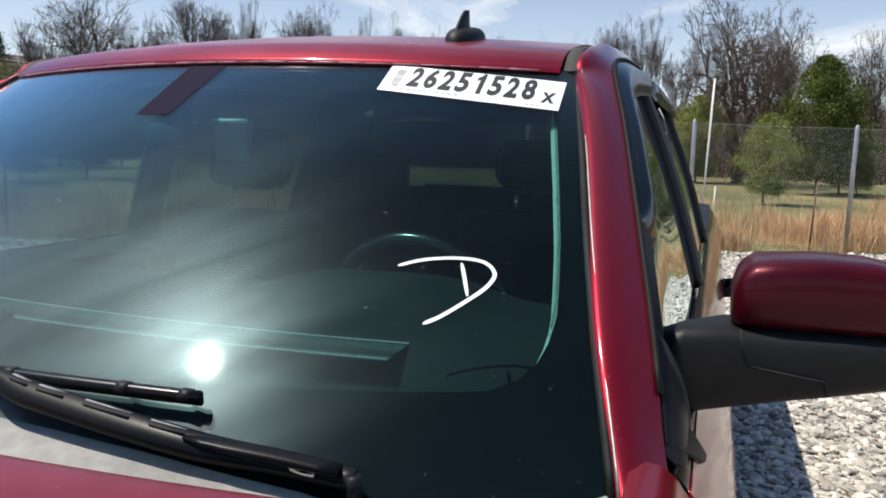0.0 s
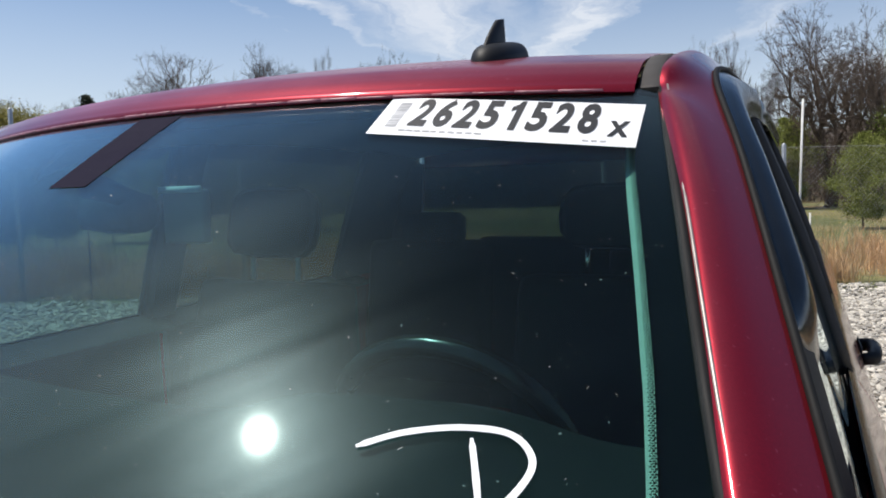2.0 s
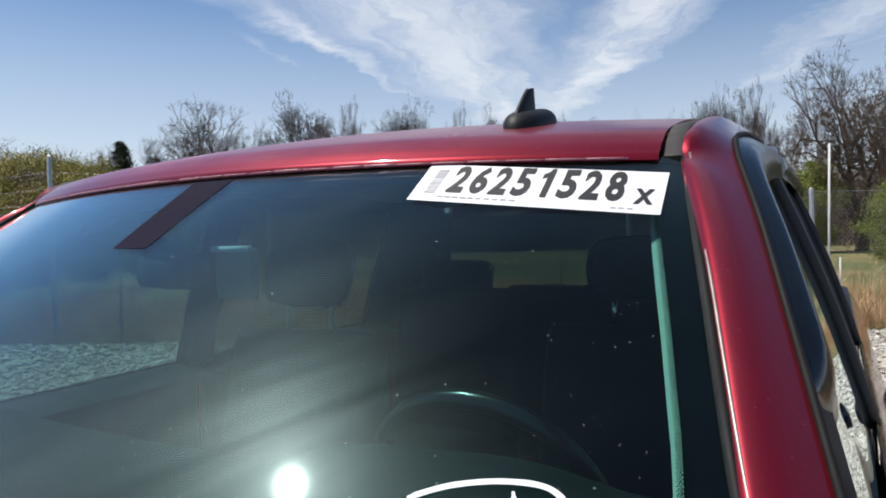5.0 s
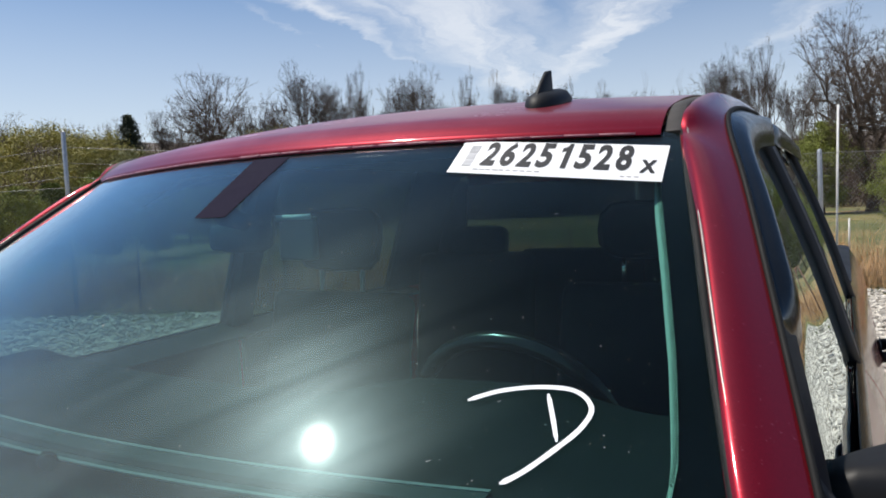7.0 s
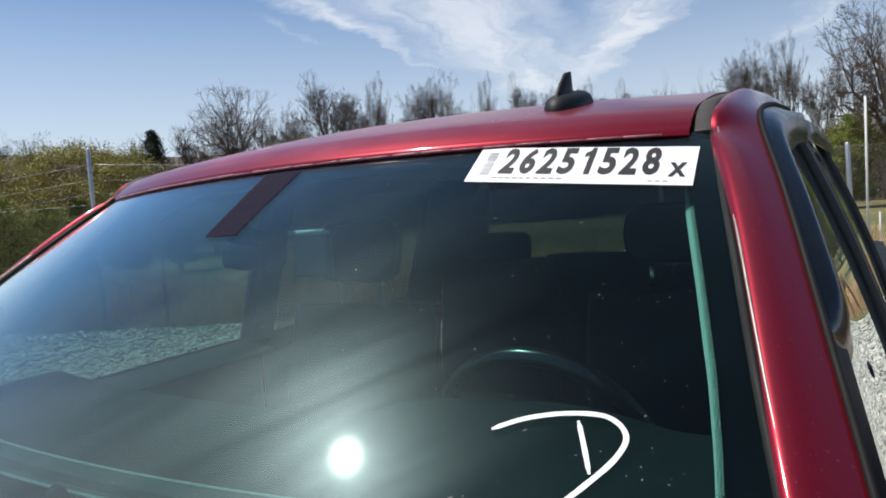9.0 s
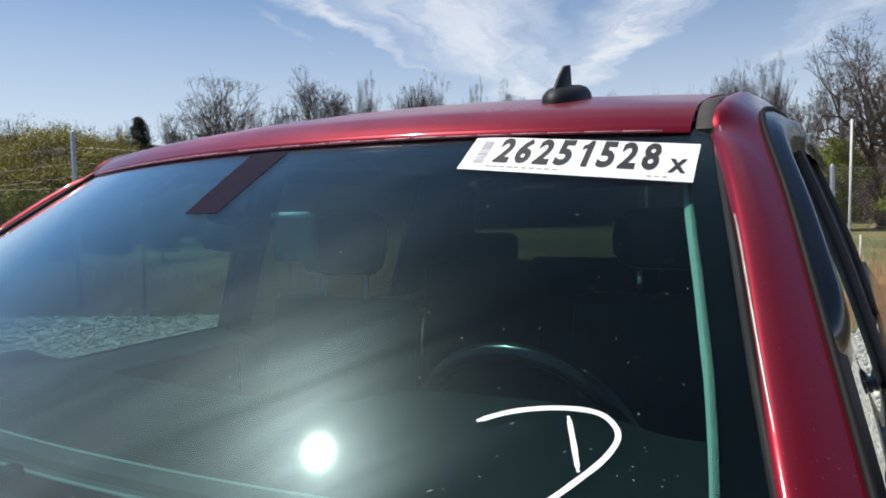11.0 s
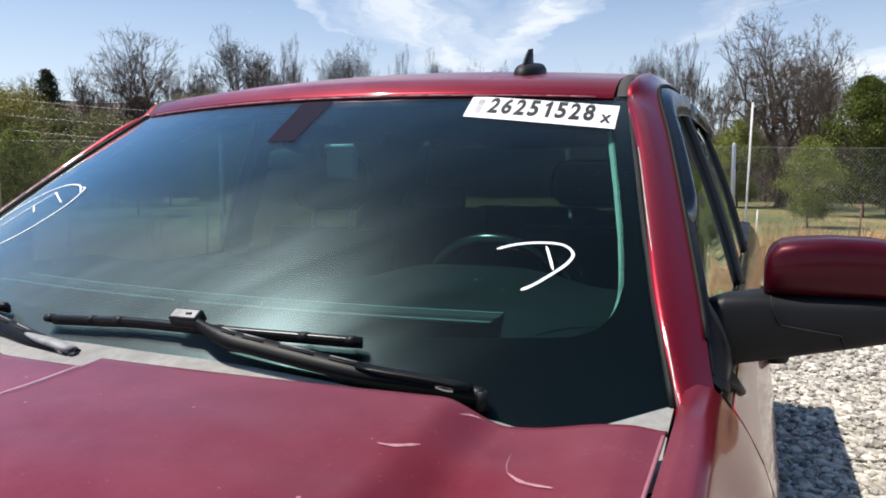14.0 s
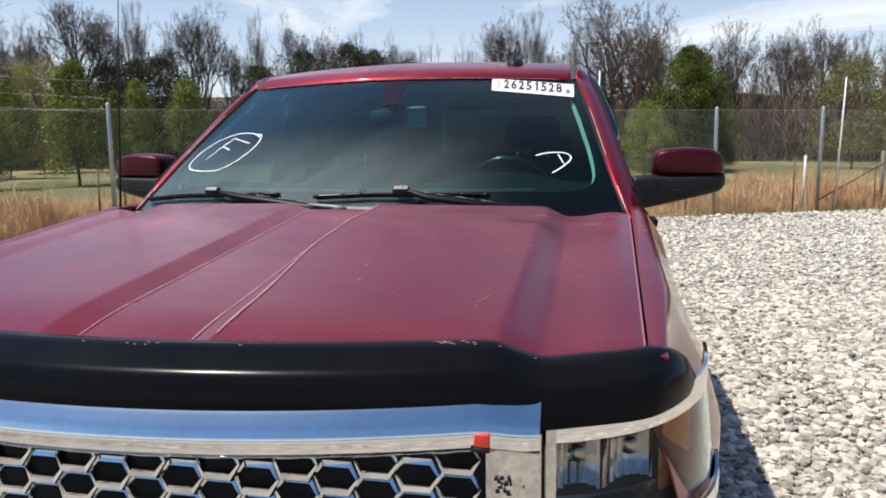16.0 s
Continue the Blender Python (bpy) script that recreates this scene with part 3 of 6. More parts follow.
# rolled hem along the hood's sides, dusty, its edge highlight painted in pale
for side in (1, -1):
    hem = []
    for i in range(50):
        p = hood_point(0.5 + 0.5 * side, 0.02 + 0.95 * i / 49)
        hem.append((p[0] - side * 0.0012, p[1], p[2] + 0.0006))
    part("hood_hem", tube(hem, 0.0026, 8), HEM, hood, "pale edge of the hood with a painted highlight")
for fn, wide in ((lambda y: crease_x(y) + 0.014 + 0.028 * ease(0.85, 0.25, y), 0.0046), (lambda y: crease_x(y) - 0.006, 0.0034), (lambda y: -0.079, 0.0030)):      # dusty crests of the channel's creases, their highlights painted in
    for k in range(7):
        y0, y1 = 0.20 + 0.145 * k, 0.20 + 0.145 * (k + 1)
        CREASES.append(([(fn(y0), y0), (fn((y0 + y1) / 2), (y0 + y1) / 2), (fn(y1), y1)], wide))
# dark gap filler under the hood's edges
part("engine_bay_liner", grid(lambda u, v: ((2 * u - 1) * 0.86, 0.42 + v * 0.98, hood_edge_z(0.42 + v * 0.98) - 0.07), 12, 12), UNDER, truck, thick=0.004)


def scratch(name, pts, width, parent, z=hood_z, m=SCUFF, lift=0.0028):
    """A thin scraped streak that follows the panel."""
    path = smooth_path([(x, y, 0) for x, y in pts], 14)
    bm = bmesh.new()
    left, right = [], []
    for i, p in enumerate(path):
        d = (path[min(i + 1, 13)] - path[max(i - 1, 0)]).normalized()
        w = width * (0.35 + 0.65 * math.sin(math.pi * (i + 0.5) / 14)) * random.uniform(0.6, 1.2)
        for side, row in ((1, left), (-1, right)):
            q = p + side * 0.5 * w * Vector((-d.y, d.x, 0))
            row.append(bm.verts.new((q.x, q.y, z(q.x, q.y) + lift)))
    for i in range(13):
        bm.faces.new((left[i], left[i + 1], right[i + 1], right[i]))
    return part(name, bm, m, parent)


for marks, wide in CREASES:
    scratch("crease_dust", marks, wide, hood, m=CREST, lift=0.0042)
for marks, wide in (([(0.602, 1.160), (0.620, 1.164), (0.638, 1.186)], 0.0042), ([(0.645, 1.276), (0.654, 1.288), (0.663, 1.295)], 0.0034), ([(0.718, 1.241), (0.722, 1.215), (0.728, 1.199)], 0.0010), ([(0.728, 1.199), (0.747, 1.188), (0.778, 1.184)], 0.0046),
                    ([(0.500, 0.915), (0.541, 0.936), (0.577, 0.948), (0.605, 0.956)], 0.0013), ([(0.338, 0.850), (0.361, 0.859), (0.385, 0.869)], 0.0015), ([(0.375, 0.843), (0.386, 0.841), (0.397, 0.848)], 0.0022), ([(0.494, 0.805), (0.500, 0.794), (0.505, 0.782)], 0.0009)):
    scratch("scrape", marks, wide, hood)
for sx, sy, ex, ey in ((0.318, 0.870, 0.330, 0.872), (0.362, 0.852, 0.392, 0.846), (0.272, 0.811, 0.282, 0.812), (0.331, 0.812, 0.341, 0.812), (0.488, 0.851, 0.496, 0.848), (0.620, 0.965, 0.630, 0.978), (0.262, 0.606, 0.276, 0.620), (0.592, 0.540, 0.602, 0.546), (0.68, 0.72, 0.70, 0.74), (0.40, 0.42, 0.41, 0.43), (0.56, 0.40, 0.58, 0.45)):
    scratch("scrape", [(sx, sy), ((sx + ex) / 2 + 0.003, (sy + ey) / 2), (ex, ey)], 0.0013, hood)
for i in range(120):
    sx, sy = random.uniform(-0.5, 0.82), random.uniform(0.22, 1.18)
    r = 0.0007 + 0.0017 * random.random() ** 2
    scratch("chip", [(sx - r, sy), (sx + r, sy + r)], 2 * r, hood)


def deflector_point(u, v):
    x = (2 * u - 1) * 0.926
    a = abs(x)
    yf = hood_front(x) + 2.2 * max(0.0, a - 0.80) ** 2
    c = min(a, 0.846)
    zt = hood_edge_z(yf + 0.05) + 0.033 * (1 - ease(0.60, 0.70, c)) + 0.018 * max(0.0, 1 - (c / 0.64) ** 2) - 0.026 * max(0.0, (0.34 - yf - 0.04) / 0.25) ** 2
    zt -= 2.0 * max(0.0, a - 0.84) ** 2
    prof = [(0.048, 0.005), (0.022, 0.0085), (0.008, 0.0055), (-0.016, -0.0055), (-0.040, -0.0178), (-0.0525, -0.036), (-0.057, -0.055), (-0.056, -0.072)]
    k = v * (len(prof) - 1)
    i = min(int(k), len(prof) - 2)
    t = k - i
    dy = prof[i][0] * (1 - t) + prof[i + 1][0] * t
    dz = prof[i][1] * (1 - t) + prof[i + 1][1] * t
    s = math.sqrt(max(0.0, 1 - (max(0.0, a - 0.835) / 0.0911) ** 2))
    return (x, yf + dy * s + 0.02 * ease(0.84, 0.926, a), zt - 0.046 + (dz + 0.046) * s)


shield = part("hood_deflector", grid(deflector_point, 120, 22), BLACK_GLOSS, truck, "gloss black plastic bug shield, scuffed", thick=0.004)
for i in range(30):
    k = random.random()
    px = random.choice((0.56, 0.56, 0.1, random.uniform(-0.2, 0.8))) + random.uniform(-0.035, 0.035)
    a = Vector(deflector_point((px / 0.926 + 1) / 2, 0.10 + 0.16 * k))
    box(a.x, a.y, a.z + 0.002, random.uniform(0.002, 0.006), 0.0016, 0.0010, bm=(bm := bmesh.new()))
    part("scuff", bm, SCUFF, shield)


# fenders, doors and bed sides: one side section, cut into panels
def side_x(z):
    return lerp_table([(0.40, 0.940), (0.50, 0.965), (0.62, 0.985), (0.80, 0.998), (0.98, 1.003), (1.08, 0.997), (1.15, 0.985), (1.20, 0.968), (1.24, 0.948), (1.275, 0.925), (1.30, 0.905)], z)


def arch(y, z):
    """Raise the lower edge over the wheels."""
    for cy in (1.06, 4.70):
        d = abs(y - cy)
        if d < 0.50:
            z = max(z, 0.40 + math.sqrt(0.50 ** 2 - d * d))
    return z


def fender_point(side):
    def fn(u, v):
        y = 0.285 + u * 1.2535
        zg = hood_edge_z(min(y, 1.40)) 
        inset = 0.075 * (max(0.0, 0.68 - y) / 0.32) ** 1.4
        gap = 0.869 - 0.017 * max(0.0, 1.37 - y)
        top = [(gap, 0.0), (0.880 - 0.014 * max(0.0, 1.37 - y), 0.003), (0.900, 0.000), (0.913, -0.010), (0.925, -0.038), (0.948, -0.095), (0.982, -0.170), (1.008, -0.270)]
        low = arch(y, 0.46)
        n = len(top) - 1
        s = v * 1.6
        if s <= 1.0:
            k = s * n
            i = min(int(k), n - 1)
            t = k - i
            x = top[i][0] * (1 - t) + top[i + 1][0] * t
            z = zg + top[i][1] * (1 - t) + top[i + 1][1] * t
        else:
            t = (s - 1.0) / 0.6
            z0 = zg - 0.27
            z = z0 + (min(low, z0 - 0.02) - z0) * t
            x = 1.008 + (side_x(z) - side_x(z0)) * t
        flare = 0.022 * math.exp(-((y - 1.06) / 0.52) ** 2) * ease(1.16, 0.95, z)
        x += flare - inset * ease(0.869, 0.96, x)
        k = ease(1.28, 1.50, y) * ease(1.292, 1.262, z)       # runs out flush with the door
        x += (side_x(z) - x) * k
        return (side * x, y, z)
    return fn


def panel_point(side, y0, y1, z0, z1, x_shift=0.0):
    def fn(u, v):
        y = y0 + u * (y1 - y0)
        lo = arch(y, z0)
        z = lo + v * (z1 - lo)
        return (side * (side_x(z) + x_shift), y, z)
    return fn


for side, word in ((1, "left"), (-1, "right")):
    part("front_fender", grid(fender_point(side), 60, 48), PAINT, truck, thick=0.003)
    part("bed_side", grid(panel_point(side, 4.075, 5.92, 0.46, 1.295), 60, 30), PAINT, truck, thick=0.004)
    part("rocker", grid(panel_point(side, 1.54, 4.16, 0.36, 0.45), 30, 6), PAINT, truck, thick=0.004)


# ---- roof and cab frame ----
def roof_front(x):
    return 2.012 + 0.235 * x * x


def roof_z(x, y):
    d = max(0.0, y - roof_front(x))
    c = lerp_table([(0.0, 1.768), (0.02, 1.785), (0.05, 1.803), (0.08, 1.812), (0.14, 1.826), (0.20, 1.839), (0.28, 1.854), (0.38, 1.868), (0.55, 1.882), (0.80, 1.894), (1.10, 1.898), (1.60, 1.890), (2.05, 1.866)], d)
    return c - (0.030 + 0.022 * ease(0.1, 0.5, d)) * x * x


def roof_point(u, v):
    x = (2 * u - 1) * 0.655
    yf = roof_front(x)
    if v == 0:                     # lip that turns down to the glass
        z = glass_top(x / 0.68) - 0.004
        return (x, glass_y(x, z) - 0.006, z)
    y = yf - 0.003 + (v ** 1.6) * (4.05 - yf)
    return (x, y, roof_z(x, y) + 0.001)


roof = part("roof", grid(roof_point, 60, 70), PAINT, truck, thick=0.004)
for sx, sy, r in ((0.03, 2.138, 0.010), (0.07, 2.127, 0.010), (-0.228, 2.155, 0.012), (-0.10, 2.10, 0.012), (-0.07, 2.16, 0.010), (0.01, 2.13, 0.011), (-0.16, 2.12, 0.012), (0.05, 2.16, 0.012), (0.08, 2.19, 0.008), (0.16, 2.22, 0.010), (-0.24, 2.20, 0.008), (0.24, 2.13, 0.004), (0.13, 2.15, 0.004)):
    scratch("scrape", [(sx - r, sy), (sx, sy + 0.3 * r), (sx + r, sy + 0.1 * r)], r * 0.55, roof, z=roof_z, lift=0.0048)
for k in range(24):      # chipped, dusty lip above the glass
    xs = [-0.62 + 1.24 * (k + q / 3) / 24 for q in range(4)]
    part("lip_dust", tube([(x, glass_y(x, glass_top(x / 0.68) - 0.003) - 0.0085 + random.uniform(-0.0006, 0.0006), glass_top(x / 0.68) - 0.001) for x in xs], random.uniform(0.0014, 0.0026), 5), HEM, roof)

RAIL_IN = [(0.868, 1.470, 1.262), (0.850, 1.512, 1.292), (0.800, 1.655, 1.416), (0.742, 1.895, 1.592), (0.693, 2.075, 1.722), (0.683, 2.120, 1.750), (0.681, 2.17, 1.790), (0.682, 2.34, 1.830), (0.685, 2.50, 1.848), (0.690, 2.80, 1.860), (0.690, 3.3, 1.860), (0.688, 3.7, 1.850), (0.682, 4.04, 1.828)]
RAIL_OUT = [(0.916, 1.528, 1.262), (0.899, 1.570, 1.298), (0.872, 1.680, 1.395), (0.820, 1.885, 1.548), (0.777, 2.050, 1.668), (0.745, 2.165, 1.742), (0.731, 2.25, 1.780), (0.727, 2.37, 1.802), (0.727, 2.52, 1.815), (0.730, 2.82, 1.824), (0.732, 3.3, 1.824), (0.734, 3.7, 1.812), (0.738, 4.04, 1.785)]


def rail_point(side):
    a, b = smooth_path(RAIL_IN, 90), smooth_path(RAIL_OUT, 90)

    def fn(u, v):
        k = u * 89
        i = min(int(k), 88)
        t = k - i
        p, q = a[i].lerp(a[i + 1], t), b[i].lerp(b[i + 1], t)
        m = p.lerp(q, v)
        d = q - p
        along = (a[min(i + 2, 89)] - a[max(i - 1, 0)]).normalized()
        out = along.cross(d).normalized()
        if out.x < 0 or out.z < 0 and out.x < 0.2:
            out = -out
        bulge = d.length * (0.17 - 0.08 * ease(1.95, 2.20, m.y)) * math.sin(math.pi * v ** 0.5)
        r = m + out * bulge
        return (side * r.x, r.y, r.z)
    return fn


for side in (1, -1):
    rail = part("cab_pillar", grid(rail_point(side), 110, 22), PAINT, truck, "maroon windshield pillar running into the roof rail", thick=0.003)
    # roof ditch moulding
    ditch = smooth_path([(side * 0.6715, roof_front(0.67) + 0.004, roof_z(0.655, roof_front(0.655)) - 0.008), (side * 0.6715, roof_front(0.67) + 0.05, roof_z(0.655, roof_front(0.655) + 0.05) - 0.006), (side * 0.6715, 2.25, roof_z(0.655, 2.25) - 0.006), (side * 0.672, 2.6, roof_z(0.655, 2.6) - 0.006), (side * 0.672, 3.3, roof_z(0.655, 3.3) - 0.006), (side * 0.670, 4.04, roof_z(0.655, 4.04) - 0.006)], 30)
    bm = bmesh.new()
    rows = []
    for p in ditch:
        rows.append([bm.verts.new((p.x + dx, p.y, p.z + dz)) for dx, dz in ((-0.0160, -0.010), (-0.0158, 0.004), (-0.012, 0.008), (0.009, 0.008), (0.0125, 0.004), (0.0128, -0.010))])
    for a, b in zip(rows, rows[1:]):
        for i in range(5):
            bm.faces.new((a[i], a[i + 1], b[i + 1], b[i]))
    bm.faces.new(rows[0])
    part("roof_moulding", bm, MOULD, truck, "faded dark grey roof moulding strip")
    # rubber seal and bright reveal beside the glass
    edge = []
    for i in range(24):
        z = 1.275 + (1.752 - 1.275) * i / 23
        edge.append(on_glass(side * (glass_half(z) + 0.003), z, 0.002))
    part("windshield_seal", tube(edge, 0.0058 if side > 0 else 0.0072, 6), RUBBER, truck)
    part("reveal_strip", tube([p + Vector((side * 0.0066, -0.0030, 0.0046)) for p in edge], 0.0018, 6), REVEAL, truck, "thin bright reveal strip")

# windshield, frit, seal
def shield_point(u, v):
    s = 2 * u - 1
    zt = glass_top(s)
    z = 1.225 + v * (zt - 1.225)
    return on_glass(s * glass_half(z), z)


windshield = part("windshield", grid(shield_point, 60, 40), GLASS, truck, "dusty green-tinted windshield glass", thick=0.004)


def frit_ring():
    """Black ceramic border behind the glass, wide at the base, with rounded inner corners."""
    bm = bmesh.new()
    inner = []
    side_in = [(1.700, 0.672), (1.662, 0.682), (1.58, 0.714), (1.499, 0.743), (1.45, 0.757), (1.42, 0.764), (1.395, 0.763), (1.378, 0.757), (1.363, 0.742), (1.354, 0.715)]
    top = [(x, 1.737 - 0.006 * (x / 0.65) ** 2) for x in np.linspace(-0.60, 0.60, 25)]
    corner = [(0.640, 1.730), (0.660, 1.717)]
    right = corner + [(x, z) for z, x in side_in]
    bottom = [(x, 1.349 + 0.004 * (abs(x) / 0.7) ** 4) for x in np.linspace(0.68, -0.68, 29)]
    inner = top + right + bottom + [(-x, z) for x, z in right[::-1]]
    outer = []
    for x, z in inner:
        # push outward to the glass edge
        if z > 1.725 and abs(x) < 0.63:
            outer.append((x, glass_top(x / 0.68) - 0.001))
        elif z < 1.36 and abs(x) < 0.72:
            outer.append((x * 1.19, 1.23))
        else:
            zz = z if z > 1.40 else 1.40 - (1.40 - z) * 3.6
            zz = zz if z < 1.70 else zz + (z - 1.70) * 1.6
            outer.append((math.copysign(glass_half(zz) - 0.001, x), zz))
    layers = []
    for t in (0, 0.33, 0.66, 1):
        layers.append([bm.verts.new(on_glass(a[0] * (1 - t) + b[0] * t, a[1] * (1 - t) + b[1] * t, -0.0045)) for a, b in zip(inner, outer)])
    n = len(inner)
    for r, s in zip(layers, layers[1:]):
        for i in range(n):
            j = (i + 1) % n
            bm.faces.new((r[i], r[j], s[j], s[i]))
    return bm


part("frit_border", frit_ring(), FRIT, windshield, "black ceramic border with a dotted fade")
bm = bmesh.new()
for k in range(230):       # dotted fade along the driver's and passenger's edges
    z = 1.40 + 0.30 * k / 229
    for sgn in (1, -1):
        for row in range(3):
            xi = lerp_table([(1.395, 0.763), (1.42, 0.764), (1.45, 0.757), (1.499, 0.743), (1.58, 0.714), (1.662, 0.682), (1.70, 0.672)], z + row * 0.00065) - 0.0010 - 0.0014 * row
            c = on_glass(sgn * xi, z + row * 0.00065, -0.0042)
            bmesh.ops.create_circle(bm, cap_ends=True, segments=6, radius=0.00056 - 0.00010 * row, matrix=Matrix.Translation(c) @ glass_normal(xi, z).to_track_quat("Z", "Y").to_matrix().to_4x4())
part("frit_dots", bm, FRIT, windshield)["kind"] = "stuff"
part("mirror_mount_frit", grid(lambda u, v: on_glass((-0.062 + 0.086 * u) * (1 - v) + (-0.040 + 0.070 * u) * v, 1.755 * (1 - v) + 1.652 * v, 0.0027), 6, 6), TAB, windshield, "black patch above the rear-view mirror")


def ribbon_on_glass(name, pts, width, m, lift=0.0036, n=40, taper=True):
    """A brush stroke on the outside of the glass, from (x, z) points."""
    path = smooth_path([(x, 0, z) for x, z in pts], n)
    bm = bmesh.new()
    a, b = [], []
    for i, p in enumerate(path):
        q = path[min(i + 1, n - 1)] - path[max(i - 1, 0)]
        t3 = (on_glass(p.x + q.x, p.z + q.z) - on_glass(p.x - q.x, p.z - q.z)).normalized()
        nn = glass_normal(p.x, p.z)
        sd = nn.cross(t3).normalized()
        w = width * (0.92 + 0.12 * noise.noise((p.x * 90, p.z * 90, 3)))
        if taper and (i < 2 or i > n - 3):
            w *= 0.55
        c = on_glass(p.x, p.z, lift)
        a.append(bm.verts.new(c + sd * w / 2)); b.append(bm.verts.new(c - sd * w / 2))
    for i in range(n - 1):
        bm.faces.new((a[i], a[i + 1], b[i + 1], b[i]))
    return part(name, bm, m, windshield, "hand-painted white marker stroke", thick=0.0006)


ribbon_on_glass("paint_stroke", [(0.564, 1.460), (0.591, 1.467), (0.627, 1.470), (0.661, 1.467), (0.680, 1.455), (0.676, 1.441), (0.657, 1.425), (0.638, 1.412), (0.623, 1.405)], 0.0055, WHITE_PAINT, n=60)
ribbon_on_glass("paint_stroke", [(0.637, 1.465), (0.648, 1.449), (0.659, 1.432)], 0.0050, WHITE_PAINT, n=14)
ribbon_on_glass("paint_stroke", [(-0.476, 1.538), (-0.520, 1.553), (-0.598, 1.551), (-0.672, 1.523), (-0.722, 1.480), (-0.738, 1.444), (-0.722, 1.424), (-0.680, 1.417), (-0.625, 1.416), (-0.575, 1.421), (-0.525, 1.445), (-0.485, 1.482), (-0.466, 1.516), (-0.474, 1.545), (-0.495, 1.549)], 0.0046, WHITE_PAINT, n=90)
ribbon_on_glass("paint_stroke", [(-0.670, 1.456), (-0.634, 1.497), (-0.598, 1.532), (-0.590, 1.534), (-0.545, 1.524), (-0.505, 1.515)], 0.0042, WHITE_PAINT, n=40)
ribbon_on_glass("paint_stroke", [(-0.627, 1.504), (-0.604, 1.498), (-0.581, 1.491)], 0.0042, WHITE_PAINT, n=12)

# dried flecks and short dirt strokes strewn over the glass
bm = bmesh.new()
for i in range(260):
    x, z = random.uniform(-0.66, 0.70), 1.36 + 0.36 * random.random() ** 0.8
    r, a = random.uniform(0.00025, 0.0006), random.uniform(0, 6.28)
    long = random.uniform(1.0, 1.6) if random.random() < 0.85 else random.uniform(3.0, 6.0)
    ring = [(1, 0), (0.6, 0.7), (-0.5, 0.8), (-1, 0.1), (-0.5, -0.7), (0.6, -0.6)]
    bm.faces.new([bm.verts.new(on_glass(x + r * (long * p * math.cos(a) - q * math.sin(a)), z + 0.6 * r * (long * p * math.sin(a) + q * math.cos(a)), 0.0032)) for p, q in ring])
part("dirt_flecks", bm, FLECK, windshield)["kind"] = "stuff"

# lot sticker: corners in (x, z), read like a page with u to the right and v upward
def sticker_xz(u, v):
    bl, br, tr, tl = (0.369, 1.7055), (0.6785, 1.6745), (0.673, 1.728), (0.361, 1.757)
    return ((bl[0] * (1 - u) + br[0] * u) * (1 - v) + (tl[0] * (1 - u) + tr[0] * u) * v, (bl[1] * (1 - u) + br[1] * u) * (1 - v) + (tl[1] * (1 - u) + tr[1] * u) * v)


sticker = part("lot_sticker", grid(lambda u, v: on_glass(*sticker_xz(u, v), 0.0030), 30, 8), WHITE_PAPER, truck, "white paper lot sticker with black number", thick=0.0006)


def lettering(name, text, u0, u1, v0, v1, bold):
    """Built-in font laid onto the curved sticker."""
    cu = bpy.data.curves.new(name, "FONT")
    cu.body, cu.offset, cu.resolution_u = text, bold, 3
    tmp = bpy.data.objects.new(name, cu)
    me = bpy.data.meshes.new_from_object(tmp)
    bpy.data.objects.remove(tmp)
    xs = [v.co.x for v in me.vertices]; ys = [v.co.y for v in me.vertices]
    x0, x1, y0, y1 = min(xs), max(xs), min(ys), max(ys)
    bm = bmesh.new()
    bm.from_mesh(me)
    bpy.data.meshes.remove(me)
    bmesh.ops.triangulate(bm, faces=bm.faces[:])
    for v in bm.verts:
        u = u0 + (u1 - u0) * (v.co.x - x0) / (x1 - x0)
        w = v0 + (v1 - v0) * (v.co.y - y0) / (y1 - y0)
        v.co = on_glass(*sticker_xz(u, w), 0.0040)
    return part(name, bm, BLACK_INK, sticker, smooth=False)


for k, char in enumerate("26251528"):
    c = 0.181 + 0.0912 * k
    w = 0.0345
    if char == "1":
        bm = bmesh.new()
        shape = [(0.46, 0.0), (0.80, 0.0), (0.80, 1.0), (0.56, 1.0), (0.46, 0.88), (0.20, 0.80), (0.20, 0.63), (0.46, 0.70)]
        bm.faces.new([bm.verts.new(on_glass(*sticker_xz(c - 0.037 + 0.074 * p, 0.235 + 0.735 * q), 0.0040)) for p, q in shape])
        part("digit", bm, BLACK_INK, sticker, smooth=False)
        continue
    lettering("digit", char, c - w, c + w, 0.235, 0.97, 0.036)
lettering("letter", "x", 0.895, 0.965, 0.20, 0.56, 0.02)


def ink_bars(name, rects):
    bm = bmesh.new()
    for u0, u1, v0, v1 in rects:
        bm.faces.new([bm.verts.new(on_glass(*sticker_xz(u, v), 0.0039)) for u, v in ((u0, v0), (u1, v0), (u1, v1), (u0, v1))])
    return part(name, bm, GREY_INK, sticker, smooth=False)


ink_bars("barcode", [(0.055, 0.105, 0.20 + 0.045 * k, 0.20 + 0.045 * k + random.uniform(0.010, 0.024)) for k in range(15)])
for k in range(10):
    ink_bars("small_print", [(0.125 + 0.034 * k, 0.125 + 0.034 * k + random.uniform(0.020, 0.030), 0.10, 0.135)])
for k in range(3):
    ink_bars("small_print", [(0.82 + 0.03 * k, 0.84 + 0.03 * k, 0.07, 0.10)])

# cowl panel
COWL = [(0.0, 1.311), (0.20, 1.308), (0.30, 1.303), (0.41, 1.294), (0.58, 1.275), (0.70, 1.252), (0.77, 1.258), (0.845, 1.276), (0.87, 1.281)]


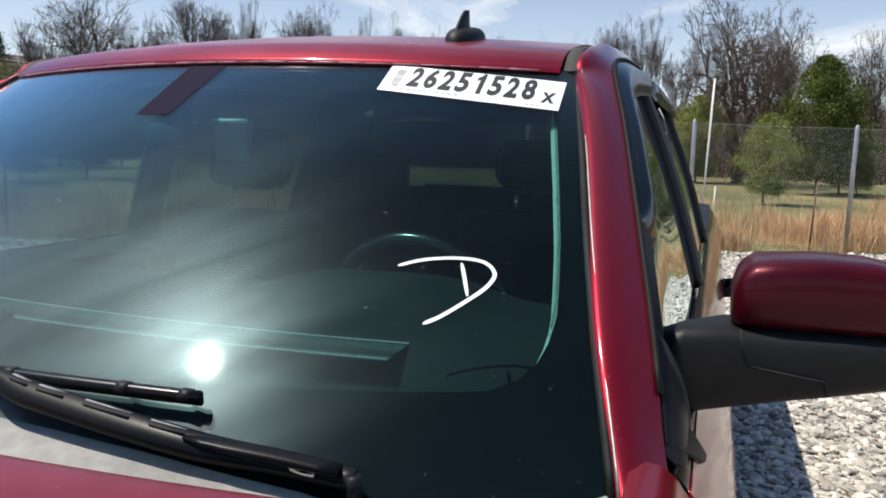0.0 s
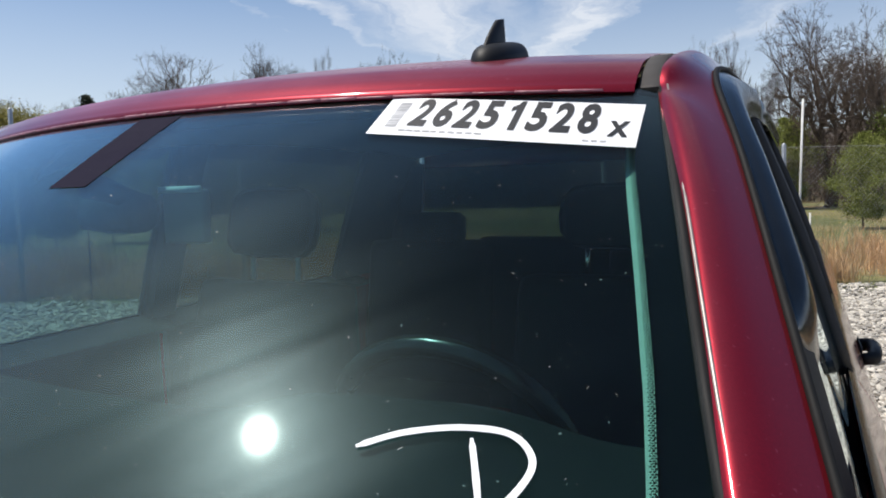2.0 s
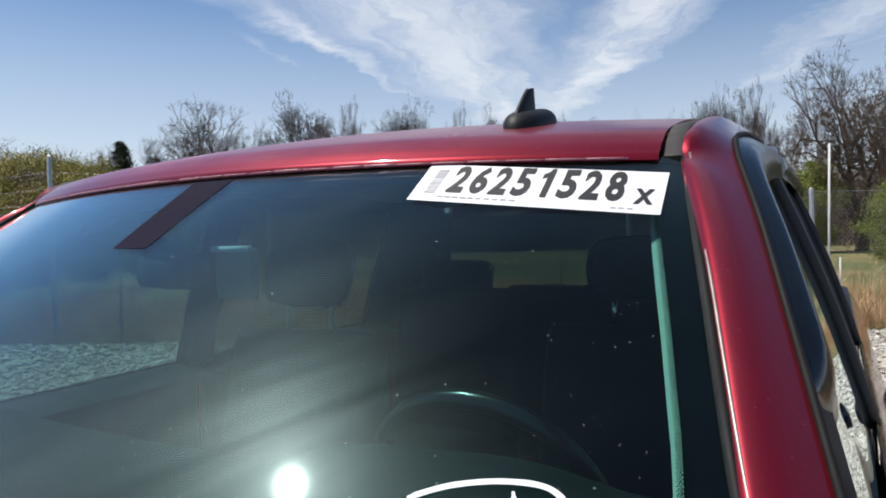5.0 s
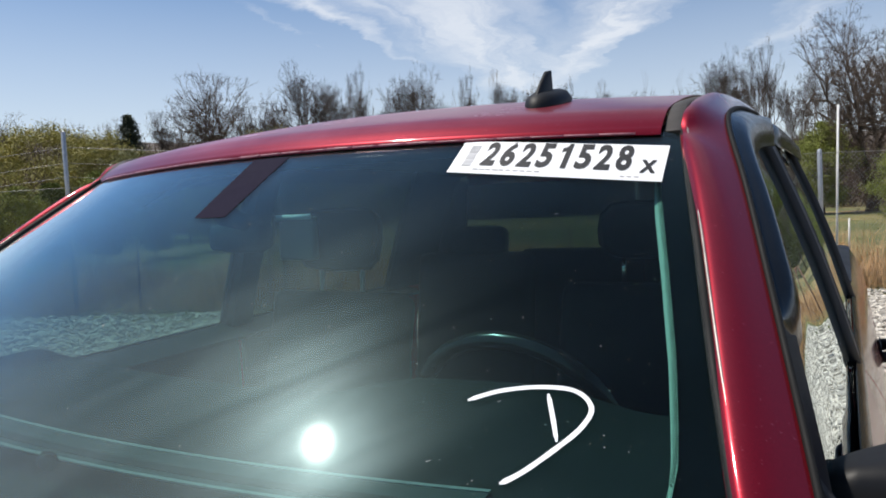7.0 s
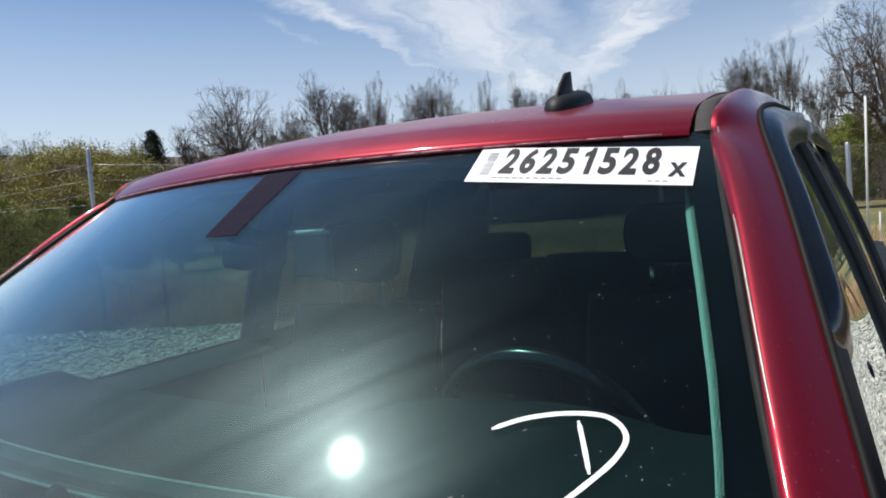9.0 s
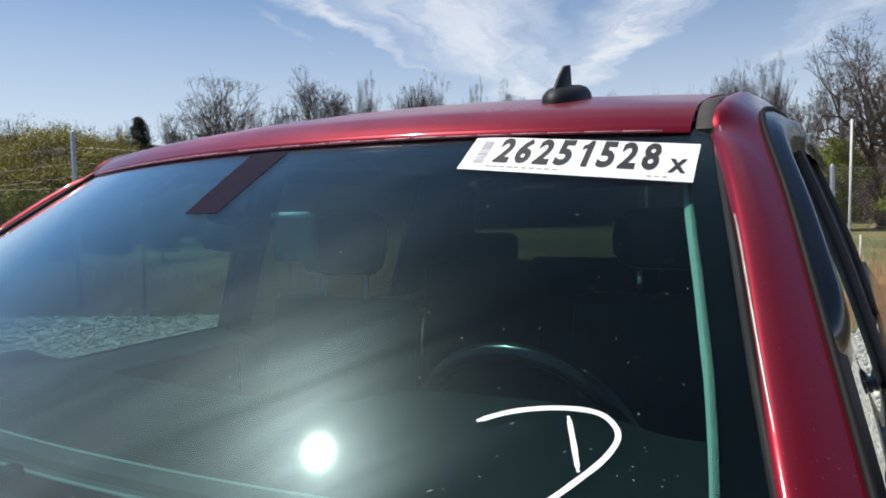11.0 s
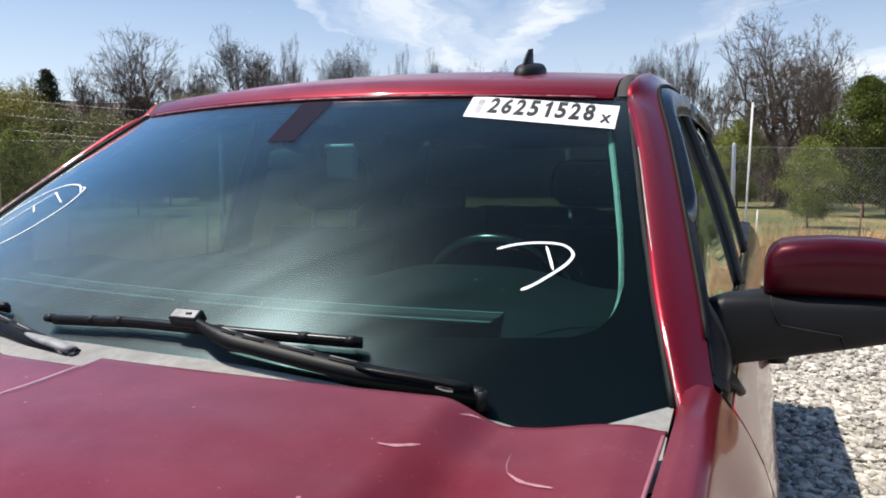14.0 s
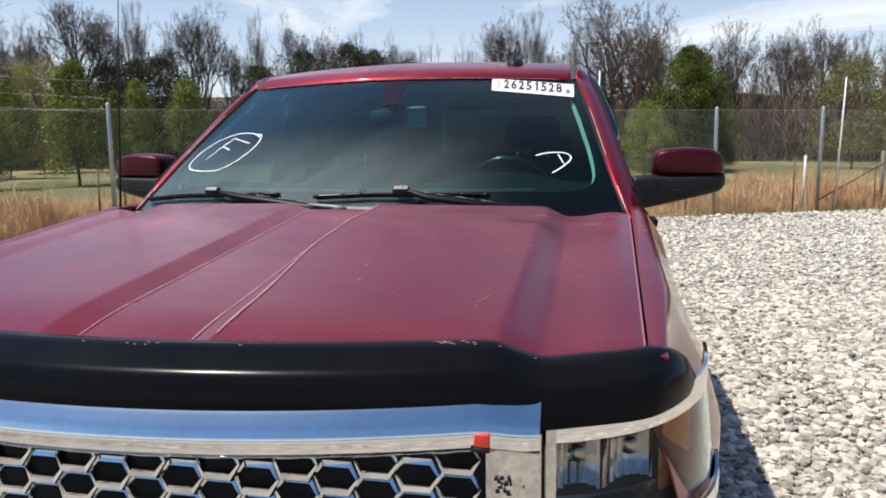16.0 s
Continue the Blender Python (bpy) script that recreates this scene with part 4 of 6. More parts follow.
def cowl_point(u, v):
    x = (2 * u - 1) * 0.858
    zc = lerp_table(COWL, abs(x))
    y0 = hood_rear(x) - 0.05
    y1 = glass_y(x, zc) + 0.001
    return (x, y0 + v * (y1 - y0), zc - 0.045 * (1 - v) ** 1.4)


cowl = part("cowl_panel", grid(cowl_point, 80, 8), GREY_COWL, truck, "weathered grey cowl panel", thick=0.004)


# ---- wipers ----
def wiper(blade, block, arm, head_metal):
    ob = empty("wiper", on_glass(*block, 0.02))
    ob.parent = truck
    ob.location -= truck.location
    base = [on_glass(x, z, 0.012) for x, z in smooth2(blade, 24)]
    top = [on_glass(x, z, 0.020) for x, z in smooth2(blade, 24)]
    bm = tube(base, 0.0035, 5, flat=1.6)
    tube(top, 0.0076, 6, bm=bm, flat=0.8)
    part("wiper_blade", bm, SATIN_BLACK, ob)
    for k in (0, 5, 9, 15, 19, 22):
        c = top[k]
        part("blade_joint", tube([c - Vector((0.007, 0, 0)), c + Vector((0.007, 0, 0))], 0.0090, 6, flat=0.8), BLACK_PLASTIC, ob)
    c = on_glass(*block, 0.030)
    d = (top[13] - top[11]).normalized()
    turn = Matrix.Rotation(math.atan2(d.y, d.x), 4, "Z") @ Matrix.Rotation(radians(33), 4, "X")
    part("wiper_block", box(c.x, c.y, c.z, 0.052, 0.024, 0.020, turn=turn, seg=0.005), SATIN_BLACK, ob)
    # pale plate paints in the sun glint on the clip's top
    q = c + glass_normal(*block) * 0.0095
    part("block_glint_plate", box(q.x, q.y, q.z, 0.044, 0.017, 0.0035, turn=turn, seg=0.0012), ARM_METAL, ob, "top of the blade clip with its glint painted pale")
    q = q + glass_normal(*block) * 0.0018
    part("block_slot", box(q.x + 0.008, q.y, q.z, 0.010, 0.004, 0.0015, turn=turn), UNDER, ob)
    path = [on_glass(x, z, h) for x, z, h in smooth3(arm, 26)]
    bm = bmesh.new()
    rows = []
    for i, p in enumerate(path):
        q = (path[min(i + 1, 25)] - path[max(i - 1, 0)]).normalized()
        nn = glass_normal(p.x, p.z)
        sd = nn.cross(q).normalized()
        w = 0.006 + 0.008 * ease(1, 8, i) - 0.004 * ease(16, 25, i)
        rows.append([bm.verts.new(p + sd * a + nn * b) for a, b in ((-w, -0.006), (-w, 0.002), (-w * 0.7, 0.006), (w * 0.7, 0.006), (w, 0.002), (w, -0.006))])
    for a, b in zip(rows, rows[1:]):
        for i in range(5):
            bm.faces.new((a[i], a[i + 1], b[i + 1], b[i]))
    bm.faces.new(rows[0]); bm.faces.new(rows[-1][::-1])
    part("wiper_arm", bm, ARM_BLACK, ob)
    # worn grey metal head of the arm by the pivot
    head = [p + glass_normal(p.x, p.z) * 0.0040 + Vector((0.001, 0, 0.003)) for p in path[17:25]]
    part("arm_head", tube(head, [0.004, 0.0085, 0.0115, 0.0125, 0.0128, 0.0125, 0.0120, 0.0115], 8, flat=0.45), head_metal, ob, "worn metal arm head")
    for k in range(4):       # slots through which the pale cowl shows
        i0 = 6 + 3 * k
        p, q = path[i0], path[i0 + 2]
        nn = glass_normal(p.x, p.z)
        up = nn.cross((q - p).normalized()).normalized() * 0.005
        up = up if up.z > 0 else -up
        part("arm_slot", tube([p + nn * 0.0062 + up, q + nn * 0.0062 + up], 0.0024, 5, flat=0.35), UNDER, ob)
        # paler rim paints in the lit upper edge of the arm
        part("lit_slot_rim", tube([p + nn * 0.0058 + up * 1.9, q + nn * 0.0058 + up * 1.9], 0.0013, 5), ARM_METAL, ob)
    e = path[-1]
    part("wiper_pivot", tube([e - Vector((0, 0, 0.02)), e + glass_normal(e.x, e.z) * 0.006], 0.0078, 12), BLACK_PLASTIC, ob)
    part("pivot_clip", tube([path[-4] + glass_normal(0, 1.3) * 0.001, path[-3] + glass_normal(0, 1.3) * 0.001], 0.0115, 8, flat=0.7), STEEL, ob)


def smooth2(pts, n):
    return [(p.x, p.z) for p in smooth_path([(x, 0, z) for x, z in pts], n)]


def smooth3(pts, n):
    return [(p.x, p.z, p.y) for p in smooth_path([(x, h, z) for x, z, h in pts], n)]


wiper([(-0.110, 1.327), (-0.005, 1.332), (0.084, 1.335), (0.305, 1.333), (0.441, 1.330)], (0.166, 1.339),
      [(0.175, 1.338, 0.032), (0.214, 1.327, 0.033), (0.255, 1.319, 0.032), (0.308, 1.313, 0.031), (0.400, 1.303, 0.027), (0.473, 1.295, 0.024), (0.553, 1.289, 0.021), (0.624, 1.281, 0.018)], ARM_BLACK)
wiper([(-0.808, 1.308), (-0.66, 1.322), (-0.506, 1.329), (-0.36, 1.333), (-0.243, 1.332)], (-0.506, 1.333),
      [(-0.495, 1.334, 0.028), (-0.46, 1.329, 0.026), (-0.38, 1.323, 0.022), (-0.28, 1.317, 0.018), (-0.188, 1.309, 0.016), (-0.110, 1.301, 0.016), (-0.040, 1.296, 0.016), (0.004, 1.291, 0.016)], ARM_METAL)

# ---- shark-fin antenna ----
fin = empty("roof_antenna", (0.43, 2.22, roof_z(0.43, 2.22)))
fin.parent = truck
fin.location -= truck.location


def fin_base(u, v):
    a = 2 * math.pi * u
    t = math.sin(0.5 * math.pi * v)
    k = math.cos(0.5 * math.pi * v) ** 0.55
    x, y = math.cos(a) * 0.035 * k, math.sin(a) * 0.078 * (0.30 + 0.70 * k)
    return (0.428 + x, 2.248 + y, roof_z(0.43 + x, 2.248 + y) + 0.025 * t + 0.002)


part("antenna_base", grid(fin_base, 28, 9, closed_u=True), BLACK_PLASTIC, fin)


def fin_point(u, v):
    a = 2 * math.pi * u
    w = 0.0100 * (1 - 0.50 * v)
    y0, y1 = 2.178 + 0.062 * v ** 1.1, 2.272 - 0.006 * v
    y = (y0 + y1) / 2 + math.sin(a) * (y1 - y0) / 2
    z0 = roof_z(0.43, y) + 0.010
    return (0.426 + math.cos(a) * w, y, z0 + (1.893 + 0.003 * math.sin(a) - z0) * v)


bm = grid(fin_point, 20, 10, closed_u=True)
bm.verts.ensure_lookup_table()
bm.faces.new([bm.verts[i] for i in range(len(bm.verts) - 20, len(bm.verts))])
part("antenna_fin", bm, BLACK_PLASTIC, fin)
# cargo lamp hump at the back of the roof and the radio mast on the right fender
part("cargo_lamp", grid(lambda u, v: (0.30 * (2 * u - 1), 3.90 + 0.12 * v, roof_z(0, 3.9) + 0.022 * math.sin(math.pi * v) * (1 - (2 * u - 1) ** 4) - 0.003), 20, 8), BLACK_PLASTIC, truck)
mast = part("radio_mast", tube([(-0.875, 1.42, 1.285), (-0.868, 1.45, 1.70), (-0.860, 1.48, 2.12)], [0.004, 0.0022, 0.0015], 6), BLACK_PLASTIC, truck, "thin black whip antenna")
part("mast_base", tube([(-0.876, 1.418, 1.262), (-0.875, 1.42, 1.300)], [0.016, 0.008], 10), BLACK_PLASTIC, mast)


# ---- doors and windows ----
def rail_out_at(y):
    pts = smooth_path(RAIL_OUT, 120)
    ys = [p.y for p in pts]
    return float(np.interp(y, ys, [p.x for p in pts])), float(np.interp(y, ys, [p.z for p in pts]))


RAIL_TABLE = [(y, *rail_out_at(y)) for y in np.linspace(1.575, 4.04, 60)]


def rail_xz(y):
    ys = [r[0] for r in RAIL_TABLE]
    return float(np.interp(y, ys, [r[1] for r in RAIL_TABLE])), float(np.interp(y, ys, [r[2] for r in RAIL_TABLE]))


def belt_z(y):
    return 1.276 + 0.018 * ease(1.7, 3.2, y)


def window_xz(y, v, inset=0.0):
    xo, zo = rail_xz(y)
    zb = belt_z(y)
    x = 0.916 * (1 - v) + (xo - 0.004) * v + 0.012 * math.sin(math.pi * v)
    return x - inset, zb * (1 - v) + (zo - 0.006) * v


def window_sheet(side, y0, y1, inset, v0=0.0, v1=1.0):
    def fn(u, v):
        y = y0 + u * (y1 - y0)
        x, z = window_xz(y, v0 + v * (v1 - v0), inset)
        return (side * x, y, z)
    return fn


def door(side, y0, y1, g0, g1, handle_y):
    ob = empty("front_door" if y0 < 2 else "rear_door", (side * 0.99, (y0 + y1) / 2, 0.9))
    ob.parent = truck
    ob.location -= truck.location
    part("door_panel", grid(panel_point(side, y0, y1, 0.46, 1.272), 30, 34), PAINT, ob, thick=0.004)
    part("belt_strip", grid(lambda u, v: (side * (0.928 - 0.016 * v + 0.004 * math.sin(math.pi * v)), y0 + u * (y1 - y0), belt_z(y0 + u * (y1 - y0)) - 0.014 + 0.026 * v), 20, 6), BLACK_GLOSS, ob, "gloss black belt moulding", thick=0.003)
    part("door_window", grid(window_sheet(side, g0, g1, 0.010), 24, 16), SIDE_GLASS if y0 < 2 else PRIVACY, ob, "tinted door window glass", thick=0.004)
    rim = [(side * window_xz(g0 + (g1 - g0) * i / 30, 1.0)[0], g0 + (g1 - g0) * i / 30, window_xz(g0 + (g1 - g0) * i / 30, 1.0)[1]) for i in range(31)]
    part("window_seal", tube(rim, 0.009, 6), RUBBER, ob)
    for yy in (g0, g1):
        part("window_channel", tube([(side * (window_xz(yy, v / 10)[0] - 0.004), yy, window_xz(yy, v / 10)[1]) for v in range(11)], 0.013, 6), TRIM, ob)
    part("inner_panel", grid(lambda u, v: (side * (0.86 + 0.02 * v), y0 + 0.01 + u * (y1 - y0 - 0.02), 0.5 + v * 0.775), 10, 8), TRIM, ob, thick=0.02)
    part("window_ledge", grid(lambda u, v: (side * (0.80 + 0.105 * v), y0 + u * (y1 - y0), belt_z(y0 + u * (y1 - y0)) - 0.030 * (1 - v) + 0.002), 16, 5), TRIM, ob, thick=0.012)
    h = empty("door_handle", (side * 1.0, handle_y, 1.145))
    h.parent = ob
    h.location -= Vector((side * 0.99, (y0 + y1) / 2, 0.9))
    xs = side_x(1.145)
    bm = tube([(side * (xs + 0.004), handle_y - 0.10, 1.143), (side * (xs + 0.034), handle_y - 0.085, 1.146), (side * (xs + 0.042), handle_y, 1.147), (side * (xs + 0.040), handle_y + 0.075, 1.147), (side * (xs + 0.030), handle_y + 0.10, 1.146), (side * (xs + 0.002), handle_y + 0.105, 1.143)], [0.014, 0.017, 0.018, 0.018, 0.018, 0.016], 10, flat=1.15)
    bm2 = bm
    me = part("grip", bm2, BLACK_PLASTIC, h)
    me.location = -Vector((side * 1.0, handle_y, 1.145))
    me2 = part("handle_cup", grid(lambda u, v: (side * (xs + 0.003), handle_y - 0.09 + 0.19 * u, 1.115 + 0.055 * v), 6, 4), BLACK_PLASTIC, h, thick=0.003)
    me2.location = -Vector((side * 1.0, handle_y, 1.145))
    return ob


for side in (1, -1):
    front = door(side, 1.545, 2.735, 1.70, 2.700, 2.56)
    rear = door(side, 2.745, 3.790, 2.790, 3.700, 3.60)
    part("cab_corner", grid(panel_point(side, 3.80, 4.065, 0.46, 1.30), 10, 26), PAINT, truck, thick=0.004)
    part("quarter_pillar", grid(window_sheet(side, 3.745, 4.045, 0.022), 10, 14), PAINT, truck, thick=0.02)
    part("centre_pillar", grid(window_sheet(side, 2.700, 2.790, 0.020), 4, 14), TRIM, truck, thick=0.05)
    # black sail at the front corner of the window
    part("mirror_sail", grid(lambda u, v: (side * ((p := window_xz(1.575 + 0.125 * u, v * 0.98))[0] + 0.003), 1.575 + 0.125 * u, p[1] - 0.07 * (1 - v) * (1 - u) * 0.4), 8, 10), BLACK_PLASTIC, front, thick=0.006)

    part("sail_foot", grid(lambda u, v: (side * (side_x(1.298 - 0.040 * min(1.0, u / 0.75) * v) + 0.003), 1.592 + 0.095 * u, 1.298 - 0.040 * min(1.0, u / 0.75) * v), 8, 6), BLACK_PLASTIC, front, thick=0.008)

    # smoked rain guards, front and rear
    def guard(y0, y1, v_top, depth):
        def fn(u, v):
            y = y0 + u * (y1 - y0)
            xo, zo = rail_xz(y)
            xb, zb = window_xz(y, 0.0)
            span = math.hypot(xo - xb, zo - zb)
            d = depth * (0.06 + 0.94 * math.sqrt(1 - (1 - min(1.0, u / 0.085)) ** 2)) * (0.45 + 0.55 * ease(1.0, 0.93, u)) * v
            t = d / max(span, 0.05)
            x = xo * (1 - t) + xb * t
            z = zo * (1 - t) + zb * t
            return (side * (x - 0.002 + (0.024 * ease(0.0, 0.34, v) - 0.008 * ease(0.6, 1.0, v)) * (0.25 + 0.75 * ease(0.0, 0.10, u))), y, z + 0.003 - 0.004 * v)
        return fn
    # black door frame below the rail, ahead of the guard
    part("window_frame", grid(lambda u, v: (side * ((p := window_xz(1.585 + 0.50 * u, 1.0 - (0.05 + 0.10 * ease(0.0, 0.3, u)) * v))[0] + 0.007), 1.585 + 0.50 * u, p[1]), 24, 5), BLACK_PLASTIC, front, thick=0.004)
    gap = [(side * (rail_xz(y)[0] + 0.001), y, rail_xz(y)[1] + 0.004) for y in (1.62 + 1.10 * i / 40 for i in range(41))]
    part("door_gap_seal", tube(gap, 0.0042, 6), RUBBER, front)
    part("rain_guard", grid(guard(1.845, 2.72, 1.0, 0.074), 50, 12), SMOKED, front, "smoked plastic rain guard", thick=0.003)
    part("rain_guard", grid(guard(2.76, 3.70, 1.0, 0.070), 40, 12), SMOKED, rear, "smoked plastic rain guard", thick=0.003)


# ---- door mirrors ----
def loft(sections, n=22, power=3.2):
    """A closed skin over upright oval sections: (x, y0, y1, z0, z1)."""
    bm = bmesh.new()
    rings = []
    for x, y0, y1, z0, z1 in sections:
        ring = []
        for k in range(n):
            a = 2 * math.pi * k / n
            c, s = math.cos(a), math.sin(a)
            ring.append(bm.verts.new((x, (y0 + y1) / 2 + (y1 - y0) / 2 * math.copysign(abs(c) ** (2 / power), c), (z0 + z1) / 2 + (z1 - z0) / 2 * math.copysign(abs(s) ** (2 / power), s))))
        rings.append(ring)
    for a, b in zip(rings, rings[1:]):
        for k in range(n):
            bm.faces.new((a[k], a[(k + 1) % n], b[(k + 1) % n], b[k]))
    bm.faces.new(rings[0][::-1]); bm.faces.new(rings[-1])
    return bm


for side in (1, -1):
    ob = empty("door_mirror", (side * 1.05, 1.86, 1.38))
    ob.parent = truck
    ob.location -= truck.location
    low = [(0.882, 1.775, 1.845, 1.265, 1.380), (0.905, 1.775, 1.860, 1.268, 1.388), (0.95, 1.790, 1.920, 1.274, 1.390), (1.02, 1.803, 1.957, 1.288, 1.392), (1.10, 1.814, 1.966, 1.306, 1.392), (1.16, 1.826, 1.969, 1.320, 1.392), (1.192, 1.838, 1.968, 1.330, 1.392), (1.209, 1.862, 1.960, 1.346, 1.391)]
    cap = [(0.962, 1.822, 1.940, 1.389, 1.440), (0.967, 1.812, 1.950, 1.387, 1.458), (0.974, 1.808, 1.956, 1.387, 1.468), (0.986, 1.806, 1.959, 1.387, 1.477), (1.01, 1.806, 1.961, 1.387, 1.481), (1.06, 1.812, 1.964, 1.387, 1.485), (1.12, 1.820, 1.967, 1.387, 1.483), (1.165, 1.830, 1.968, 1.387, 1.476), (1.190, 1.842, 1.966, 1.387, 1.462), (1.204, 1.868, 1.955, 1.388, 1.432), (1.208, 1.885, 1.945, 1.390, 1.410)]
    part("mirror_arm", loft([(side * x, a, b, c, d) for x, a, b, c, d in low], 28, 4.2), BLACK_PLASTIC, ob, "textured black mirror foot and lower shell")
    part("mirror_cap", loft([(side * x, a, b, c, d) for x, a, b, c, d in cap], 28, 4.6), CAP_PAINT, ob, "glossy maroon mirror cap")
    part("mirror_glass", grid(lambda u, v: (side * (0.985 + 0.19 * u), 1.970, 1.315 + 0.135 * v), 4, 4), MIRROR, ob, thick=0.003)
    part("fold_joint", tube([(side * 0.972, 1.792, 1.392), (side * 0.976, 1.788, 1.370), (side * 0.985, 1.792, 1.345), (side * 1.03, 1.800, 1.338), (side * 1.075, 1.808, 1.332), (side * 1.082, 1.812, 1.312)], 0.0016, 4), UNDER, ob)

# ---- bed, tail, underbody ----
part("bed_floor", box(0, 5.0, 0.78, 1.62, 1.82, 0.04), UNDER, truck)
part("bed_front_wall", box(0, 4.10, 1.03, 1.78, 0.05, 0.50), PAINT, truck, bevel=0.008)
part("tailgate", box(0, 5.90, 0.99, 1.62, 0.06, 0.56), PAINT, truck, bevel=0.012)
part("rear_bumper", box(0, 5.96, 0.60, 1.86, 0.14, 0.18, seg=0.03), CHROME, truck)
for side in (1, -1):
    part("bed_rail_cap", grid(lambda u, v: (side * (0.80 + 0.115 * v), 4.085 + 1.84 * u, 1.302 + 0.010 * math.sin(math.pi * v)), 20, 6), BLACK_PLASTIC, truck, thick=0.006)
    part("tail_light", box(side * 0.935, 5.915, 0.95, 0.07, 0.05, 0.36, seg=0.012), RED_TAG, truck)
    part("bed_inner_wall", box(side * 0.80, 5.0, 1.03, 0.02, 1.80, 0.52), UNDER, truck)
part("floor_pan", box(0, 2.75, 0.50, 1.72, 2.55, 0.06), UNDER, truck)
part("frame_rail", box(0.45, 3.1, 0.45, 0.09, 5.3, 0.16), UNDER, truck)
part("frame_rail", box(-0.45, 3.1, 0.45, 0.09, 5.3, 0.16), UNDER, truck)
part("firewall", box(0, 1.46, 0.87, 1.70, 0.04, 0.74), UNDER, truck)
part("cab_back_wall", box(0, 4.045, 0.92, 1.72, 0.03, 0.90), PAINT, truck)
part("cab_back_header", box(0, 4.035, 1.785, 1.30, 0.03, 0.09), PAINT, truck)
part("rear_window", grid(lambda u, v: ((2 * u - 1) * (0.86 - 0.12 * v), 4.045 - 0.03 * v, 1.37 + 0.375 * v), 10, 6), PRIVACY, truck, "tinted rear window", thick=0.004)
for side in (1, -1):
    part("cab_rear_pillar", grid(lambda u, v: (side * ((0.70 - 0.05 * v) * (1 - u) + (window_xz(4.03, v * 0.96)[0] - 0.035) * u), 4.048 - 0.03 * v, window_xz(4.03, v * 0.96)[1]), 6, 8), PAINT, truck, thick=0.012)
    part("quarter_trim", grid(window_sheet(side, 3.62, 4.01, 0.040), 8, 10), TRIM, truck, thick=0.02)
    part("rear_pillar_trim", grid(lambda u, v: (side * ((0.69 - 0.05 * v) * (1 - u) + (window_xz(4.0, v * 0.96)[0] - 0.05) * u), 4.02 - 0.03 * v, window_xz(4.0, v * 0.96)[1]), 6, 8), TRIM, truck, thick=0.012)


def wheel(x, y, side):
    ob = empty("wheel", (x, y, 0.40))
    ob.parent = truck
    ob.location -= truck.location

    def ring(prof, n=48):
        bm = bmesh.new()
        rows = []
        for k in range(n):
            a = 2 * math.pi * k / n
            rows.append([bm.verts.new((x + side * dx, y + r * math.cos(a), 0.40 + r * math.sin(a))) for dx, r in prof])
        for k in range(n):
            p, q = rows[k], rows[(k + 1) % n]
            for i in range(len(prof) - 1):
                bm.faces.new((p[i], p[i + 1], q[i + 1], q[i]))
        return bm
    part("tyre", ring([(-0.12, 0.24), (-0.135, 0.33), (-0.12, 0.385), (-0.08, 0.40), (0.08, 0.40), (0.12, 0.385), (0.135, 0.33), (0.12, 0.25), (0.10, 0.24)]), TYRE, ob)
    part("rim", ring([(-0.10, 0.235), (0.0, 0.20), (0.095, 0.235), (0.115, 0.245), (0.10, 0.225), (0.02, 0.19)]), ALLOY, ob)
    part("hub", ring([(0.06, 0.0), (0.085, 0.02), (0.085, 0.06), (0.05, 0.08), (0.0, 0.08)]), ALLOY, ob)
    for k in range(6):
        a = 2 * math.pi * k / 6
        part("spoke", tube([(x + side * 0.06, y + 0.05 * math.cos(a), 0.40 + 0.05 * math.sin(a)), (x + side * 0.085, y + 0.225 * math.cos(a), 0.40 + 0.225 * math.sin(a))], [0.03, 0.022], 6, flat=0.6), ALLOY, ob)


for wy in (1.06, 4.70):
    for side in (1, -1):
        wheel(side * 0.86, wy, side)
        part("wheel_liner", grid(lambda u, v: (side * (0.62 + 0.37 * v), wy + 0.49 * math.cos(math.pi * u), 0.40 + 0.49 * math.sin(math.pi * u)), 20, 4), UNDER, truck, thick=0.004)

# ---- front end ----
def nose_y(x):
    return hood_front(x) - 0.055


grille = empty("grille", (0, 0.06, 0.9))
grille.parent = truck
grille.location -= truck.location


def bar_point(u, v):
    x = (2 * u - 1) * 0.694
    prof = [(0.045, 1.148), (0.020, 1.140), (-0.002, 1.124), (-0.018, 1.104), (-0.025, 1.088), (-0.024, 1.072), (-0.016, 1.061), (0.004, 1.057)]
    k = v * (len(prof) - 1)
    i = min(int(k), len(prof) - 2)
    t = k - i
    a = abs(x)
    return (x, nose_y(x) + prof[i][0] * (1 - t) + prof[i + 1][0] * t, prof[i][1] * (1 - t) + prof[i + 1][1] * t + 0.014 * (a / 0.65) ** 2 - 0.012 * ease(0.60, 0.685, a))


part("grille_bar", grid(bar_point, 80, 22), CHROME, grille, "polished chrome grille bar", thick=0.003)


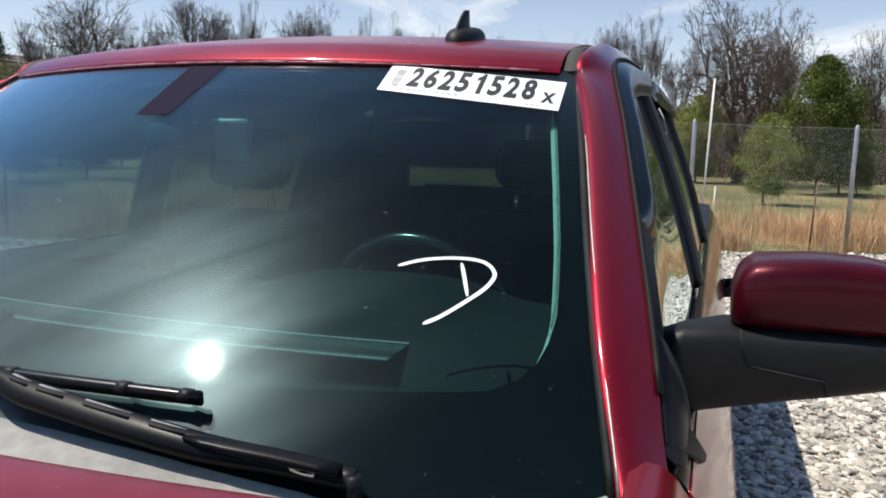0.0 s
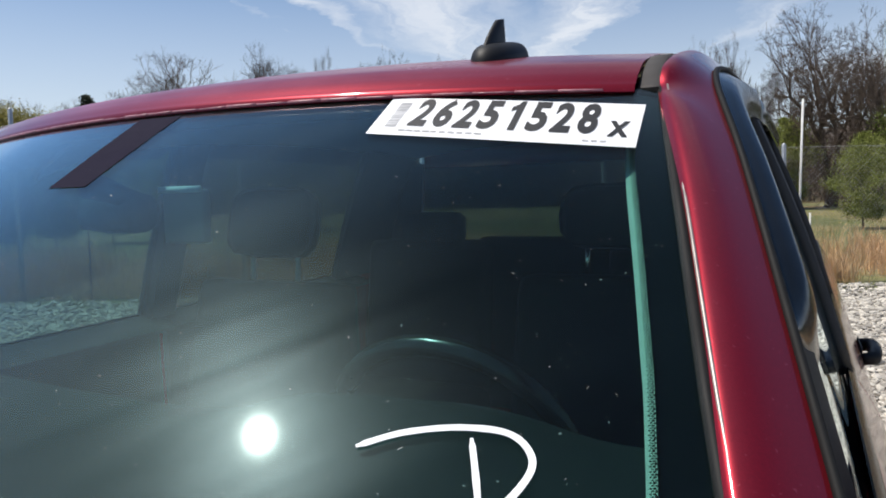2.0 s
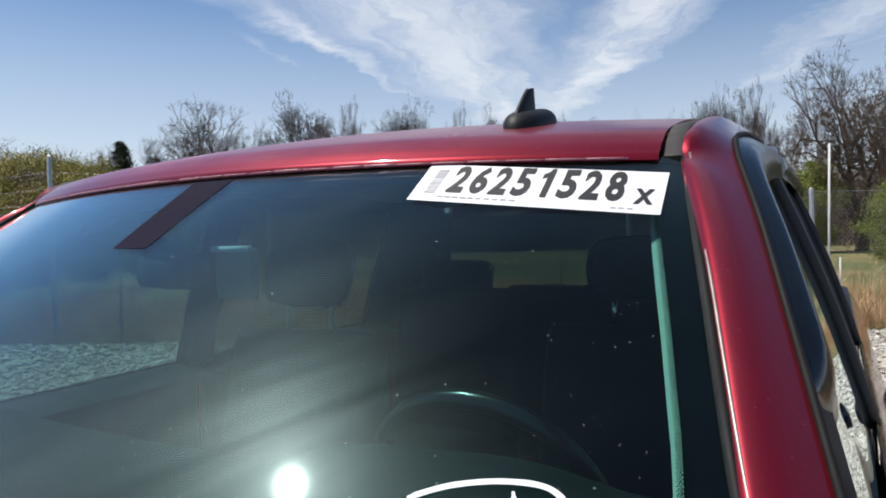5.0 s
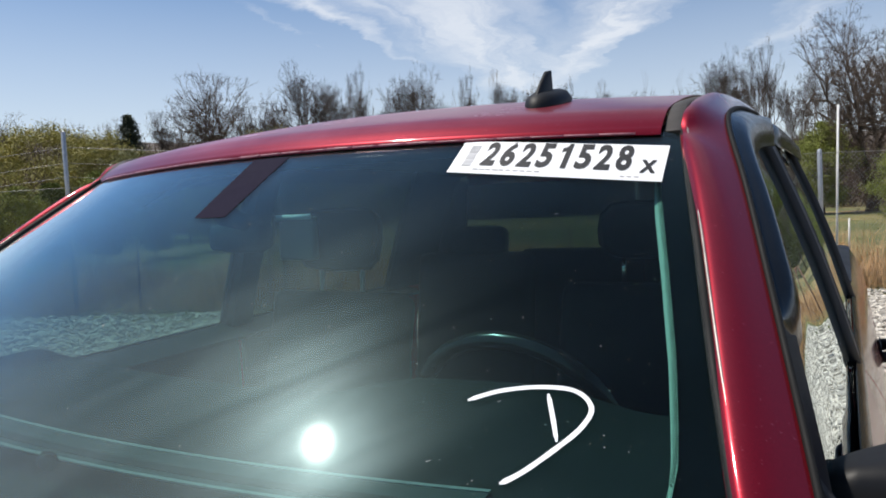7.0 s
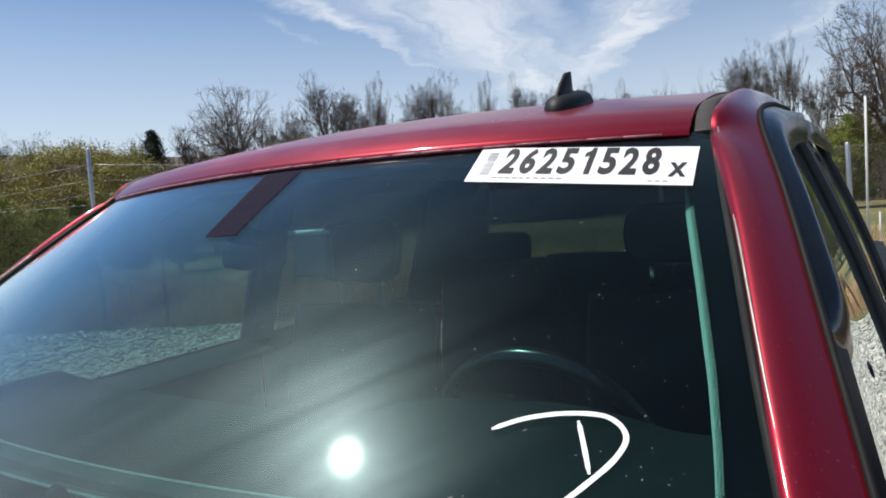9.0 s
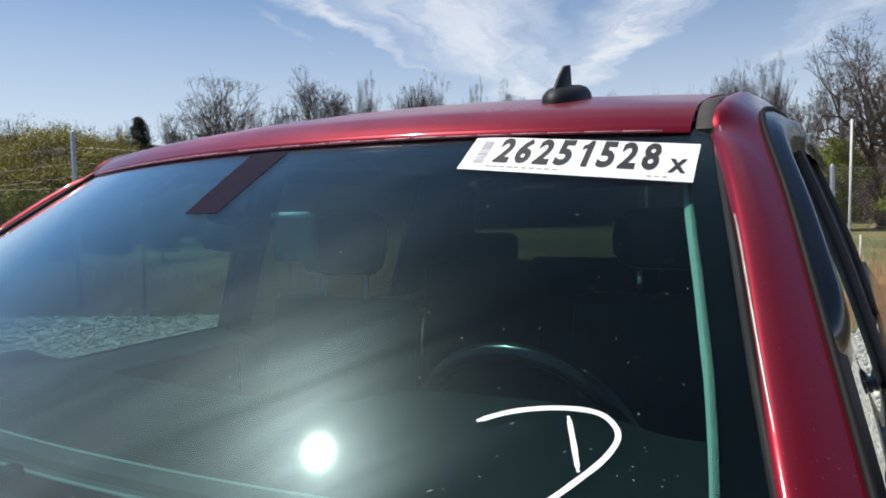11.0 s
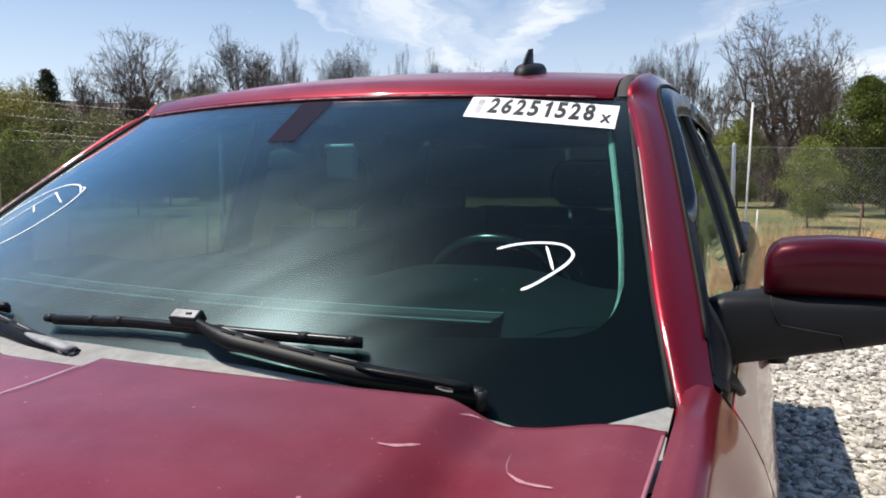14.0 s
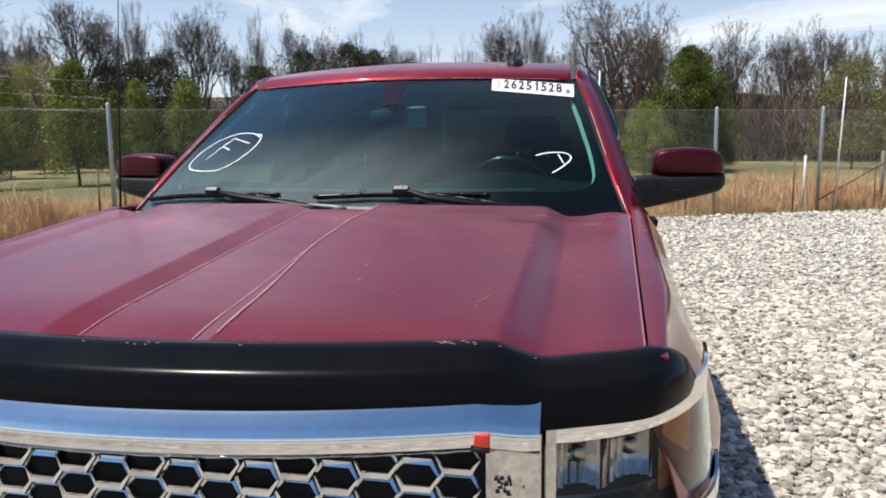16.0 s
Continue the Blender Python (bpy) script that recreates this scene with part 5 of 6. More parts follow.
def hex_mesh():
    """Elongated hexagon openings with chamfered chrome webs."""
    bm = bmesh.new()
    px, pz, hw, hh = 0.1150, 0.0460, 0.0305, 0.0138
    for i in range(-12, 13):
        for j in range(0, 9):
            cx = i * px / 2
            cz = 1.038 - j * pz - (pz / 2 if i % 2 else 0)
            if abs(cx) > 0.61 or cz < 0.70:
                continue
            zr = 0.014 * (cx / 0.65) ** 2
            shape = [(-1, 0), (-0.62, 1), (0.62, 1), (1, 0), (0.62, -1), (-0.62, -1)]
            loops = []
            for sx, sz, dy in ((px / 2 * 0.617, pz / 2, -0.001), (hw + 0.0016, hh + 0.0014, -0.003), (hw, hh, 0.0), (hw - 0.001, hh - 0.001, 0.012)):
                loops.append([bm.verts.new((cx + a * sx, nose_y(cx) + 0.018 + dy + 0.30 * (b * sz), cz + zr + b * sz)) for a, b in shape])
            for p, q in zip(loops, loops[1:]):
                for k in range(6):
                    bm.faces.new((p[k], p[(k + 1) % 6], q[(k + 1) % 6], q[k]))
    return bm


part("grille_mesh", hex_mesh(), CHROME, grille, "chrome honeycomb mesh", smooth=False)
part("grille_backing", grid(lambda u, v: ((2 * u - 1) * 0.66, nose_y((2 * u - 1) * 0.66) + 0.055, 0.66 + 0.47 * v), 30, 4), UNDER, grille, thick=0.004)
for side in (1, -1):
    part("grille_end", grid(lambda u, v: (side * (0.622 + 0.070 * u), nose_y(0.622 + 0.07 * u) - 0.016 + 0.010 * (2 * u - 1) ** 4, 0.70 + v * (0.385 + 0.006 * u)), 10, 20), DIRTY_CHROME, grille, "dull chrome end frame with stains", thick=0.01)
# red clip on the grille bar, smudges on the end frame
part("red_clip", box(0.617, nose_y(0.617) - 0.026, 1.092, 0.022, 0.010, 0.020, seg=0.003), RED_TAG, grille)
part("clip_foot", box(0.615, nose_y(0.615) - 0.026, 1.079, 0.026, 0.010, 0.006), BLACK_PLASTIC, grille)
for i in range(16):
    part("smudge", box(0.650 + random.gauss(0, 0.010), nose_y(0.65) - 0.0245, 1.022 + random.gauss(0, 0.009), random.uniform(0.002, 0.007), 0.0012, random.uniform(0.002, 0.005)), UNDER, grille)


def lamp_plan(s):
    pts = smooth_path([(0.705, 0.195, 0), (0.76, 0.215, 0), (0.83, 0.255, 0), (0.894, 0.312, 0), (0.938, 0.385, 0), (0.957, 0.470, 0), (0.966, 0.560, 0)], 60)
    k = s * 59
    i = min(int(k), 58)
    return pts[i].lerp(pts[i + 1], k - i)


for side in (1, -1):
    lamp = empty("headlight", (side * 0.83, 0.30, 0.95))
    lamp.parent = truck
    lamp.location -= truck.location
    top = lambda s: 1.086 + 0.024 * ease(0.30, 0.85, s)
    part("lens", grid(lambda u, v: (side * ((p := lamp_plan(0.03 + 0.93 * u)).x + 0.024 * (1 - v) * u), p.y + 0.010 - 0.014 * math.sin(math.pi * v), 0.912 + v * (top(u) - 0.922)), 40, 14), LENS, lamp, thick=0.003)
    part("housing", grid(lambda u, v: (side * (p := lamp_plan(u)).x * 0.955, p.y + 0.075, 0.885 + v * (top(u) - 0.890)), 30, 8), TRIM, lamp, thick=0.004)
    part("lamp_rim", grid(lambda u, v: (side * (p := lamp_plan(u)).x, p.y - 0.010 - 0.008 * math.sin(math.pi * v), top(u) - 0.020 + 0.040 * v + 0.004 * math.sin(3.1 * u)), 40, 8), CHROME, lamp, "chrome headlight rim", thick=0.006)
    part("inner_strip", grid(lambda u, v: (side * (0.700 + 0.014 * u), 0.172 + 0.006 * u, 0.78 + 0.32 * v), 4, 10), DIRTY_CHROME, lamp, thick=0.006)
    # pleated reflectors behind the lens
    for k, (s0, s1) in enumerate(((0.05, 0.23), (0.24, 0.43))):
        def pleat(u, v, s0=s0, s1=s1):
            q = lamp_plan(s0 + (s1 - s0) * u)
            w = abs((u * 7) % 1.0 - 0.5)
            bowl = 0.034 * (1 - (2 * u - 1) ** 2)
            return (side * q.x * 0.990, q.y + 0.020 + bowl + 0.012 * w + 0.016 * math.sin(math.pi * v), 0.968 + 0.100 * v)
        part("reflector", grid(pleat, 57, 10), SILVER_CUP, lamp, smooth=False)
        q = lamp_plan((s0 + s1) / 2)
        part("bulb", tube([(side * q.x * 0.99, q.y + 0.06, 1.030), (side * q.x * 0.99, q.y + 0.026, 1.030)], [0.012, 0.014], 12), CHROME, lamp)
    part("ribbed_shelf", grid(lambda u, v: (side * (q := lamp_plan(0.05 + 0.39 * u + 0.04 * (1 - v) * (1 - 2 * u))).x * 0.992, q.y + 0.014 + 0.03 * (1 - v), 0.925 + 0.042 * v + 0.0016 * math.sin(150 * u)), 120, 6), SILVER_CUP, lamp, thick=0.003)
    part("turn_signal", grid(lambda u, v: (side * (p := lamp_plan(0.46 + 0.17 * u)).x * 0.990, p.y + 0.012, 0.95 + 0.115 * v + 0.002 * math.sin(50 * v)), 14, 16), AMBER, lamp, "amber turn signal", thick=0.006)
    part("side_marker", box(side * 0.975, 0.66, 1.01, 0.012, 0.05, 0.09, seg=0.004), AMBER, truck)
    part("lamp_lower_rim", grid(lambda u, v: (side * ((p := lamp_plan(u)).x + 0.030 * u), p.y - 0.012 - 0.010 * math.sin(math.pi * v), 0.872 + 0.040 * v + 0.012 * u), 30, 6), CHROME, lamp, thick=0.006)
part("front_bumper", grid(lambda u, v: ((x := (2 * u - 1) * 0.96), 0.02 + 0.30 * abs(x / 0.96) ** 4 - 0.03 * math.sin(math.pi * v), 0.50 + 0.24 * v), 60, 10), CHROME, truck, thick=0.006)
part("bumper_valance", grid(lambda u, v: ((x := (2 * u - 1) * 0.93), 0.06 + 0.28 * abs(x / 0.96) ** 4 + 0.05 * (1 - v), 0.32 + 0.19 * v), 40, 6), BLACK_PLASTIC, truck, thick=0.006)
part("grille_sill", grid(lambda u, v: ((x := (2 * u - 1) * 0.95), 0.05 + 0.28 * abs(x / 0.96) ** 4 + 0.16 * v, 0.735 + 0.05 * v), 40, 4), BLACK_PLASTIC, truck, thick=0.006)

# ---- cabin ----
def dash_point(u, v):
    x = (2 * u - 1) * 0.80
    hump = 0.040 * math.exp(-((x - 0.41) / 0.20) ** 4)
    y = 1.50 + 0.10 * (x / 0.8) ** 2 + v * 0.56
    if v < 0.72:
        z = 1.285 + 0.060 * ease(0.0, 0.30, v) + 0.010 * v + hump * ease(0.25, 0.7, v)
    else:
        t = (v - 0.72) / 0.28
        z = 1.352 + hump * (1 - t * t * 0.5) - 0.20 * t ** 2.2
        y -= 0.05 * t
    return (x, y, z)


dash = part("dashboard", grid(dash_point, 60, 44), DASH, truck, "charcoal textured dashboard top", thick=0.01)
part("dash_face", box(0, 2.02, 1.00, 1.60, 0.16, 0.44, seg=0.03), TRIM, truck)
def defroster(y0, y1, lift, x0=-0.62, x1=0.56):
    """A strip across the dash that follows the glass."""
    def fn(u, v):
        x = x0 + (x1 - x0) * u
        return (x, y0 + (y1 - y0) * v + 0.10 * (x / 0.8) ** 2, 1.3425 + 0.06 * (y0 + (y1 - y0) * v - 1.57) + lift)
    return grid(fn, 40, 4)


part("defroster_panel", defroster(1.560, 1.628, 0.0010), PANEL, dash, "grey defroster panel", thick=0.003)
part("defroster_slot", defroster(1.578, 1.594, 0.0026), UNDER, dash, thick=0.002)
# edges carry their sunlit look in a paler grey than the panel
for y0 in (1.558, 1.625):
    part("defroster_edge", defroster(y0, y0 + 0.0060, 0.0034), DEFROST, dash, "edge of the defroster panel, painted pale as if sunlit", thick=0.002)
part("light_sensor", tube([(-0.02, 1.545, 1.335), (-0.02, 1.545, 1.352), (-0.02, 1.545, 1.358)], [0.014, 0.013, 0.006], 12), BLACK_GLOSS, dash)

# steering wheel
RIM_LEATHER = mat("worn_grey_wheel_leather", (0.012, 0.012, 0.012), 0.26, var=0.15, spec=0.7)
sw = empty("steering_wheel", (0.425, 2.065, 1.272))
sw.parent = truck
sw.location -= truck.location
tilt = Matrix.Rotation(radians(114), 3, "X")
rim = [Vector((0.425, 2.065, 1.290)) + tilt @ Vector((0.172 * math.cos(2 * math.pi * k / 40), 0.172 * math.sin(2 * math.pi * k / 40), 0)) for k in range(41)]
part("wheel_rim", tube(rim, 0.0145, 8, closed_ends=False), RIM_LEATHER, sw)
part("wheel_hub", box(0.425, 2.075, 1.285, 0.14, 0.05, 0.10, seg=0.02), TRIM, sw)
for a in (0.0, math.pi, -math.pi / 2):
    e = Vector((0.425, 2.065, 1.285)) + tilt @ Vector((0.18 * math.cos(a), 0.18 * math.sin(a), 0))
    part("wheel_spoke", tube([(0.425, 2.075, 1.285), e], 0.016, 6, flat=0.5), TRIM, sw)


def seat(x, y, width, back_top, head_top, rods=STEEL, rake=14):
    ob = empty("front_seat" if y < 3 else "rear_seat", (x, y, 0.7))
    ob.parent = truck
    ob.location -= truck.location
    turn = Matrix.Rotation(radians(-rake), 4, "X")
    part("cushion", box(x, y - 0.25, 0.82, width, 0.52, 0.16, seg=0.05), CABIN, ob)
    h = back_top - 0.82
    part("backrest", box(x, y + 0.04, 0.82 + h / 2, width, 0.13, h, seg=0.05, turn=turn), CABIN, ob)
    yt = y + 0.04 + 0.5 * h * math.tan(radians(rake)) - 0.01
    low = back_top + 0.06 if y < 3 else back_top - 0.03
    part("headrest", box(x, yt + 0.005, (head_top + low) / 2, 0.29 if y < 3 else 0.27, 0.10, head_top - low, seg=0.075 if y < 3 else 0.045, turn=turn), CABIN, ob)
    for dx in (-0.08, 0.08):
        part("headrest_rod", tube([(x + dx, yt, back_top - 0.03), (x + dx, yt + 0.01, back_top + 0.09)], 0.0072, 8), rods, ob)
    return ob


ROD = mat("bright_headrest_rod", (0.75, 0.75, 0.74), 0.35, var=0.05)
seat(-0.505, 2.72, 0.50, 1.405, 1.660, rods=ROD)
seat(0.44, 2.86, 0.50, 1.43, 1.645)
for x in (-0.50, 0.50):
    seat(x, 3.72, 0.56, 1.45, 1.560, rods=TRIM, rake=8)
part("rear_seat_middle", box(0, 3.80, 1.13, 0.60, 0.14, 0.66, seg=0.04, turn=Matrix.Rotation(radians(-8), 4, "X")), CABIN, truck)
part("centre_console", box(-0.05, 2.45, 0.80, 0.34, 0.80, 0.36, seg=0.04), TRIM, truck)
part("headliner", grid(lambda u, v: ((2 * u - 1) * 0.70, 2.06 + 1.95 * v + 0.20 * (2 * u - 1) ** 2 * (1 - v), roof_z((2 * u - 1) * 0.6, 2.06 + 1.95 * v) - 0.040 - 0.03 * (2 * u - 1) ** 4), 20, 20), HEADLINER, truck, thick=0.006)
for side in (1, -1):
    # a slim sheet just inboard of the black border
    frit_in = [(1.36, 0.735), (1.378, 0.757), (1.395, 0.763), (1.42, 0.764), (1.45, 0.757), (1.499, 0.743), (1.58, 0.714), (1.662, 0.682), (1.72, 0.664)]
    trim_in = [(z, x - 0.004 - 0.012 * max(0.0, z - 1.42)) for z, x in frit_in]

    def trim_point(u, v):
        z = 1.37 + 0.34 * u
        xi, xo = lerp_table(trim_in, z), lerp_table(frit_in, z) + 0.012
        return on_glass(side * (xi + (xo - xi) * v), z, -0.016 - 0.010 * (1 - v) ** 2)
    bm = grid(trim_point, 24, 6)
    part("pillar_trim", bm, LIGHT_TRIM, truck, "pale grey inner pillar trim")
    dots = bmesh.new()
    for i in range(250):
        z = 1.405 + 0.292 * i / 249
        for j, r in ((0, 0.0012), (1, 0.0009)):
            ring = []
            for k in range(6):
                a = math.pi * k / 3
                ring.append(dots.verts.new(on_glass(side * (lerp_table(frit_in, z) - 0.0016 - 0.0024 * (j + 0.5 * (i % 2)) + r * math.cos(a)), z + 0.45 * r * math.sin(a), 0.0028)))
            dots.faces.new(ring if side < 0 else ring[::-1])
    part("frit_dots", dots, FRIT, windshield, "row of tiny black dots")
    part("sun_visor", box(side * 0.36, 2.20, 1.765, 0.42, 0.17, 0.018, seg=0.006, turn=Matrix.Rotation(radians(8), 4, "X")), HEADLINER, truck)
    # grab-handle-side black inner pillar behind the windows
    part("roof_side_trim", grid(lambda u, v: (side * ((q := rail_xz(2.10 + 1.9 * u))[0] - 0.035 - 0.03 * v), 2.10 + 1.9 * u, q[1] - 0.005 + 0.02 * v), 20, 4), TRIM, truck, thick=0.02)

# rear-view mirror on its mount
MODULE = mat("grey_module_plastic", (0.19, 0.18, 0.18), 0.6, var=0.08)
rv = empty("rear_view_mirror", (0.0, 1.93, 1.60))
rv.parent = truck
rv.location -= truck.location
part("mirror_mount", tube([on_glass(-0.008, 1.668, -0.01), (-0.006, 1.90, 1.648), (-0.004, 1.945, 1.632)], [0.020, 0.016, 0.014], 8), TRIM, rv)
part("mirror_shell", loft([(-0.108, 1.925, 1.950, 1.603, 1.628), (-0.100, 1.917, 1.956, 1.594, 1.640), (-0.05, 1.908, 1.960, 1.590, 1.646), (0.005, 1.908, 1.960, 1.590, 1.646), (0.018, 1.912, 1.955, 1.596, 1.642)]), TRIM, rv)
sensor = part("overhead_module", box(0.075, 1.955, 1.612, 0.074, 0.018, 0.074, seg=0.005), MODULE, truck, "pale grey module below the headliner")
# white strip paints in the sunlit top edge of the module
part("module_sunlit_edge", box(0.075, 1.9435, 1.6490, 0.072, 0.008, 0.009), WHITE_PAPER, sensor)


# ---- ground ----
EDGE = lambda x: 13.75 + 0.48 * x          # where the gravel ends
FENCE = lambda x: 14.45 + 0.48 * x


def field_z(x, y):
    d = y - FENCE(x)
    return -0.05 + 0.010 * max(0.0, d - 6.0) * (1 if d < 90 else 90 / d) + 0.05 * noise.noise((x * 0.15, y * 0.15, 0.0)) * min(1.0, max(0.0, d / 6))


def ground_sheet():
    bm = bmesh.new()
    xs = sorted(set([round(v, 2) for v in np.r_[np.linspace(-2500, -200, 8), np.linspace(-200, 200, 81), np.linspace(200, 2500, 8)]]))
    ys = sorted(set([round(v, 2) for v in np.r_[np.linspace(-2500, -100, 8), np.linspace(-100, 0, 8), np.linspace(0, 200, 61), np.linspace(200, 2500, 8)]]))
    rows = [[bm.verts.new((x, y, field_z(x, y) if abs(x) < 300 and abs(y) < 300 else -0.05 + 0.010 * 84 * (1 if y > FENCE(x) and y > 100 else 0))) for x in xs] for y in ys]
    for a, b in zip(rows, rows[1:]):
        for i in range(len(xs) - 1):
            bm.faces.new((a[i], a[i + 1], b[i + 1], b[i]))
    return bm


tagged(part("ground", ground_sheet(), FIELD), "green pasture with dry straw-coloured patches", "ground", kind="structure")


def pad():
    bm = bmesh.new()
    rows = []
    for j in range(41):
        t = j / 40
        row = []
        for i in range(61):
            x = -45 + 90 * i / 60
            y = -40 + t * (EDGE(x) + 40) + (0.25 * noise.noise((x * 0.7, 3.1, 0)) if j == 40 else 0)
            z = 0.012 * noise.noise((x * 0.6, y * 0.6, 1.0)) - 0.012 if j < 40 else -0.10
            row.append(bm.verts.new((x, y, z)))
        rows.append(row)
    for a, b in zip(rows, rows[1:]):
        for i in range(60):
            bm.faces.new((a[i], a[i + 1], b[i + 1], b[i]))
    return bm


tagged(part("pavement", pad(), BED), "white crushed limestone yard", "gravel yard", kind="structure")


def scatter_stones(name, regions, seed):
    """Angular stones strewn over stretches of the yard, in one mesh."""
    rng = np.random.default_rng(seed)
    t = (1 + 5 ** 0.5) / 2
    base = np.array([(-1, t, 0), (1, t, 0), (-1, -t, 0), (1, -t, 0), (0, -1, t), (0, 1, t), (0, -1, -t), (0, 1, -t), (t, 0, -1), (t, 0, 1), (-t, 0, -1), (-t, 0, 1)]) / math.sqrt(1 + t * t)
    tri = np.array([(0, 11, 5), (0, 5, 1), (0, 1, 7), (0, 7, 10), (0, 10, 11), (1, 5, 9), (5, 11, 4), (11, 10, 2), (10, 7, 6), (7, 1, 8), (3, 9, 4), (3, 4, 2), (3, 2, 6), (3, 6, 8), (3, 8, 9), (4, 9, 5), (2, 4, 11), (6, 2, 10), (8, 6, 7), (9, 8, 1)])
    centres, sizes = [], []
    for x0, x1, y0, y1, per_m2, r0, r1 in regions:
        n = int((x1 - x0) * (y1 - y0) * per_m2)
        c = np.c_[rng.uniform(x0, x1, n), rng.uniform(y0, y1, n)]
        keep = (c[:, 1] < 13.72 + 0.48 * c[:, 0])
        c = c[keep]
        centres.append(c)
        sizes.append(r0 + (r1 - r0) * rng.beta(1.3, 3.2, len(c)))
    c, r = np.concatenate(centres), np.concatenate(sizes)
    n = len(c)
    shape = base[None] * (1 + rng.uniform(-0.30, 0.30, (n, 12, 1)))
    shape = shape * np.stack([rng.uniform(0.8, 1.45, n), rng.uniform(0.65, 1.1, n), rng.uniform(0.42, 0.8, n)], -1)[:, None, :] * r[:, None, None]
    a, b = rng.uniform(0, 6.283, n), rng.normal(0, 0.35, n)
    ca, sa, cb, sb = np.cos(a), np.sin(a), np.cos(b), np.sin(b)
    z1 = shape[..., 2] * cb[:, None] + shape[..., 1] * sb[:, None]
    y1 = shape[..., 1] * cb[:, None] - shape[..., 2] * sb[:, None]
    x2 = shape[..., 0] * ca[:, None] - y1 * sa[:, None]
    y2 = shape[..., 0] * sa[:, None] + y1 * ca[:, None]
    verts = np.stack([x2 + c[:, :1], y2 + c[:, 1:2], z1 + (r * 0.28)[:, None] - 0.008], -1).reshape(-1, 3)
    faces = (tri[None] + 12 * np.arange(n)[:, None, None]).reshape(-1, 3)
    me = bpy.data.meshes.new(name)
    me.vertices.add(len(verts)); me.vertices.foreach_set("co", verts.ravel())
    me.loops.add(faces.size); me.loops.foreach_set("vertex_index", faces.ravel().astype(np.int32))
    me.polygons.add(len(faces)); me.polygons.foreach_set("loop_start", np.arange(0, faces.size, 3, dtype=np.int32))
    me.update(); me.validate()
    me.shade_flat()
    me.materials.append(STONE)
    return tagged(new(name, me), "loose white and grey limestone gravel", "gravel", kind="stuff")


scatter_stones("gravel", [(0.9, 3.6, 0.6, 7.0, 950, 0.012, 0.050), (3.6, 8.0, 1.5, 7.0, 500, 0.014, 0.052), (0.9, 8.0, 7.0, 13.0, 300, 0.018, 0.056), (0.9, 10.0, 13.0, 18.6, 190, 0.022, 0.060),
                          (8.0, 14.0, 4.0, 18.0, 90, 0.03, 0.08), (-9.0, -1.0, 2.5, 10.0, 150, 0.022, 0.060), (-14.0, -9.0, 1.5, 9.0, 70, 0.03, 0.08), (-1.0, 0.9, 6.0, 13.0, 110, 0.024, 0.06), (-9.0, 9.0, -5.0, 0.0, 150, 0.02, 0.058), (-9.0, -1.0, 0.0, 2.5, 150, 0.02, 0.058), (3.6, 9.0, 0.0, 1.5, 170, 0.02, 0.056), (0.9, 3.6, 0.0, 0.6, 300, 0.015, 0.052)], 5)

# ---- fences ----
fence = empty("chain_link_fence", (3.35, 16.06, 0))
tagged(fence, "galvanised chain-link fence with round steel posts", "fence")
POSTS = [-17.2, -14.3, -11.3, -7.8, -5.0, -2.2, 0.56, 3.35, 5.79, 8.6, 11.4, 14.2]


def fence_part(name, bm, m, label=""):
    return part(name, bm, m, fence, label)


for k, px in enumerate(POSTS):
    h = 3.25 if k == 2 else 2.32 + 0.03 * math.sin(7 * k)
    lean = 0.03 * math.sin(5 * k)
    fence_part("post", tube([(px, FENCE(px), -0.1), (px + lean, FENCE(px), h), (px + lean, FENCE(px), h + 0.03)], [0.042, 0.038, 0.015], 10), GALV)


def mesh_panel(x0, x1, height=2.22, pitch=0.075, r=0.0013):
    """Woven wire: straight strands in both diagonals, cut at the panel's edges."""
    bm = bmesh.new()
    w = (x1 - x0) * math.hypot(1, 0.48)
    ux = 1 / math.hypot(1, 0.48)

    def at(s, z, o):
        x = x0 + s * ux
        return Vector((x, FENCE(x) - 0.045 + o, z))
    n = int((w + height) / pitch) + 1
    for direction in (1, -1):
        for i in range(n):
            s0 = i * pitch - height
            a, b = max(0.0, s0), min(w, s0 + height)
            if b - a < 0.02:
                continue
            za, zb = a - s0 + 0.04, b - s0 + 0.04
            if direction < 0:
                a, b = w - a, w - b
            tube([at(a, za, 0.003 * direction), at(b, zb, 0.003 * direction)], r, 3, bm=bm, closed_ends=False)
    return bm


for a, b in zip(POSTS, POSTS[1:]):
    fence_part("wire_mesh", mesh_panel(a, b), WIRE, "diamond wire mesh")
    for z in (0.05, 2.25):
        fence_part("line_wire", tube([(a, FENCE(a) - 0.05, z), ((a + b) / 2, FENCE((a + b) / 2) - 0.05, z - 0.012), (b, FENCE(b) - 0.05, z)], 0.003, 4, closed_ends=False), WIRE)
for a, b in zip(POSTS[:4], POSTS[1:4]):
    for z in (2.45, 2.70, 2.98):
        za, zb = (z if a == -11.3 else z - 0.25), (z if b == -11.3 else z - 0.25)
        fence_part("barbed_strand", tube([(a, FENCE(a), za), ((a + b) / 2, FENCE((a + b) / 2), (za + zb) / 2 - 0.03), (b, FENCE(b), zb)], 0.003, 4, closed_ends=False), WIRE)
# brace from the heavy post to an old timber post
fence_part("brace_rail", tube([(5.82, FENCE(5.82) - 0.05, 0.22), (7.55, FENCE(7.55) + 0.15, 1.05)], 0.020, 8), RUST)


def field_post(x, y, h, r, m, name, label, category, lean=0.0):
    ob = part(name, tube([(x, y, -0.15), (x + lean, y, h)], [r, r * 0.9], 8), m)
    return tagged(ob, label, category, group="old field fence posts" if m is RUST else "")


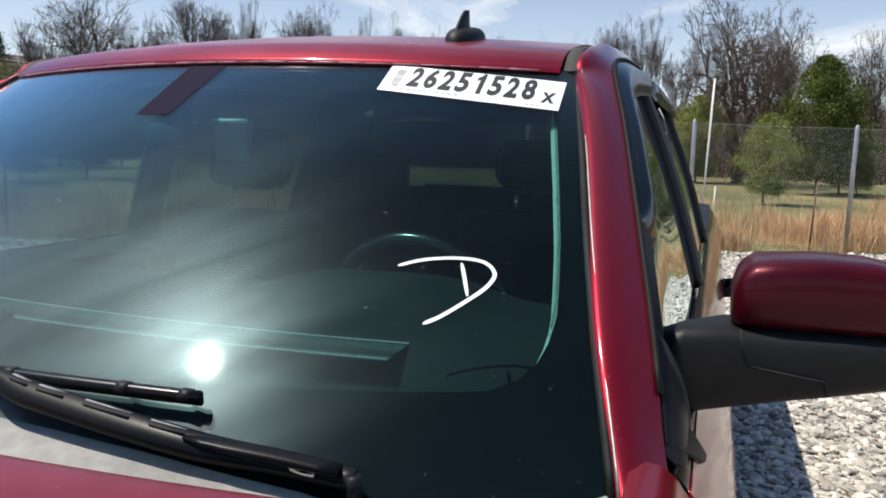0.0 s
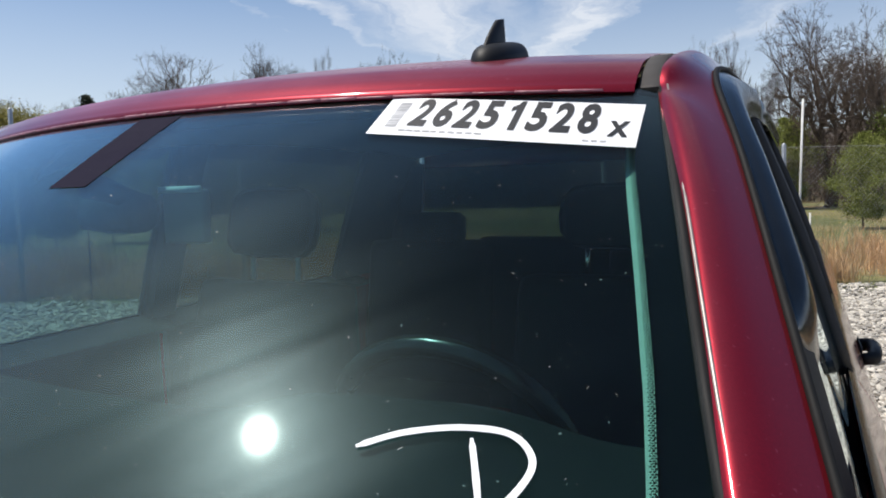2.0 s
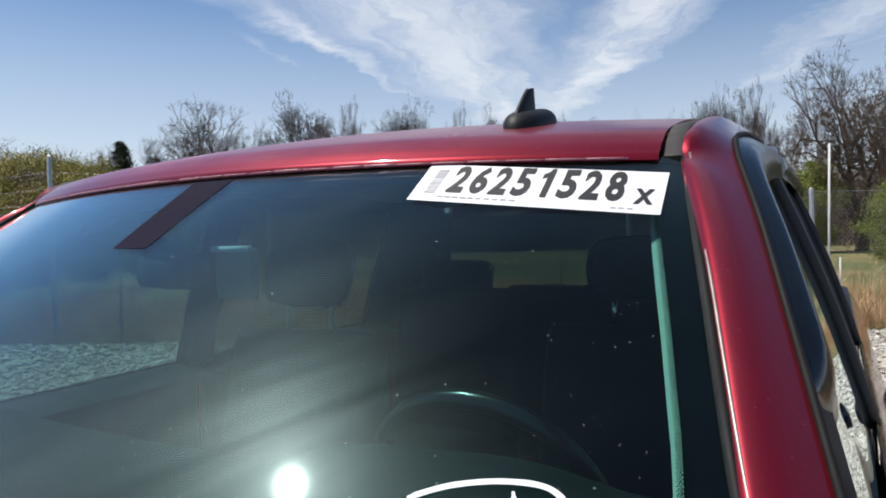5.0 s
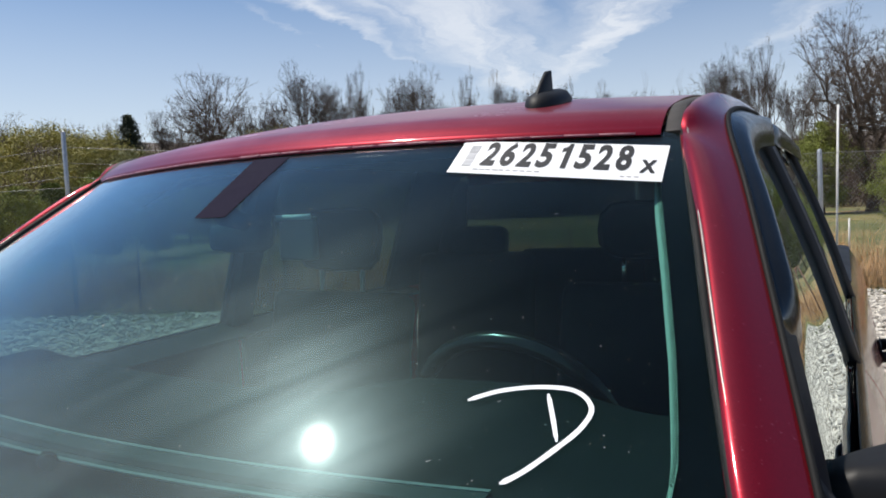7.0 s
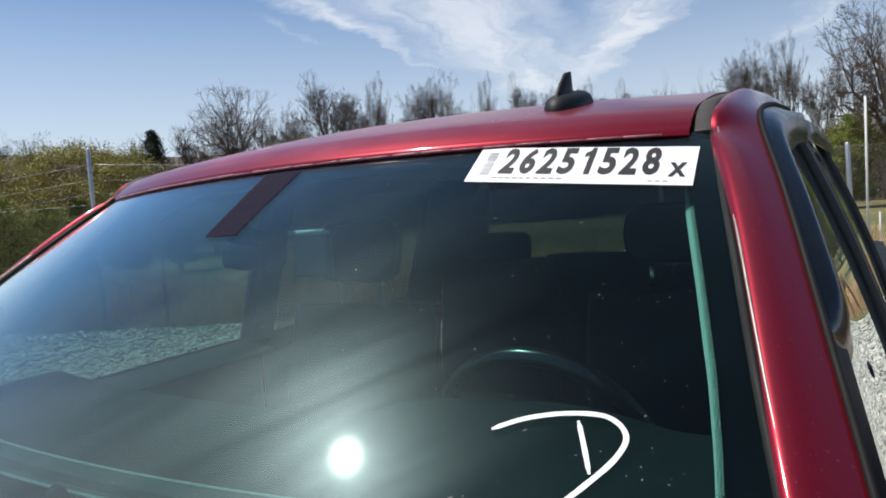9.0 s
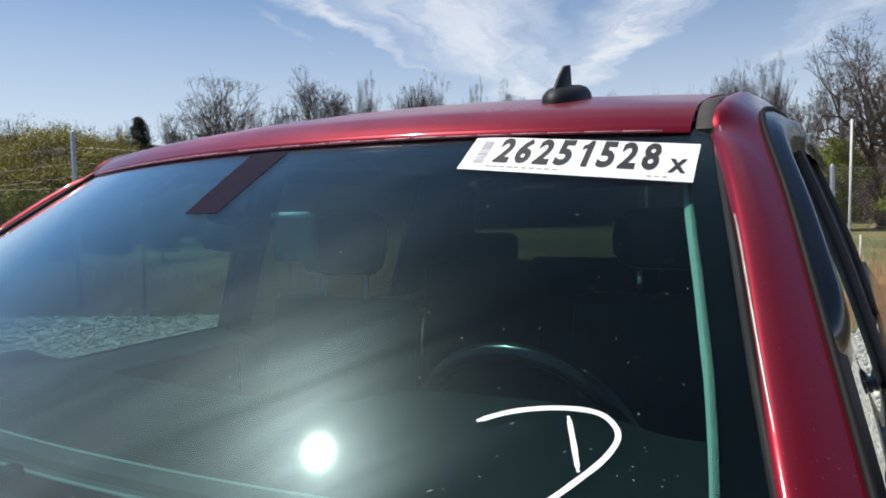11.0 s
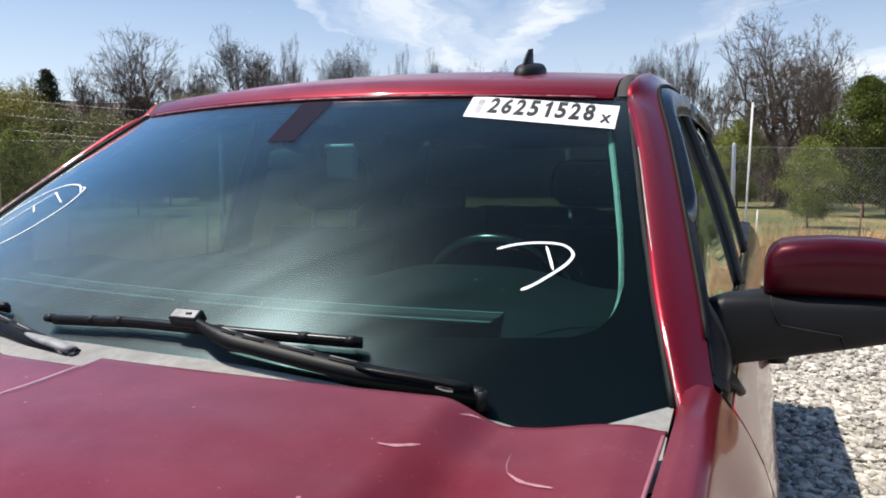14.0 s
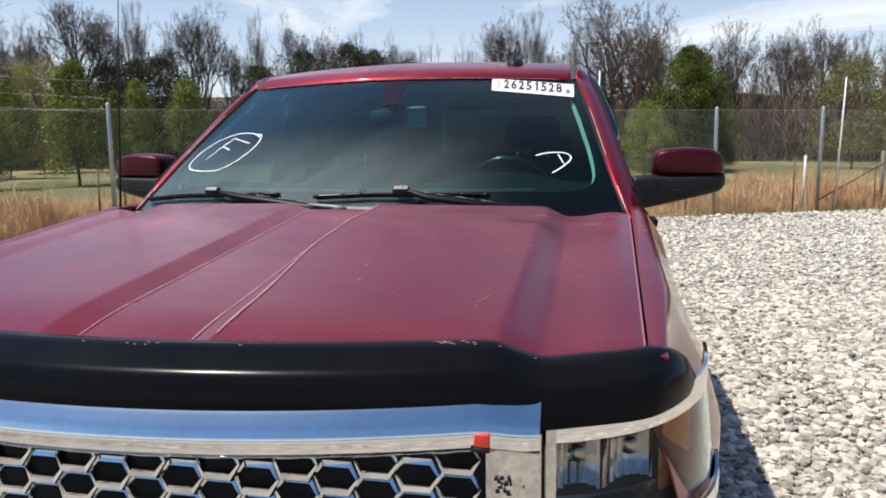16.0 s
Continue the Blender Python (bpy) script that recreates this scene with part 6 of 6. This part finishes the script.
for x, h, lean in ((2.73, 1.22, 0.03), (5.27, 1.14, 0.0), (7.33, 1.06, -0.02), (-7.55, 1.38, 0.0), (-7.95, 1.2, 0.03), (-10.1, 1.2, 0.02), (-3.2, 1.2, 0.0), (0.1, 1.15, 0.02), (9.6, 1.1, 0.0)):
    field_post(x, FENCE(x) + (0.25 if x > 0 else -0.15), h, 0.018, RUST, "fence_stake", "rusty steel fence stake standing in dry grass", "fence stake", lean)
field_post(0.76, FENCE(0.76) + 0.05, 3.05, 0.020, WHITE_POLE, "marker_pole", "slim off-white marker pole by the fence", "pole", 0.05)
field_post(6.18, FENCE(6.18) - 0.12, 2.98, 0.020, WHITE_POLE, "marker_pole", "slim off-white marker pole by the fence", "pole", 0.09)
field_post(0.98, FENCE(0.98) + 5.0, 0.95, 0.022, WHITE_POLE, "white_stake", "short white stake in the pasture", "stake")
field_post(5.63, FENCE(5.63) + 0.6, 1.22, 0.032, WHITE_POLE, "white_stake", "short white stake beside a fence post", "stake")
field_post(7.60, FENCE(7.6) + 0.5, 1.30, 0.05, OLD_WOOD, "timber_post", "weathered grey timber post", "post")
field_post(10.2, FENCE(10.2) + 0.6, 1.35, 0.05, OLD_WOOD, "timber_post", "weathered grey timber post", "post")


# ---- grass ----
def blades(name, spots, m, label, seed):
    """Bent grass blades in tufts, one mesh. spots: (x, y, z, height, spread, count)."""
    rng = np.random.default_rng(seed)
    V, F = [], []
    for x, y, z, h, spread, count in spots:
        for _ in range(count):
            a = rng.uniform(0, 6.283)
            bx, by = x + rng.normal(0, spread), y + rng.normal(0, spread)
            hh = h * rng.uniform(0.5, 1.15)
            lean = hh * rng.uniform(0.10, 0.75)
            w = rng.uniform(0.0022, 0.0050) * (0.7 + 0.5 * h)
            ca, sa = math.cos(a), math.sin(a)
            wx, wy = -sa * w, ca * w
            k = len(V)
            V += [(bx - wx, by - wy, z), (bx + wx, by + wy, z), (bx + ca * lean * 0.35 - wx * 0.8, by + sa * lean * 0.35 - wy * 0.8, z + hh * 0.6), (bx + ca * lean * 0.35 + wx * 0.8, by + sa * lean * 0.35 + wy * 0.8, z + hh * 0.6), (bx + ca * lean, by + sa * lean, z + hh)]
            F += [(k, k + 1, k + 3, k + 2), (k + 2, k + 3, k + 4)]
    me = bpy.data.meshes.new(name)
    me.from_pydata(V, [], F)
    me.materials.append(m)
    return tagged(new(name, me), label, "grass", kind="stuff")


rng = np.random.default_rng(11)
spots = []
for _ in range(4200):
    x = rng.uniform(-19, 15)
    d = 0.10 + abs(rng.normal(0, 3.2))
    if d > 10 or (0.2 < x < 2.0 and d > 1.2 and rng.random() < 0.75):
        continue
    dens = 0.5 + 0.5 * noise.noise((x * 0.45, d * 0.5, 5.0))
    dens = 0.15 + 0.80 * ease(0.34, 0.66, dens)
    if rng.random() > 0.05 + dens:
        continue
    y = FENCE(x) + d - 0.3
    spots.append((x, y, field_z(x, y), (0.22 + 0.66 * dens ** 1.5) * (1.0 if d > 0.6 else 0.6) * rng.uniform(0.7, 1.15), 0.13, 46))
blades("dry_grass", spots, STRAW, "clumps of dry straw-coloured grass along the fence", 3)
spots = []
for _ in range(2600):
    x = rng.uniform(-30, 26)
    d = rng.uniform(0.0, 26)
    y = FENCE(x) + d
    spots.append((x, y, field_z(x, y), rng.uniform(0.06, 0.16), 0.35, 22))
blades("pasture_grass", spots, GREEN_BLADE, "short green pasture grass", 4)


# ---- trees ----
def bare_tree_mesh(seed, trunk=2.6, limbs=4, open_=0.50, levels=7, first=2.0, ratio=0.80, up=0.09, twigs=3, thick=0.30, lean=0.0):
    """A leafless tree that forks at every limb's end, so that its fine twigs make a rounded, lobed crown."""
    rnd = random.Random(seed)
    sets = {"trunk": ([], []), "crown": ([], [])}

    def prism(a, b, r0, r1):
        V, F = sets["trunk" if r0 > 0.06 else "crown"]
        d = (b - a).normalized()
        u = d.cross(Vector((0.31, 0.9, 0.2))).normalized()
        w = d.cross(u)
        sd = 6 if r0 > 0.06 else 3
        s0 = len(V)
        for c, r in ((a, r0), (b, r1)):
            for q in range(sd):
                t = 2 * math.pi * q / sd
                V.append(tuple(c + r * (math.cos(t) * u + math.sin(t) * w)))
        for q in range(sd):
            F.append((s0 + q, s0 + (q + 1) % sd, s0 + sd + (q + 1) % sd, s0 + sd + q))

    def spray(p, d, count, longest):
        V, F = sets["crown"]
        for _ in range(count):
            e = (d * 0.8 + Vector((rnd.gauss(0, 0.5), rnd.gauss(0, 0.5), rnd.gauss(0.08, 0.45)))).normalized()
            sd = e.cross(Vector((rnd.gauss(0, 1), rnd.gauss(0, 1), rnd.gauss(0, 1)))).normalized() * 0.0075
            mid = p + e * longest * 0.4
            end = mid + (e + Vector((rnd.gauss(0, 0.3), rnd.gauss(0, 0.3), rnd.gauss(0.1, 0.3)))).normalized() * longest * rnd.uniform(0.3, 0.7)
            s0 = len(V)
            V.extend((tuple(p - sd), tuple(p + sd), tuple(mid + sd * 0.8), tuple(mid - sd * 0.8), tuple(end + sd * 0.4), tuple(end - sd * 0.4)))
            F.append((s0, s0 + 1, s0 + 2, s0 + 3)); F.append((s0 + 3, s0 + 2, s0 + 4, s0 + 5))

    def turned(d, angle, spin):
        side = d.cross(Vector((math.cos(spin), math.sin(spin), 0.37))).normalized()
        return (d * math.cos(angle) + side * math.sin(angle)).normalized()

    def limb(p, d, length, r, level):
        n = 4 if level < 3 else 2
        joints = []
        for i in range(n):
            wob = 0.10 if level else 0.04
            d = (d + Vector((rnd.gauss(0, wob), rnd.gauss(0, wob), rnd.gauss(up if level else 0, wob * 0.6)))).normalized()
            q = p + d * (length / n)
            r1 = r * (0.94 if n == 4 else 0.90)
            prism(p, q, r * (1.4 if level == 0 and i == 0 else 1.0), r1)
            p, r = q, r1
            joints.append((p, d, r))
        if level >= 5:
            for a, b, _ in joints:
                spray(a, b, 1, 0.50)
        if level >= levels:
            spray(p, d, twigs, 0.50)
            return
        spin = rnd.uniform(0, 6.283)
        if level == 0:
            for k in range(limbs):
                jobs.append((p if k else joints[-1][0], turned(d, open_ * rnd.uniform(0.35, 1.35), spin + k * 6.283 / limbs + rnd.gauss(0, 0.3)), first * rnd.uniform(0.75, 1.2), r * rnd.uniform(0.55, 0.78), 1))
            return
        count = 3 if rnd.random() < 0.30 else 2
        for k in range(count):
            jobs.append((p, turned(d, open_ * rnd.uniform(0.35, 1.25), spin + k * 6.283 / count + rnd.gauss(0, 0.35)), length * ratio * rnd.uniform(0.72, 1.18), r * (0.86 if k == 0 else rnd.uniform(0.60, 0.78)), level + 1))
        if level in (1, 2, 3) and rnd.random() < 0.8:
            a, b, c = joints[len(joints) // 2]
            jobs.append((a, turned(b, open_ * rnd.uniform(1.0, 1.6), rnd.uniform(0, 6.283)), length * 0.62, c * 0.5, level + 2))

    jobs = [(Vector((0, 0, -0.25)), Vector((lean, 0, 1)).normalized(), trunk, thick, 0)]
    while jobs:
        limb(*jobs.pop())
    pts = np.array(sets["crown"][0])
    top, half = float(np.percentile(pts[:, 2], 99.2)), float(np.percentile(np.abs(pts[:, :2]), 97))
    made = []
    for word, (V, F) in sets.items():
        me = bpy.data.meshes.new(word)
        me.from_pydata([(v[0] / half, v[1] / half, v[2] / top) for v in V], [], F)
        me.materials.append(BARK)
        made.append(me)
    return made


def bearing(az, dist):
    a = radians(az)
    return 0.85 + dist * math.sin(a), 0.6 + dist * math.cos(a)


def height_for(el, dist, x, y):
    return 1.6 + dist * math.tan(radians(el)) - field_z(x, y)


# one metre high and one metre in half width each; planted at their true size
round_crowns = [bare_tree_mesh(103 + k, trunk=t, limbs=n, open_=o, lean=0.04) for k, (t, n, o) in enumerate(((2.4, 3, 0.60), (2.8, 4, 0.52), (3.2, 4, 0.46), (2.6, 5, 0.50)))]
slim_crowns = [bare_tree_mesh(123 + k, trunk=3.6, limbs=3, open_=0.36, first=1.8, thick=0.20) for k in range(3)]
sparse_crown = bare_tree_mesh(141, trunk=4.2, limbs=2, open_=0.40, levels=4, first=2.2, twigs=3, thick=0.16)
wide_crown = bare_tree_mesh(152, trunk=1.5, limbs=7, open_=0.74, levels=8, first=2.7, ratio=0.78, up=0.035, twigs=6, thick=0.62)
rt = random.Random(77)


def plant_bare(me, az, el, dist, half, label="tall leafless deciduous tree with grey-brown bark", turn=None):
    """half: the crown's half width in degrees, seen from the yard."""
    x, y = bearing(az, dist)
    h = height_for(el - 0.45, dist, x, y)
    ob = empty("tree", (x, y, field_z(x, y)))
    tagged(ob, label, "tree", group="bare trees along the woods")
    for word, piece in zip(("trunk", "crown"), me):
        new(word, piece).parent = ob
    ob.rotation_euler = (0, 0, radians(-az) if turn is None else turn)
    w = dist * math.tan(radians(half))
    ob.scale = (w, w, h)
    return ob


A, B, C, D = round_crowns
for me, az, el, dist, half in ((A, -46.5, 10.5, 60, 3.2), (B, -39.5, 11.3, 58, 3.0), (C, -35.2, 11.1, 60, 1.8), (D, -31.2, 10.7, 60, 2.5), (C, -26.6, 10.5, 62, 1.4), (B, -24.1, 10.2, 62, 1.5), (D, -21.7, 9.3, 66, 1.4),
                               (C, -18.9, 9.4, 64, 1.6), (B, -15.9, 8.9, 68, 1.5), (D, -7.8, 10.2, 62, 2.2), (C, -4.9, 10.8, 58, 2.2), (A, 9.6, 9.0, 58, 2.1), (D, 13.2, 8.4, 64, 1.9), (B, 15.6, 8.8, 62, 1.7), (C, 18.2, 7.9, 66, 1.6), (A, 21.6, 8.2, 60, 2.4), (D, 26.0, 8.4, 62, 2.5)):
    plant_bare(me, az, el, dist, half)
for az, el in ((-12.9, 9.8), (-10.9, 9.5)):
    plant_bare(sparse_crown, az, el, 60, 1.1, "thin leafless tree with few crooked limbs", rt.uniform(0, 6.28))
plant_bare(wide_crown, 1.7, 11.5, 48, 5.6, "broad leafless tree with a wide spreading crown", 0.0)
for az, el, dist, half in ((-49.6, 8.2, 74, 1.3), (-53.5, 7.3, 92, 1.2), (-56.4, 7.3, 95, 1.5), (-59.5, 7.5, 95, 1.4), (-62.5, 7.6, 92, 1.5), (-43.2, 8.8, 72, 1.5), (-41.6, 9.2, 74, 1.2), (-37.2, 9.8, 72, 1.3), (-33.4, 9.4, 72, 1.2), (-29.0, 8.9, 76, 1.3), (-28.0, 8.4, 80, 1.2), (-20.4, 8.4, 76, 1.2),
                           (-17.4, 8.2, 78, 1.2), (-14.4, 8.0, 80, 1.2), (-9.4, 8.0, 78, 1.1), (-6.4, 8.8, 72, 1.4), (-2.6, 8.6, 70, 1.5), (4.6, 7.8, 72, 1.6), (7.6, 7.6, 72, 1.4), (11.4, 7.6, 74, 1.3), (14.4, 7.3, 74, 1.2), (17.0, 7.0, 76, 1.3), (20.0, 7.2, 76, 1.5), (24.0, 7.6, 72, 1.6)):
    plant_bare(rt.choice(slim_crowns), az, el, dist, half, "slender leafless tree at the edge of the woods", rt.uniform(0, 6.28))


def leaf_crown(name, seed, n, m, leaf, shape, core=0.25):
    """Many small leaves in clumps, inside a ragged outline. shape(h) gives the half width at a height from 0 to 1."""
    rng = np.random.default_rng(seed)
    V, F = [], []
    clumps = []
    for _ in range(95):
        h = rng.uniform(0.03, 1.0)
        a = rng.uniform(0, 6.283)
        r = shape(h) * math.sqrt(rng.uniform(core, 1.0)) * rng.uniform(0.75, 1.12)
        clumps.append((r * math.cos(a), r * math.sin(a), h))
    for _ in range(n):
        cx, cy, ch = clumps[rng.integers(len(clumps))]
        s = min(0.060, 0.012 + 0.30 * shape(max(0.0, min(1.0, ch))))
        p = np.array((cx + rng.normal(0, s), cy + rng.normal(0, s), ch + rng.normal(0, s * 0.75)))
        u = rng.normal(0, 1, 3); u /= np.linalg.norm(u)
        w = np.cross(u, rng.normal(0, 1, 3)); w /= np.linalg.norm(w)
        q = leaf * rng.uniform(0.6, 1.4)
        k = len(V)
        V += [tuple(p - u * q), tuple(p + w * q * 0.5), tuple(p + u * q), tuple(p - w * q * 0.5)]
        F.append((k, k + 1, k + 2, k + 3))
    me = bpy.data.meshes.new(name)
    me.from_pydata(V, [], F)
    me.materials.append(m)
    return me


cone = lambda h: 0.30 * (1 - h) ** 0.7 * min(1.0, 0.5 + 4 * h) + 0.03
spike = lambda h: 0.34 * (1 - h) * min(1.0, 0.6 + 3 * h) + 0.008
egg = lambda h: 0.36 * math.sin(math.pi * min(1.0, 0.12 + 0.86 * h)) ** 0.8
droop = lambda h: 0.55 * math.sin(math.pi * min(1.0, 0.2 + 0.75 * h)) ** 0.6
crowns = {"green": [leaf_crown("crown", 5 + k, 26000, LEAF, 0.0105, egg) for k in range(2)], "cone": [leaf_crown("crown", 15 + k, 26000, LEAF, 0.0100, cone) for k in range(2)],
          "dark": [leaf_crown("crown", 25 + k, 38000, LEAF_DARK, 0.0105, egg) for k in range(2)], "yellow": [leaf_crown("crown", 35 + k, 14000, LEAF_YELLOW, 0.011, droop) for k in range(2)], "willow": [leaf_crown("crown", 37 + k, 30000, WILLOW, 0.0090, droop) for k in range(2)],
          "spire": [leaf_crown("crown", 47 + k, 26000, SPIRE, 0.0080, spike, 0.05) for k in range(2)],
          "cedar": [leaf_crown("crown", 45 + k, 22000, CEDAR, 0.0090, egg, 0.1) for k in range(2)]}
stem = bare_tree_mesh(90, trunk=1.8, limbs=4, open_=0.45, levels=4, twigs=2, thick=0.16)


def leafy(kind, az, el, dist, wide_=1.0, label="", low=0.13):
    x, y = bearing(az, dist)
    h = height_for(el, dist, x, y)
    ob = empty("tree", (x, y, field_z(x, y)))
    tagged(ob, label, "tree", group="leafing trees in the pasture")
    for word, piece in zip(("trunk", "limb"), stem):
        t = new(word, piece); t.parent = ob; t.scale = (h * 0.22 * wide_, h * 0.22 * wide_, h * 0.86)
    c = new("crown", crowns[kind][rt.randrange(2)]); c.parent = ob
    c.location, c.scale = (0, 0, h * low), (h * wide_, h * wide_, h * (0.97 - low))
    c.rotation_euler = (0, 0, rt.uniform(0, 6.28))
    return ob


GREEN_L = "young tree in fresh green leaf standing in the pasture"
for kind, az, el, dist, wd, label in (
        ("dark", 6.9, 7.3, 38, 0.72, "dense conical dark green tree in the pasture"), ("green", 3.6, 3.4, 29, 0.85, GREEN_L), ("green", 9.4, 1.4, 40, 1.0, GREEN_L), ("yellow", 18.0, 5.6, 44, 0.75, "pale yellow-green leafing tree in the pasture"), 
        ("yellow", 21.5, 4.6, 46, 0.8, "pale yellow-green leafing tree in the pasture"), ("cone", -40.4, 6.4, 33, 0.92, GREEN_L), ("cone", -36.1, 5.2, 33, 0.66, GREEN_L), ("cone", -32.6, 5.3, 33, 0.82, GREEN_L), ("cone", -37.6, 4.4, 35, 0.42, GREEN_L),
        ("green", -46.5, 4.0, 32, 0.9, GREEN_L), ("green", -62.5, 4.3, 24, 0.9, GREEN_L), ("green", -58.9, 2.6, 25, 0.9, GREEN_L), ("dark", -56.9, 2.8, 27, 0.8, GREEN_L), ("green", -54.0, 3.6, 28, 0.9, GREEN_L), ("green", -50.5, 2.2, 30, 0.9, GREEN_L),
        ("willow", -57.3, 6.7, 52, 1.0, "yellow-green willow-like tree below the hillside"), ("willow", -54.2, 6.4, 54, 0.8, "yellow-green willow-like tree below the hillside"), ("willow", -61.5, 6.0, 54, 0.9, "yellow-green willow-like tree below the hillside"),
        ("green", -1.2, 4.7, 46, 0.9, GREEN_L), ("dark", 8.3, 3.6, 41, 1.0, "dark green shrubby tree in shade"), ("yellow", -48.2, 4.8, 42, 0.9, "pale yellow-green leafing tree in the pasture"), ("green", -44.3, 5.2, 42, 0.7, GREEN_L), ("willow", -42.0, 6.6, 50, 0.6, "yellow-green willow-like tree below the hillside"), ("yellow", -51.6, 5.0, 46, 0.9, "pale yellow-green leafing tree in the pasture"), ("green", -68, 5.0, 30, 1.2, GREEN_L), ("green", 27, 5.0, 40, 1.2, GREEN_L)):
    leafy(kind, az, el, dist, wd, label)
leafy("spire", -52.1, 7.7, 58, 0.95, "dark conical cedar below the hillside", 0.02)
for az, el, dist, wd in ((-23.1, 7.5, 58, 1.0), (-19.6, 8.2, 60, 0.9), (-17.8, 7.6, 60, 0.9), (-35.5, 6.6, 56, 1.2), (-33.6, 6.8, 58, 1.1), (-37.2, 6.2, 58, 1.2), (-26.5, 6.4, 60, 1.1), (-15.6, 6.6, 62, 1.2), (-46.0, 6.0, 64, 1.2), (25.0, 6.2, 60, 1.2)):
    leafy("cedar", az, el, dist, wd, "dark evergreen cedar among bare trees", 0.02)


def brush(name, seed, n, x_fn, m, label, tw=0.02):
    """Tangled leafless undergrowth: clouds of thin crossing stems."""
    rng = np.random.default_rng(seed)
    V, F = [], []
    for _ in range(n):
        x, y, z, hh = x_fn(rng)
        base = np.array((x, y, z - 0.1))
        d = np.array((rng.normal(0, 0.45), rng.normal(0, 0.45), 1.0))
        p = base
        w = tw * rng.uniform(0.6, 1.5)
        segs = 3
        k0 = len(V)
        side = np.array((rng.normal(), rng.normal(), 0)); side /= np.linalg.norm(side) + 1e-6
        L = min(hh, rng.uniform(1.0, 2.8))
        lift = max(0.0, hh - L) * rng.uniform(0, 1.0)
        p = p + np.array((0, 0, lift))
        for i in range(segs + 1):
            f = 1 - 0.85 * i / segs
            V += [tuple(p - side * w * f), tuple(p + side * w * f)]
            d = d + rng.normal(0, 0.30, 3)
            p = p + d / np.linalg.norm(d) * L / segs
        for i in range(segs):
            F.append((k0 + 2 * i, k0 + 2 * i + 1, k0 + 2 * i + 3, k0 + 2 * i + 2))
    me = bpy.data.meshes.new(name)
    me.from_pydata(V, [], F)
    me.materials.append(m)
    return tagged(new(name, me), label, "undergrowth", kind="stuff")


def woods_spot(rng):
    az = rng.uniform(-68, 34)
    dist = rng.uniform(56, 84)
    x, y = bearing(az, dist)
    top = 1.6 + dist * math.tan(radians(4.3 + 1.5 * noise.noise((az * 0.22, dist * 0.05, 2.0)) + (0.6 if az < -30 else 0) + (1.3 if az < -48 else 0) + (1.0 if az > 3 else 0)))
    return x, y, field_z(x, y), top * rng.uniform(0.55, 1.0)


brush("undergrowth", 21, 130000, woods_spot, TWIG, "tangled grey-brown leafless undergrowth of the woods", tw=0.030)


def hill():
    """Wooded rise behind the trees."""
    bm = bmesh.new()
    rows = []
    for j in range(9):
        row = []
        for i in range(181):
            az = -180 + 2 * i
            dist = 88 + 26 * j
            a = radians(az)
            x, y = 0.85 + dist * math.sin(a), 0.6 + dist * math.cos(a)
            el = 4.3 + 0.8 * noise.noise((az * 0.09, 0.3, 0)) + (1.7 if -66 < az < -40 else 0) - (1.8 if az < -70 else 0) - (0.2 if -12 < az < 40 else 0)
            z = 1.0 + (dist * math.tan(radians(el)) - 1.0) * min(1.0, (j / 3.0)) ** 0.7 + 1.6 * noise.noise((x * 0.12, y * 0.12, 0)) * (1 if j else 0)
            row.append(bm.verts.new((x, y, z if j else -0.3)))
        rows.append(row)
    for a, b in zip(rows, rows[1:]):
        for i in range(180):
            bm.faces.new((a[i], a[i + 1], b[i + 1], b[i]))
    return bm


WOODS = mat("distant_leafless_woods", (0.105, 0.082, 0.066), 1.0, var=0.35, scale=0.12, fine=1.2, bump=1.0, bump_scale=0.8, dist=1.5)
tagged(part("backdrop", hill(), WOODS), "distant brown wooded hillside", "hillside", kind="structure")
